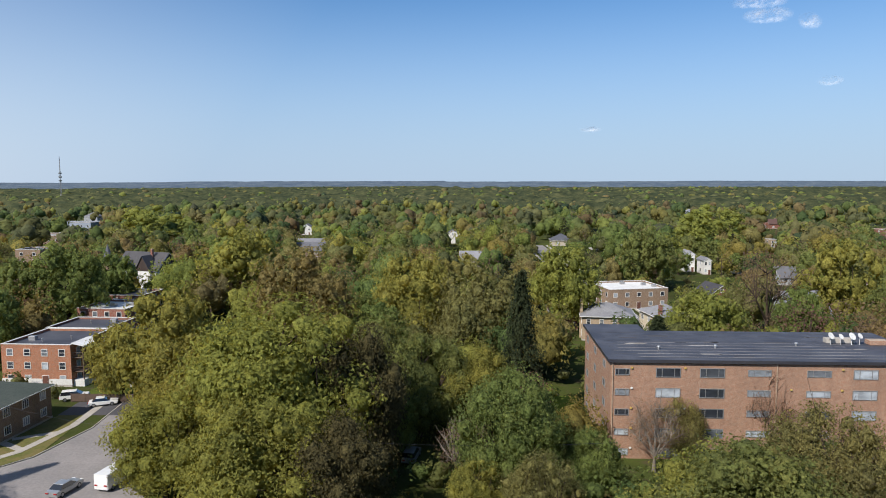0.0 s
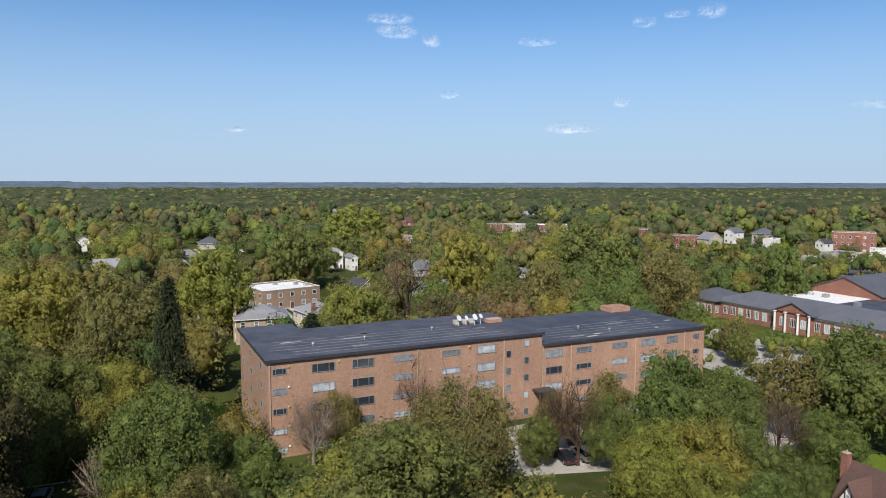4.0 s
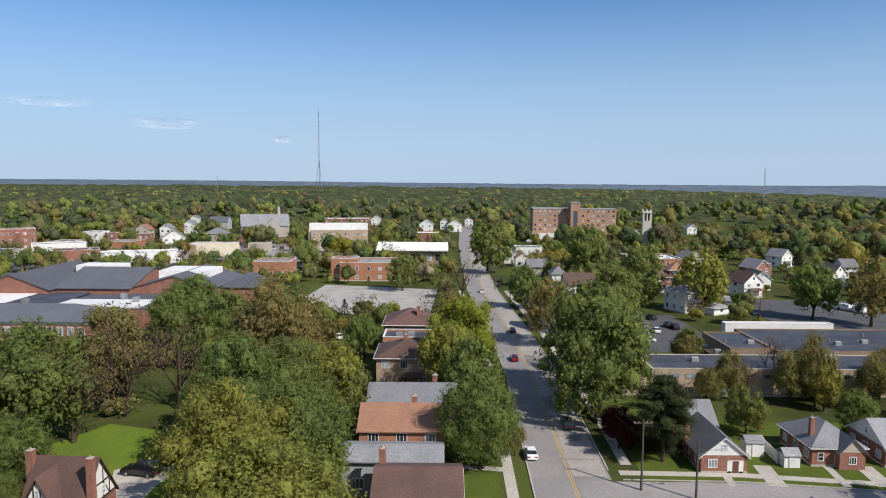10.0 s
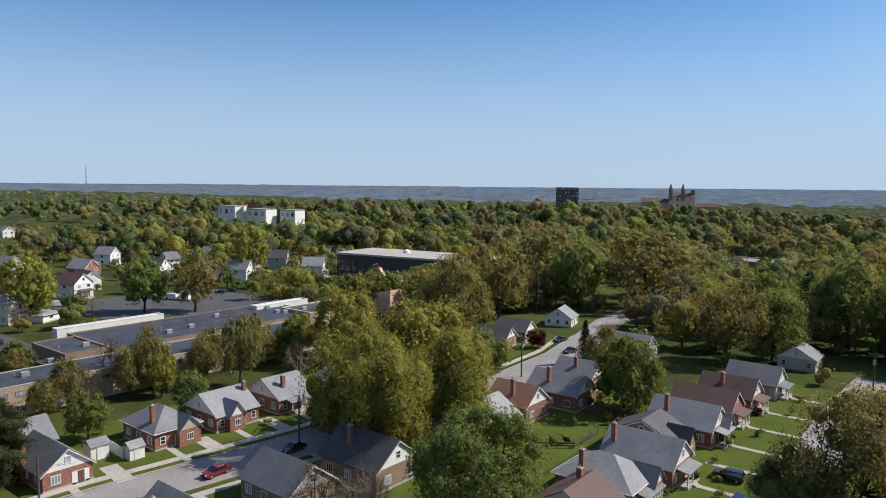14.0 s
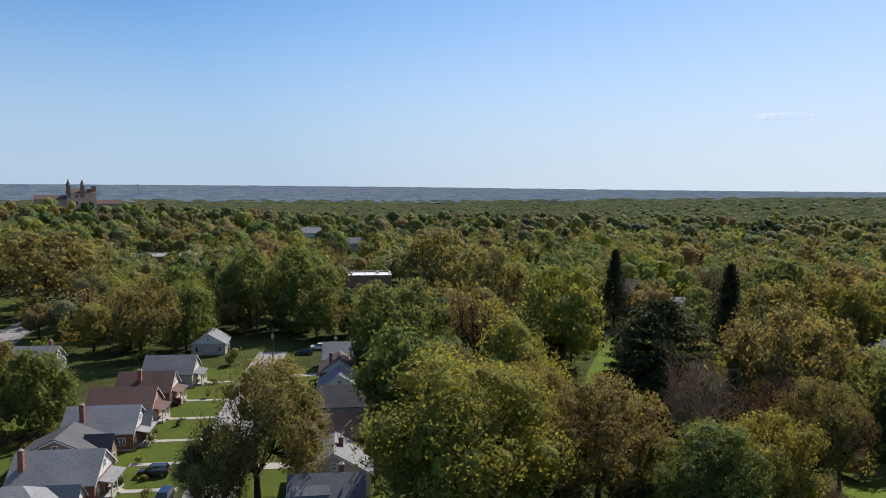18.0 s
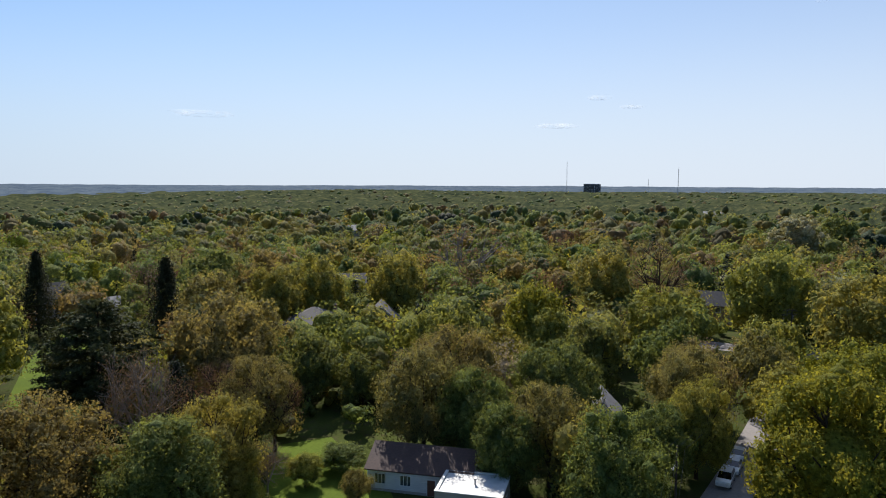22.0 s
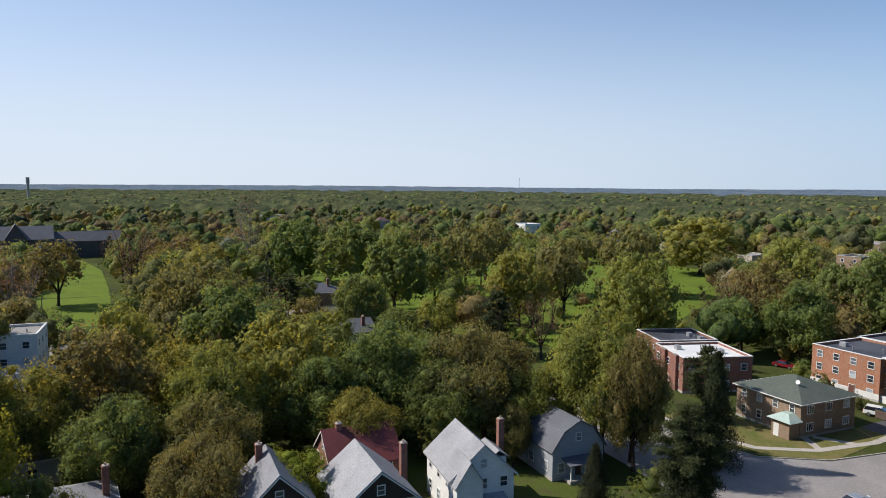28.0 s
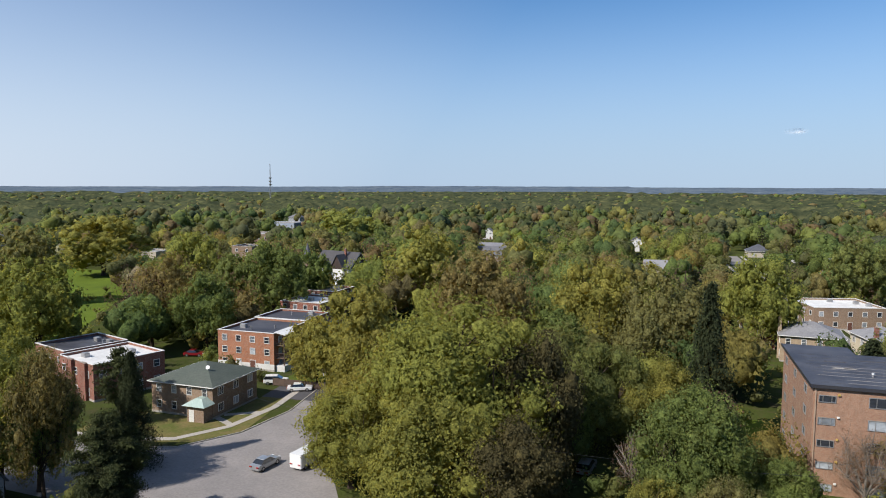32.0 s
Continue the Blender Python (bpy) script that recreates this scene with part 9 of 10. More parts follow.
tree('g', -146.1, -56.1, 17.3, 15.6)
tree('o', -82.7, -63.9, 16.9, 13.2)
tree('d', -116.0, -57.9, 14.5, 11.3)
tree('o', -108.2, -36.0, 15.0, 11.7)
tree('g', -178.1, -42.5, 24.5, 19.1)
tree('w', -387.5, -77.7, 25.0, 28.6)
tree('d', -398.3, -63.2, 25.0, 19.5)
tree('g', -159.0, -19.0, 21.4, 19.2)
tree('y', -107.0, -12.8, 18.0, 16.2)
tree('y', -81.0, -12.6, 19.3, 15.4)
tree('o', -110.9, 4.6, 18.6, 15.8)
tree('g', -181.7, -87.2, 20.7, 16.2)
tree('b', -187.8, -72.3, 25.0, 19.4)
tree('g', -144.2, -131.8, 20.1, 15.7)
tree('o', -77.6, -43.6, 13.2, 10.3)
tree('d', -70.5, -31.6, 14.4, 11.3)
tree('b', -211.5, -10.0, 20.4, 15.3)
tree('o', -254.0, 0.3, 20.9, 16.3)
tree('d', -91.5, 8.0, 10.9, 8.5)
tree('g', -143.5, 10.1, 16.1, 12.6)
tree('b', -138.1, -35.9, 10.5, 7.9)
tree('d', -72.6, -47.3, 11.1, 8.6)
tree('o', -58.0, -58.9, 4.7, 3.7)
tree('d', -77.1, -55.8, 13.3, 10.4)
tree('g', -117.1, 15.1, 13.1, 10.2)
tree('o', -161.5, 29.8, 21.9, 17.1)
tree('d', -132.1, 27.7, 20.7, 16.2)
tree('b', -284.5, 24.6, 25.0, 20.7)
tree('g', -103.7, 30.3, 19.1, 16.3)
tree('g', -100.0, 20.3, 16.5, 12.9)
tree('d', -110.9, 38.5, 15.5, 12.1)
tree('d', -95.6, 45.4, 18.7, 15.9)
tree('o', -88.1, 52.9, 18.1, 15.4)
tree('o', -77.2, 12.1, 11.2, 10.1)
tree('y', -76.9, 22.7, 8.0, 9.6)
tree('d', -193.8, 90.7, 24.3, 18.9)
tree('d', -249.6, 98.4, 25.0, 23.7)
tree('o', -227.3, 135.9, 24.6, 19.2)
tree('d', -164.4, 66.7, 16.4, 12.8)
tree('d', -78.1, -2.7, 9.8, 7.7)
tree('o', -166.6, 24.7, 20.8, 16.2)
tree('o', -88.9, 57.0, 16.7, 13.3)
tree('g', -82.1, 59.5, 12.7, 9.5)
tree('g', -75.8, 68.7, 20.9, 14.6)
tree('o', -244.3, 155.9, 25.0, 21.0)
tree('g', -158.1, 112.1, 21.9, 17.1)
tree('o', -164.6, 133.0, 24.0, 18.7)
tree('o', -189.0, 181.1, 25.0, 21.1)
tree('d', -209.8, 113.4, 19.6, 15.3)
tree('d', -273.1, 85.9, 25.0, 23.0)
tree('p', -133.7, 88.6, 14.4, 11.5)
tree('b', -125.4, 95.2, 15.0, 11.3)
tree('c', -62.3, 55.7, 8.4, 5.1)
tree('o', -77.7, 54.5, 8.7, 4.4)
tree('d', -198.9, 158.2, 20.9, 16.3)
tree('d', -108.1, 176.2, 19.1, 14.9)
tree('d', -97.0, 145.9, 18.0, 14.0)
tree('b', 100.9, 54.6, 15.7, 11.8)
tree('o', 116.5, 56.0, 18.0, 14.2)
tree('d', 117.5, 36.0, 14.0, 12.0)
tree('o', 103.6, 33.6, 13.3, 9.2)
tree('d', 100.6, 23.2, 15.6, 12.2)
tree('d', 107.5, 15.6, 10.9, 8.5)
tree('d', 86.9, 55.1, 8.8, 8.0)
tree('d', 74.2, 51.8, 7.6, 7.6)
tree('d', 72.1, 59.4, 13.0, 10.2)
tree('g', 62.6, 54.5, 12.2, 9.5)
tree('g', -92.2, -29.7, 13.8, 8.3)
tree('b', -109.4, -32.0, 11.9, 7.1)
tree('d', -86.6, -32.2, 11.0, 8.6)
tree('g', -48.1, -73.4, 12.8, 11.5)
tree('o', -61.3, -83.4, 13.5, 10.5)
tree('p', -52.7, -111.7, 16.3, 14.7)
tree('p', -46.9, -113.2, 13.3, 10.6)
tree('o', -23.9, -91.9, 14.2, 11.1)
tree('g', -44.9, -70.9, 8.3, 8.3)
tree('d', -64.1, -68.4, 3.7, 6.6)
tree('b', 41.1, 98.8, 9.7, 5.8)
tree('b', 44.9, 95.0, 12.6, 6.6)
tree('o', 32.7, 94.1, 8.8, 6.1)
tree('d', 63.7, 70.5, 10.3, 8.1)
tree('b', 59.3, 77.4, 9.0, 6.8)
tree('d', 60.7, 44.9, 9.4, 7.4)
tree('d', -93.8, 5.6, 13.0, 11.7)
tree('o', -89.5, 16.9, 12.5, 11.3)
tree('d', -94.3, 33.6, 13.8, 11.7)
tree('d', -87.1, 48.1, 13.7, 11.7)
tree('g', -85.8, 35.3, 11.7, 9.3)
tree('g', -106.6, -4.4, 14.8, 12.6)
tree('g', -57.5, 123.1, 13.8, 10.8)
tree('d', -11.8, 104.3, 12.6, 9.8)
tree('d', -7.6, 95.2, 10.4, 8.1)
tree('d', -91.0, -50.0, 15.7, 12.2)
tree('y', -96.9, -10.5, 9.4, 7.5)
tree('b', -311.0, 75.2, 36.0, 14.0)
# thin trees before the long brick building
for k in range(9):
    tree("obod"[k % 4], 121.5 + (k % 2) * 1.5, -47 - k * 7.4, 6.5 + (k * 37 % 5) * 0.8, 5.0 + (k * 13 % 3) * 0.7)

# trees before the dark hall
tree('d', 157.6, -150.1, 11.4, 10.3)
tree('g', 155.0, -153.1, 11.5, 10.3)
tree('o', 152.4, -156.0, 11.5, 10.3)
tree('d', 149.8, -159.0, 11.5, 10.3)
tree('g', 147.2, -161.9, 11.5, 10.3)
tree('b', 144.6, -164.9, 11.5, 10.4)
tree('d', 142.0, -167.9, 11.5, 10.4)
tree('g', 139.4, -170.8, 11.5, 10.4)
tree('o', 136.8, -173.8, 11.5, 10.4)
tree('d', 134.2, -176.8, 11.5, 10.4)

# dark evergreens and street trees
tree('p', -54.4, 62.8, 13.7, 9.6)
tree('p', -79.1, 94.7, 12.2, 8.2)
tree('o', -69.0, 68.5, 18.5, 8.5)
tree('o', -100.4, -35.2, 15.6, 10.5)
tree('g', -111.7, -23.0, 12.5, 11.3)
tree('d', -119.6, -44.9, 16.0, 11.6)
tree('o', -128.0, -30.5, 14.0, 11.0)
tree('g', -140.0, -31.5, 14.5, 12.0)
tree('c', 100.4, -33.6, 10.8, 9.6)
tree('d', 126.1, -28.4, 19.5, 14.6)
tree('g', 131.0, -160.8, 15.8, 18.0)
tree('d', 143.5, -172.5, 13.5, 13.0)
tree('g', 135.3, -183.7, 19.0, 16.6)
tree('d', 160.0, -186.0, 10.5, 12.0)

# young trees on the paved yard by the school
for x, y, h, k in ((128, 104, 9, "o"), (134, 121, 10, "d"), (123, 98, 8, "d"), (143, 138, 9, "o"), (139, 112, 7.5, "g"), (121, 110, 8.5, "o")):
    tree(k, x, y, h, h * 0.8)
# thin roadside trees before the long brick building and its court
for x, y, h, k in ((124, -52, 9, "o"), (118, -66, 8, "g"), (125, -80, 10, "o"), (119, -97, 9, "d"), (124, -104, 10, "g"), (146, -52, 7, "o"), (128, -62, 11, "b"), (126, -92, 11, "o")):
    tree(k, x, y, h, h * 0.62)

# garden trees among the white houses to the north
for x, y, h, k in ((97, 287, 10, "d"), (114, 283, 8, "g"), (120, 285, 9, "d"), (129, 284, 8, "o"), (100, 310, 14, "g"), (116, 306, 13, "d"), (10, 288, 9, "g"), (20, 292, 9, "o"), (84, 384, 9, "d"), (-60, 364, 10, "g"), (-76, 362, 9, "d")):
    tree(k, x, y, h, h * 0.95)

# thin trees along the gravel lot
for x, y, h, k in ((61, 79, 9, "o"), (73, 82, 9.5, "o"), (55, 76, 7.5, "d"), (83, 78, 8.5, "g"), (90, 70, 9, "d"), (67, 72, 7, "b")):
    tree(k, x, y, h, h * 0.72)

# garden trees round the park houses
for x, y, h, k in ((-206, 66, 11, "d"), (-203, 80, 10, "g"), (-170, 74, 10, "o"), (-146, 52, 12, "g"), (-144, 68, 11, "d"), (-168, 55, 11, "o"), (-196, 58, 12, "p"), (-150, 82, 12, "g")):
    tree(k, x, y, h, h * 0.9)


# ---- filler trees between the placed ones ----
def road_gap(x, y):
    best = 1e9
    for pts, half in ROADS:
        for (ax, ay), (bx, by) in zip(pts, pts[1:]):
            dx, dy = bx - ax, by - ay
            t = min(max(((x - ax) * dx + (y - ay) * dy) / (dx * dx + dy * dy + 1e-9), 0), 1)
            best = min(best, math.hypot(x - ax - t * dx, y - ay - t * dy) - half)
    return best


SIGHT_A = np.array([(math.degrees(math.atan2(-x, y)), (z - EYE) / math.hypot(x, y), math.hypot(x, y)) for x, y, z in SIGHT])


def in_the_way(x, y, h, w):
    """Would a tree here hide a building or lawn that stays in view?"""
    d = math.hypot(x, y)
    az = math.degrees(math.atan2(-x, y))
    da = np.abs((SIGHT_A[:, 0] - az + 180) % 360 - 180)
    hit = (da < math.degrees(w * 0.5 / d)) & (SIGHT_A[:, 1] < (h - EYE) / d) & (SIGHT_A[:, 1] > -EYE / d) & (SIGHT_A[:, 2] > d)
    return bool(hit.any())


CELLS = {}
SEEN = [0]


def near_trees(x, y):
    """Planted trees in the cells round a place."""
    for a, b, r in PLANTED[SEEN[0]:]:
        CELLS.setdefault((int(a // 20), int(b // 20)), []).append((a, b, r))
    SEEN[0] = len(PLANTED)
    i, j = int(x // 20), int(y // 20)
    return [t for u in (-1, 0, 1) for v in (-1, 0, 1) for t in CELLS.get((i + u, j + v), ())]


def free(x, y, w, tight=0.52):
    if any(x0 - w * 0.3 < x < x1 + w * 0.3 and y0 - w * 0.3 < y < y1 + w * 0.3 for x0, y0, x1, y1 in PATCHES):
        return False
    if road_gap(x, y) < w * 0.42:
        return False
    return all((x - a) ** 2 + (y - b) ** 2 > ((r + w / 2) * tight) ** 2 for a, b, r in near_trees(x, y))


fill = random.Random(5)
POOL = {}


def pool(kind, x, y, h, w):
    """Leave a filler tree to the joined wood of its kind."""
    POOL.setdefault(kind, []).append((x, y, h, w))
    PLANTED.append((x, y, w / 2))


made = 0
for k in range(30000):
    if made >= 1700:
        break
    d = 84 + 400 * fill.random() ** 1.1
    az = fill.uniform(0, 360)
    x, y = -d * math.sin(radians(az)), d * math.cos(radians(az))
    w = fill.uniform(8.5, 14.5) * (0.75 if d < 125 else 1.0)
    h = w * fill.uniform(1.05, 1.3)
    town = 1 - smooth(26, 40, away(az, 278))
    if town > fill.random() * 1.25 and d > 170:
        w, h = w * 0.62, h * 0.62
    if away(az, 57) < 17 and 140 < d < 360 and fill.random() < 0.86:
        continue
    if not free(x, y, w) or in_the_way(x, y, h, w):
        continue
    kind = fill.choices("gdoybcw", (27, 30, 25, 2, 12, 3, 1))[0]
    if made < 60 and d < 230:
        tree(kind, x, y, h, w)
    else:
        pool(kind, x, y, h, w)
    made += 1
for k in range(9000):             # the closed wooded suburb to the south, west and north
    if made >= 3000:
        break
    d = 150 + 270 * fill.random() ** 0.8
    az = fill.uniform(-40, 215)
    x, y = -d * math.sin(radians(az)), d * math.cos(radians(az))
    w = fill.uniform(6.5, 15)
    h = w * fill.uniform(0.95, 1.3)
    if away(az, 57) < 18 and d < 360:
        continue
    if not free(x, y, w, 0.46) or in_the_way(x, y, h, w):
        continue
    pool(fill.choices("gdoybcw", (26, 26, 27, 2, 15, 3, 1))[0], x, y, h, w)
    made += 1
for k in range(14000):            # small street trees of the town
    if made >= 4500:
        break
    d = 175 + 460 * fill.random()
    az = fill.uniform(212, 322)
    x, y = -d * math.sin(radians(az)), d * math.cos(radians(az))
    w = fill.uniform(4.5, 8.5)
    h = w * fill.uniform(0.95, 1.2)
    if not free(x, y, w) or in_the_way(x, y, h * 0.55, w * 0.5):
        continue
    pool(fill.choices("gdoybcw", (24, 40, 22, 2, 8, 3, 3))[0], x, y, h, w)
    made += 1
bushes = 0
for k in range(12000):
    if bushes >= 1700:
        break
    d = 72 + 210 * fill.random() ** 1.3
    az = fill.uniform(0, 360)
    x, y = -d * math.sin(radians(az)), d * math.cos(radians(az))
    w = fill.uniform(2.4, 6.2)
    h = w * fill.uniform(0.7, 1.1)
    if any(x0 < x < x1 and y0 < y < y1 for x0, y0, x1, y1 in PATCHES) or road_gap(x, y) < w * 0.7 or in_the_way(x, y, h, w):
        continue
    if (-30 < y < -20 and x > 80) or (-5 < x < 47 and -152 < y < -64) or (82 < x < 96 and -100 < y < -27):
        continue
    POOL.setdefault("shrub_" + fill.choice("ddgo"), []).append((x, y, h, w))
    bushes += 1
# garden shrubs round the bungalows
small = 0
for k in range(4000):
    if small >= 210:
        break
    x0, y0, x1, y1 = fill.choice(((87, -160, 110, -30), (48, -128, 76, -30), (24, -150, 46, -66), (-4, -150, 13, -72), (48, -128, 62, -30)))
    x, y, w = fill.uniform(x0, x1), fill.uniform(y0, y1), fill.uniform(1.0, 2.6)
    if any(a - 0.2 < x < c + 0.2 and b - 0.2 < y < d + 0.2 for a, b, c, d in PATCHES) and fill.random() < 0.6 or road_gap(x, y) < 3.2:
        continue
    POOL.setdefault("shrub_" + fill.choices("dgor", (5, 3, 2, 2))[0], []).append((x, y, w * fill.uniform(0.6, 1.0), w))
    small += 1
for key, items in POOL.items():
    shrub = key.startswith("shrub")
    kind = key[-1]
    rng = np.random.default_rng(len(items) + ord(kind))
    cs, ns, ss, cores, ts = [], [], [], [], []
    stems = bmesh.new()
    for x, y, h, w in items:
        d = math.hypot(x, y)
        n, size = (110, 0.055) if shrub else (1400, 0.024) if d < 130 else (560, 0.032) if d < 230 else (240, 0.042)
        pts, nrm, ends, lumps_at = crown_points(kind, int(n * (1.2 if kind in "bc" else 1)), rng)
        tone = rng.random()
        ts.append(np.full(len(pts), tone))
        if kind not in "bc":
            cores.extend(clump(rng, x, y, -0.2 * h if shrub else 0, h * (1.15 if shrub else 1), w, 2 if shrub else 6 if d < 230 else 4, tone))
        a = rng.uniform(0, math.tau)
        c, sn = math.cos(a), math.sin(a)
        p = np.stack([(pts[:, 0] * c - pts[:, 1] * sn) * w * 1.06 + x, (pts[:, 0] * sn + pts[:, 1] * c) * w * 1.06 + y, pts[:, 2] * h], 1)
        cs.append(p)
        ns.append(nrm)
        ss.append(size * w * rng.uniform(0.6, 1.35, len(p)) * (0.62 if kind == "b" else 1))
        if not shrub:
            tube(stems, (x, y, -0.2), (x, y, h * 0.7), w * 0.03, w * 0.012, 4)
    me = leaf_mesh("crown", np.concatenate(cs), np.concatenate(ns), np.concatenate(ss), rng, LEAF[kind], 0.62, cores, np.concatenate(ts))
    word = {"g": "yellow-green", "d": "green", "o": "olive-brown", "y": "golden", "b": "budding", "c": "dark evergreen", "w": "blossoming", "r": "dark red"}[kind]
    if shrub:
        stems.free()
        tagged(new("undergrowth", me), "low " + word + " shrubs and undergrowth between the houses", "shrubs", kind="stuff")
    else:
        wood = tagged(new("tree_belt", me), "belts of " + word + " trees between the streets", "trees", kind="stuff")
        part("trunk", stems, "bark", wood)


# ---- far woods ----
def woods(kind, count, seed):
    """Far trees of one sort as one mesh of leaf clumps."""
    rng = np.random.default_rng(seed)
    cs, ns, ss, cores, ts = [], [], [], [], []
    done = 0
    while done < count:
        r = 380 * (2500 / 380) ** rng.random()
        az = rng.uniform(0, 360)
        if away(az, 278) < 32 and r < 640 and rng.random() < 0.62:
            continue
        x, y = -r * math.sin(radians(az)), r * math.cos(radians(az))
        w = rng.uniform(6.5, 17) * (1 + 0.5 * smooth(700, 1600, r))
        h = w * rng.uniform(1.0, 1.25) if r < 900 else rng.uniform(11, 17)
        if r < 700 and in_the_way(x, y, h, w):
            done += 0.2
            continue
        if any(x0 - 3 < x < x1 + 3 and y0 - 3 < y < y1 + 3 for x0, y0, x1, y1 in PATCHES) or road_gap(x, y) < 3:
            done += 0.2
            continue
        done += 1
        q = 80 if r < 620 else 20 if r < 900 else 3
        u = unit(rng, q)
        u[:, 2] = np.abs(u[:, 2]) * 1.0 - 0.25
        lump = 1 + 0.22 * np.sin(u @ rng.normal(size=3) * 4 + rng.uniform(0, 6))
        z0 = land(r, az)
        c = np.array([x, y, z0 + h * 0.55]) + u * lump[:, None] * np.array([w * 0.48, w * 0.48, h * 0.43])
        cs.append(c)
        ns.append(u + rng.normal(size=(q, 3)) * 0.25 + np.array([0, 0, 0.25]))
        ss.append(np.full(q, w * (0.05 if r < 620 else 0.07 if r < 1000 else 0.09)) * rng.uniform(0.7, 1.3, q))
        tone = rng.random()
        ts.append(np.full(q, tone))
        cores.extend(clump(rng, x, y, z0, h * 1.08, w * 1.1, 4 if r < 620 else 2 if r < 1200 else 1, tone))
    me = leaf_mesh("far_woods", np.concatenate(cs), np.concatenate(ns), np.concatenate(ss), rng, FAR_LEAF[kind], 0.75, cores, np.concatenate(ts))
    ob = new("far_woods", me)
    return tagged(ob, "distant wooded suburb of " + {"g": "yellow-green", "d": "dark green", "o": "olive-brown", "b": "bare grey-brown", "c": "dark evergreen"}[kind] + " trees",
                  "woods", kind="stuff")


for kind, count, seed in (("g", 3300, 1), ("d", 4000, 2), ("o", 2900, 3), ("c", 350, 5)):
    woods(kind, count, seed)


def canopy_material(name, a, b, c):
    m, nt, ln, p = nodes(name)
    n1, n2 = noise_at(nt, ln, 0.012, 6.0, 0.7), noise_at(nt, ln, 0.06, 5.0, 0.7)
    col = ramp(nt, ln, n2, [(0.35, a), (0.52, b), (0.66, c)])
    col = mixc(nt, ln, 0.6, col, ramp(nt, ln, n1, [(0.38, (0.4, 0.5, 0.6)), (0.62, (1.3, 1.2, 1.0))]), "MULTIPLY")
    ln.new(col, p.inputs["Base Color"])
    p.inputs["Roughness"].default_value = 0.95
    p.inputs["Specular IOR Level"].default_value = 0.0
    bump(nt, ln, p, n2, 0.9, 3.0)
    return m


lumps = random.Random(21)
rs = [640.0]
while rs[-1] < 3000:
    rs.append(rs[-1] * 1.012 + 3)
canopy = polar(rs, 720, lambda r, az, k: land(r, az) - 1.0 + 9.0 * smooth(640, 1000, r) + lumps.uniform(-4.5, 8.0) * smooth(600, 900, r), "canopy",
               canopy_material("distant_canopy", (0.034, 0.044, 0.027), (0.068, 0.078, 0.041), (0.11, 0.112, 0.056)))
tagged(canopy, "closed canopy of distant woods", "woods", kind="stuff")
rs = [2900.0]
while rs[-1] < 4850:
    rs.append(rs[-1] * 1.02)
# backdrop hills: aerial haze is painted into their blue-grey base colour
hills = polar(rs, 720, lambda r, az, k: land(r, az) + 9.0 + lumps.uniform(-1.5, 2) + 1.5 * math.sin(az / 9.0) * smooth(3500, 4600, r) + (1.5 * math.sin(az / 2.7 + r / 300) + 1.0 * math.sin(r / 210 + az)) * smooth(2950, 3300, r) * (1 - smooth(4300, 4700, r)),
              "backdrop", canopy_material("haze_painted_hill_woods", (0.08, 0.108, 0.145), (0.115, 0.148, 0.192), (0.145, 0.18, 0.222)))
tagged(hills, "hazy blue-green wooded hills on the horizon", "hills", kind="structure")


# ---- poles, lamps and wires ----
def utility_pole(x, y, h, rot, arms=1, can=False, lamp=0.0, label="weathered wooden utility pole with a crossarm"):
    p = thing("utility_pole", x, y, 0, rot, label, "pole", "utility poles")
    bm = bmesh.new()
    tube(bm, (0, 0, -0.5), (0, 0, h), 0.17, 0.11, 8)
    part("pole", bm, "pole", p)
    for k in range(arms):
        z = h - 0.5 - 0.9 * k
        bm = bmesh.new()
        box(bm, -1.2, 1.2, -0.2, -0.08, z, z + 0.14)
        a = part("crossarm", bm, "pole", p)
        for u in (-1.1, -0.55, 0.55, 1.1):
            bm = bmesh.new()
            tube(bm, (u, -0.14, z + 0.14), (u, -0.14, z + 0.36), 0.05, 0.035, 6)
            part("insulator", bm, "concrete", a)
    if can:
        bm = bmesh.new()
        tube(bm, (0.0, 0.35, h - 2.4), (0.0, 0.35, h - 1.4), 0.28, 0.28, 10)
        part("transformer", bm, "steel", p, "grey transformer can")
    if lamp:
        bm = bmesh.new()
        tube(bm, (0, -0.1, h - 2.6), (0, -lamp * 0.6, h - 1.9), 0.04, 0.035, 6)
        tube(bm, (0, -lamp * 0.6, h - 1.9), (0, -lamp, h - 1.85), 0.035, 0.03, 6)
        arm = part("lamp_arm", bm, "steel", p)
        bm = bmesh.new()
        box(bm, -0.16, 0.16, -lamp - 0.6, -lamp + 0.1, h - 1.95, h - 1.8, bevel=0.04)
        part("lamp_head", bm, "alu", arm)
    seen_from(x, y, h - 1)
    return p


def wire(points, sag, r=0.018):
    """Cable slung from point to point."""
    bm = bmesh.new()
    n = 8
    for a, b in zip(points, points[1:]):
        a, b = Vector(a), Vector(b)
        q = [a.lerp(b, i / n) - Vector((0, 0, sag * 4 * (i / n) * (1 - i / n))) for i in range(n + 1)]
        for u, v in zip(q, q[1:]):
            tube(bm, u, v, r, r, 3)
    ob = new("power_line", finish(bm, "power_line", "wire"))
    return tagged(ob, "black overhead cable slung between poles", "cable", "overhead cables")


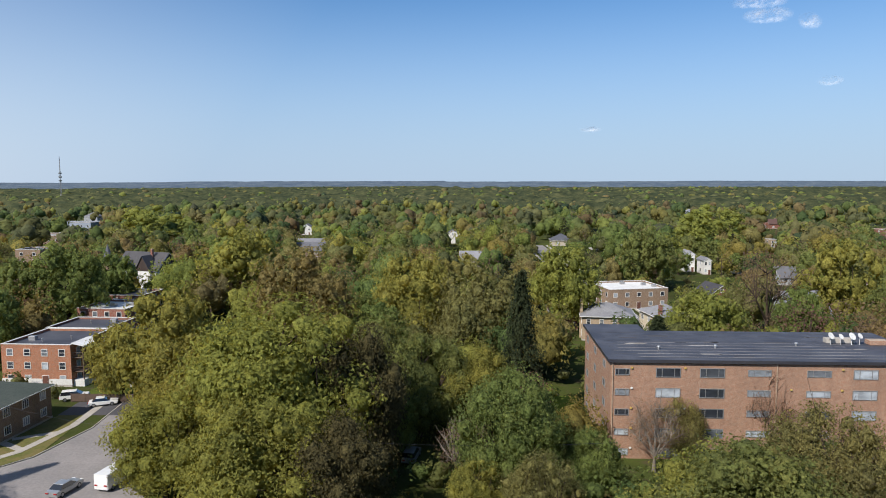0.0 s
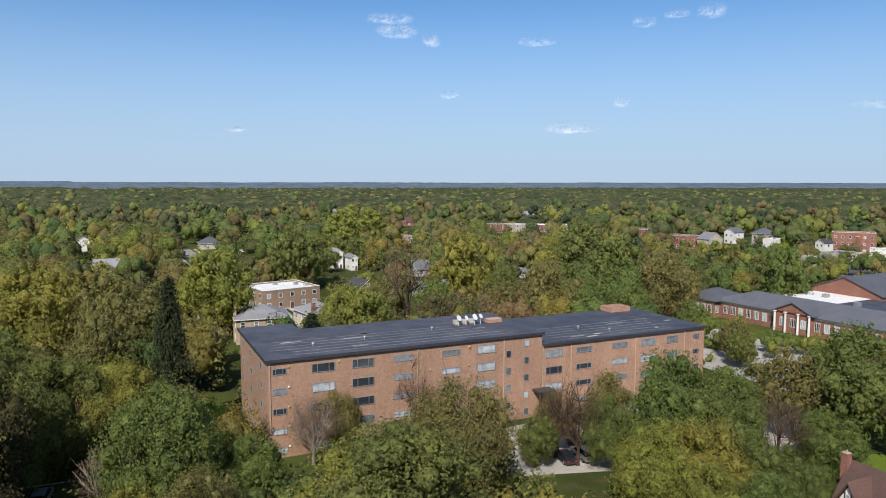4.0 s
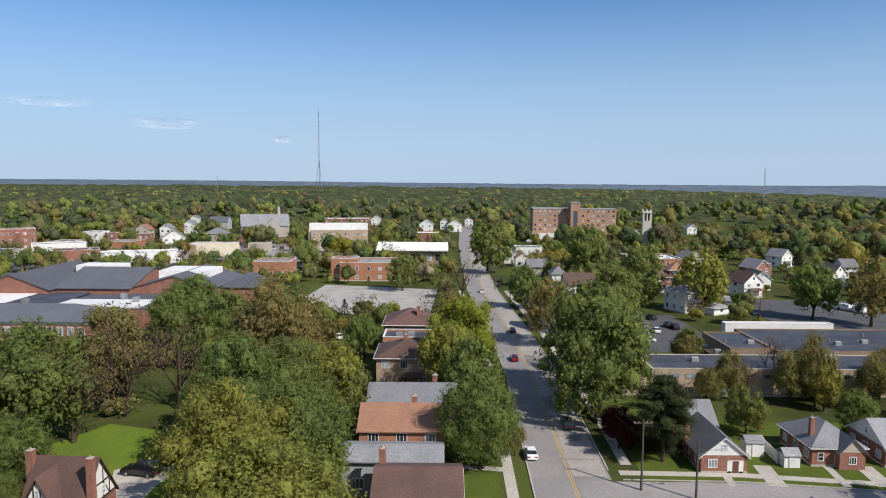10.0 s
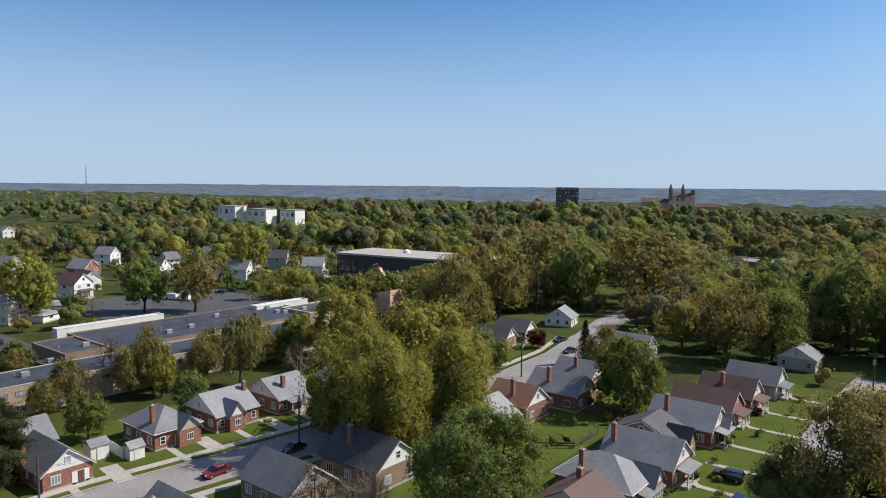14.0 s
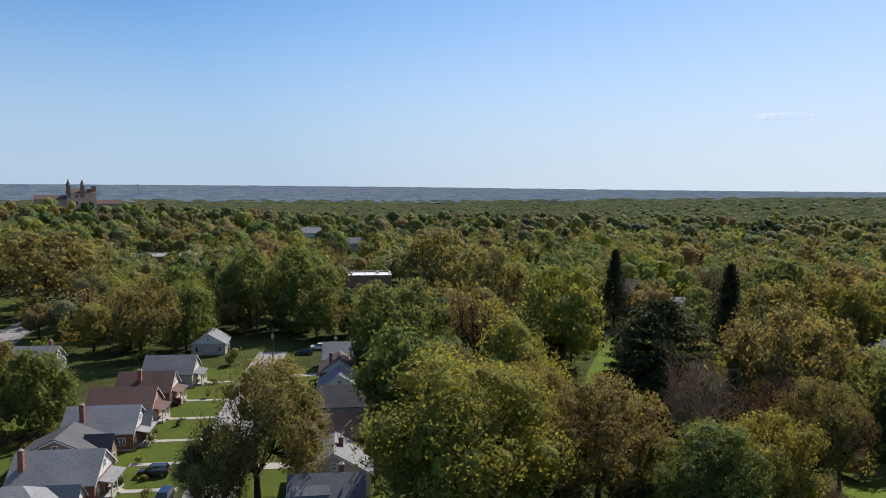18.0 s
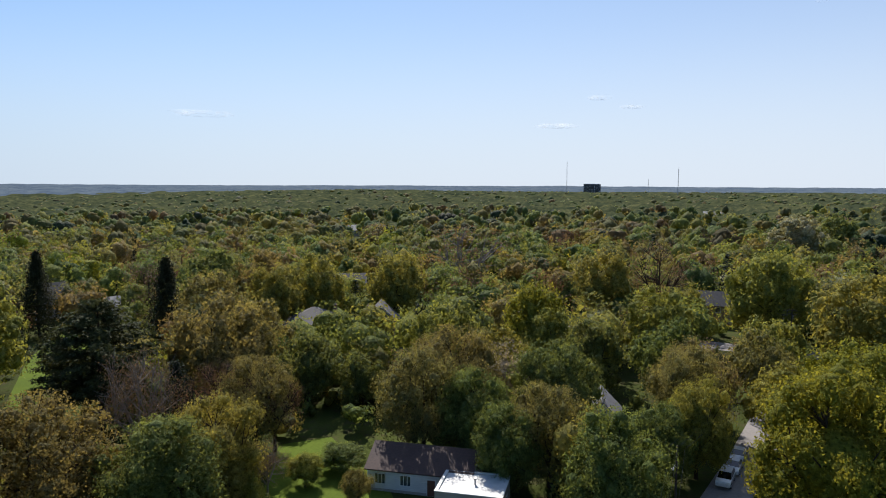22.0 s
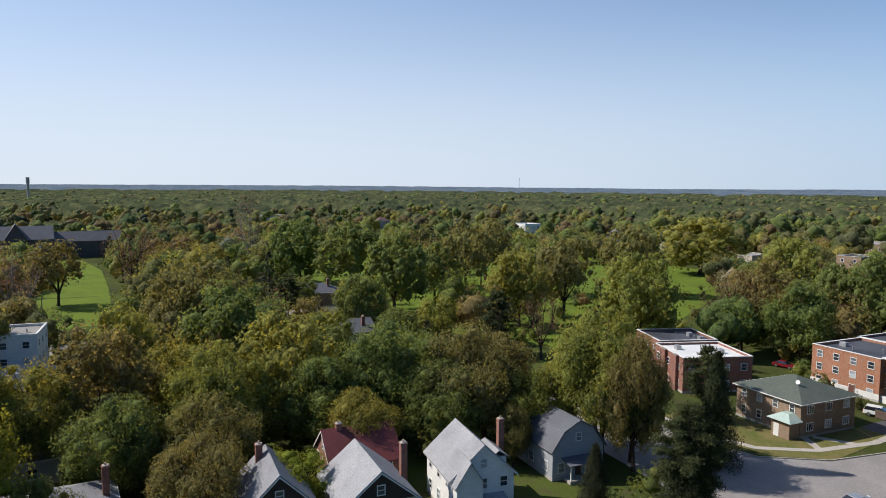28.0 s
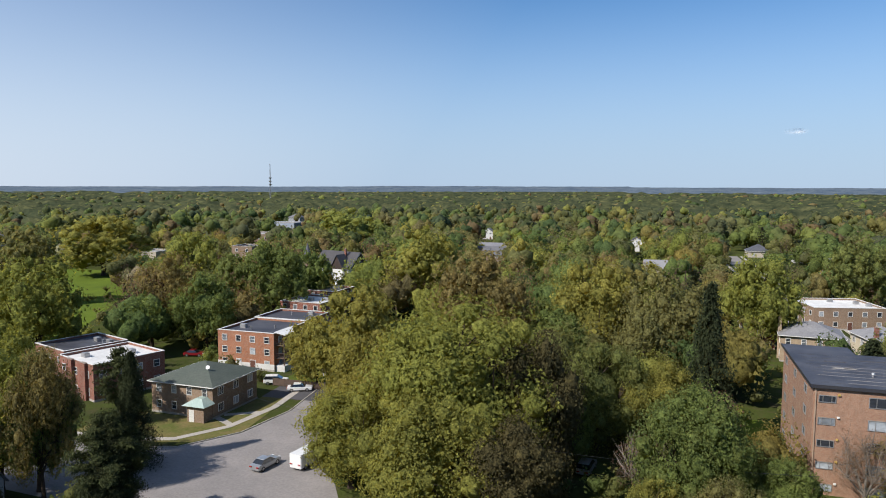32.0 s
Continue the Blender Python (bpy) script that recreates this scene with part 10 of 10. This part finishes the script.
line_n = [(86.1, -25.5, 9.2), (115.2, -22.7, 9.0), (146.5, -22.6, 8.6), (180.5, -22.8, 8.8), (216, -21, 8.8), (252, -19, 8.8), (300, -19, 9.0)]
for i, (x, y, h) in enumerate(line_n):
    utility_pole(x, y, h, 92, 1 if i != 1 else 2, can=i in (1, 4), lamp=2.6 if i in (1, 3) else 0.0)
for off, dz in ((-1.1, -0.25), (-0.55, -0.25), (0.55, -0.25), (1.1, -0.25), (0.0, -2.2)):
    wire([(x, y + off, h + dz) for x, y, h in line_n], 0.7)
utility_pole(79.6, -66, 8.0, 0, 0, lamp=2.2, label="slim street lamp pole beside the side street")
utility_pole(75.2, -120.5, 8.6, 5, 1, lamp=2.2)
utility_pole(83.6, -31.6, 8.2, 0, 0, lamp=2.2, label="slim dark street lamp pole at the corner")
utility_pole(17.2, -153, 8.4, 0, 1, can=True)
wire([(86.1, -25.5, 8.6), (79.6, -66, 7.4), (75.2, -120.5, 8.0), (84, -160, 8.0)], 0.9)
wire([(79.6, -66, 7.4), (100, -78, 5.5)], 0.5)
wire([(79.6, -66, 7.6), (66, -78, 5.5)], 0.4)
for dx in (0.0, 1.6):
    utility_pole(-172 + dx, -35.5 - dx, 11.6, 76, 2, can=True, label="tall utility pole with double crossarms and transformers")
utility_pole(-198, -3.4, 11.0, 80, 1)
utility_pole(-80.9, -28.4, 8.2, 100, 0, lamp=2.4, label="street lamp pole on the western side street")
for off in (-0.9, 0.0, 0.9):
    wire([(-60, -22 + off, 8.6), (-80.9, -28.4 + off, 8.0), (-125, -31 + off, 9), (-172, -35.5 + off, 10.8)], 1.0)
    wire([(-172, -35.5 + off, 11.0), (-198, -3.4 + off, 10.6), (-215, 60, 10)], 1.0)
utility_pole(-26.2, 81.6, 9.6, 30, 1)
wire([(-66, 101.5, 6.0), (-26.2, 81.6, 9.0)], 1.2)
wire([(-26.2, 82.0, 9.0), (20, 78, 9.0)], 1.0)
utility_pole(-52, 112, 2.6, 0, 0, label="short sign post beside the junction")


# ---- fences and garden things ----
def fence(pts, h=1.5, mat="wood", gap=0.0, label="dark wooden board fence", step=2.4):
    f = thing("fence", pts[0][0], pts[0][1], 0, 0, label, "fence")
    ox, oy = pts[0]
    for (ax, ay), (bx, by) in zip(pts, pts[1:]):
        L = math.hypot(bx - ax, by - ay)
        ang = math.degrees(math.atan2(by - ay, bx - ax))
        n = max(1, round(L / step))
        pm, bd = bmesh.new(), bmesh.new()
        box(pm, -0.06, 0.06, -0.06, 0.06, -0.2, h + 0.08)
        post = finish(pm, "post", mat)
        w = L / n
        for z in ((0.1, h) if not gap else (h * 0.25, h * 0.42)), ((h * 0.6, h * 0.78) if gap else None):
            if z:
                box(bd, 0.07, w - 0.07, -0.03, 0.03, z[0], z[1])
        board = finish(bd, "board", mat)
        for k in range(n):
            m = pose(ax - ox, ay - oy, 0, 0, 0, ang) @ Matrix.Translation((k * w, 0, 0))
            hang("post", post, f, m)
            hang("board", board, f, m)
        hang("post", post, f, pose(ax - ox, ay - oy, 0, 0, 0, ang) @ Matrix.Translation((L, 0, 0)))
    return f


fence([(-66, 121.2), (-51, 120.6)], 1.5)
fence([(4, 86), (16, 84), (18, 92)], 1.3, gap=1, label="dark ranch fence with two rails")
fence([(48, -100), (48, -92), (56, -86)], 1.2, gap=1, label="grey garden fence with rails")
fence([(46.5, -112), (54, -108)], 1.3, label="dark board fence between gardens")
fence([(95, -47.0), (100, -47.4)], 1.7, "trim", label="white board fence between houses")
fence([(200, -26.5), (212, -30)], 1.6, "trim", label="white fence beside a frame house")


def garden_shed(x, y, rot, w=2.6, d=2.2, h=2.1, mat="trim"):
    s = thing("garden_shed", x, y, 0, rot, "small white garden shed with a pitched roof", "shed")
    bm = bmesh.new()
    box(bm, -w / 2, w / 2, -d / 2, d / 2, -0.1, h)
    part("wall", bm, mat, s)
    bm = bmesh.new()
    gable_roof(bm, w, d, h, h + 0.7, "x", 0.2, 0.08)
    part("roof", bm, "sh_light", s)
    door(s, "f", 0, w, d, 0.8, 1.8, "trim")


garden_shed(98.5, -45.0, -90)
garden_shed(94.5, -48.4, -90, 2.2, 2.0, 1.8)
garden_shed(-33, -78, 40)


def playset(x, y, rot):
    p = thing("swing_frame", x, y, 0, rot, "weathered wooden swing frame on a back lawn", "swing")
    for u in (-2, 2):
        for s in (-1, 1):
            bm = bmesh.new()
            tube(bm, (u, s * 1.0, 0), (u, 0, 2.4), 0.07, 0.06, 6)
            part("leg", bm, "wood", p)
    bm = bmesh.new()
    tube(bm, (-2.2, 0, 2.4), (2.2, 0, 2.4), 0.07, 0.07, 6)
    part("beam", bm, "wood", p)
    for u in (-0.8, 0.8):
        bm = bmesh.new()
        for s in (-0.22, 0.22):
            tube(bm, (u + s, 0, 2.4), (u + s, 0, 0.5), 0.015, 0.015, 4)
        box(bm, u - 0.28, u + 0.28, -0.1, 0.1, 0.46, 0.5)
        part("swing_seat", bm, "pole", p)


playset(-52, -76, 20)


def walkway(pts, w=1.1, label="narrow concrete garden path"):
    ribbon("path", pts, w, 0.06, "concrete", label, "path", keep=False, thick=0.06)


for y in (-38.6, -44.5, -53.5, -58.6, -64.5, -70.6, -76.5, -82, -89.5):
    walkway([(87.5, y + 0.8), (94.2, y)], 1.1 if y not in (-44.5, -58.6, -70.6) else 2.4, "pale concrete drive to a bungalow")
for y in (-80.6, -90.6, -99.4, -108.6, -119, -129, -141):
    walkway([(22.4, y), (31, y)], 1.0, "pale concrete path to a bungalow")
for y in (-97, -122.5, -144.5):
    walkway([(15.4, y), (7.5, y)], 2.2, "pale concrete drive to a bungalow")
for y in (-39.6, -47, -54.2, -60, -65.6, -72, -78.5, -84, -99.6, -105, -110.6):
    walkway([(76.5 if y > -70 else 72.5, y), (72.5 if y > -70 else 69, y)], 1.2, "short concrete path to a bungalow")
walkway([(78, -9.2), (78, -5), (80, 0)], 1.2)
walkway([(92, -9.6), (93, -3), (92, 0)], 1.3)
walkway([(-61, 98.5), (-66, 101.6)], 1.2)
walkway([(-60, 106), (-65.4, 103)], 1.2)
walkway([(-59, 130), (-63, 138), (-60, 146)], 1.2)


# ---- clouds ----
def cloud_material():
    m, nt, ln, p = nodes("thin_cloud")
    tc = nt.new("ShaderNodeTexCoord")
    mp = nt.new("ShaderNodeMapping")
    mp.inputs["Location"].default_value = (-1, -1, -1)
    mp.inputs["Scale"].default_value = (2, 2, 2)
    ln.new(tc.outputs["Generated"], mp.inputs[0])
    g = nt.new("ShaderNodeTexGradient")
    g.gradient_type = "SPHERICAL"
    ln.new(mp.outputs[0], g.inputs[0])
    n = noise_at(nt, ln, 0.016, 6.0, 0.65, (1, 1, 1.8))
    mul = nt.new("ShaderNodeMath")
    mul.operation = "MULTIPLY"
    ln.new(ramp(nt, ln, g.outputs[0], [(0.02, (0, 0, 0)), (0.6, (1, 1, 1))]), mul.inputs[0])
    ln.new(ramp(nt, ln, n, [(0.36, (0, 0, 0)), (0.68, (0.6, 0.6, 0.6))]), mul.inputs[1])
    p.inputs["Base Color"].default_value = (0.9, 0.9, 0.92, 1)
    p.inputs["Roughness"].default_value = 1.0
    df, tr, mx, ad = nt.new("ShaderNodeBsdfDiffuse"), nt.new("ShaderNodeBsdfTransparent"), nt.new("ShaderNodeMixShader"), nt.new("ShaderNodeMixShader")
    tl = nt.new("ShaderNodeBsdfTranslucent")
    df.inputs[0].default_value = tl.inputs[0].default_value = (0.95, 0.95, 0.96, 1)
    ad.inputs[0].default_value = 0.5
    ln.new(df.outputs[0], ad.inputs[1])
    ln.new(tl.outputs[0], ad.inputs[2])
    ln.new(mul.outputs[0], mx.inputs[0])
    ln.new(tr.outputs[0], mx.inputs[1])
    ln.new(ad.outputs[0], mx.inputs[2])
    ln.new(mx.outputs[0], nt["Material Output"].inputs[0])
    return m


CLOUD = cloud_material()
puff = random.Random(9)


def cloud(az, el, w, h):
    """A small thin cloud: a puffy sheet of overlapping lobes, far off."""
    d = 4300
    x, y = heading(az, d)
    z = EYE + d * math.tan(radians(el))
    bm = bmesh.new()
    n = 24
    rows = []
    for j in range(9):
        f = j / 8 * 2 - 1
        rows.append([bm.verts.new((u * w / 2, 20 * (1 - (u * u)) * (1 - f * f) + puff.uniform(-4, 4), f * h / 2)) for u in [i / n * 2 - 1 for i in range(n + 1)]])
    for a, b in zip(rows, rows[1:]):
        for i in range(n):
            bm.faces.new((a[i], a[i + 1], b[i + 1], b[i])).smooth = True
    ob = new("cloud", finish(bm, "cloud", CLOUD))
    ob.matrix_world = pose(x, y, z, 0, 0, az)
    return tagged(ob, "small thin white cloud low in the sky", "cloud", "scattered clouds", "stuff")


cloud(-24.13, 11.76, 268, 104)
cloud(-26.89, 11.23, 113, 83)
cloud(-28.49, 6.95, 147, 62)
cloud(-11.75, 4.00, 147, 42)
cloud(-24.56, 11.68, 243, 94)
cloud(-23.70, 12.69, 346, 83)
cloud(-48.45, 12.57, 199, 104)
cloud(-43.64, 12.09, 156, 83)
cloud(-45.98, 12.53, 173, 62)
cloud(-35.51, 10.96, 277, 73)
cloud(-42.06, 6.21, 121, 73)
cloud(-37.77, 4.29, 260, 94)
cloud(-60.71, 5.42, 520, 62)
cloud(-69.08, 4.37, 520, 42)
cloud(-77.22, 3.26, 147, 52)
cloud(-27.11, 11.00, 130, 83)
cloud(-68.61, 4.06, 390, 52)
cloud(-77.20, 3.18, 156, 42)
cloud(-104.03, 7.49, 43, 21)
cloud(119.37, 4.71, 312, 42)
cloud(147.09, 5.25, 390, 42)
cloud(116.10, 6.87, 173, 42)
cloud(113.64, 6.11, 173, 31)
cloud(100.71, 12.95, 87, 42)
cloud(147.32, 5.42, 390, 31)
cloud(-11.75, 4.01, 104, 31)
cloud(-38.20, 4.15, 390, 52)
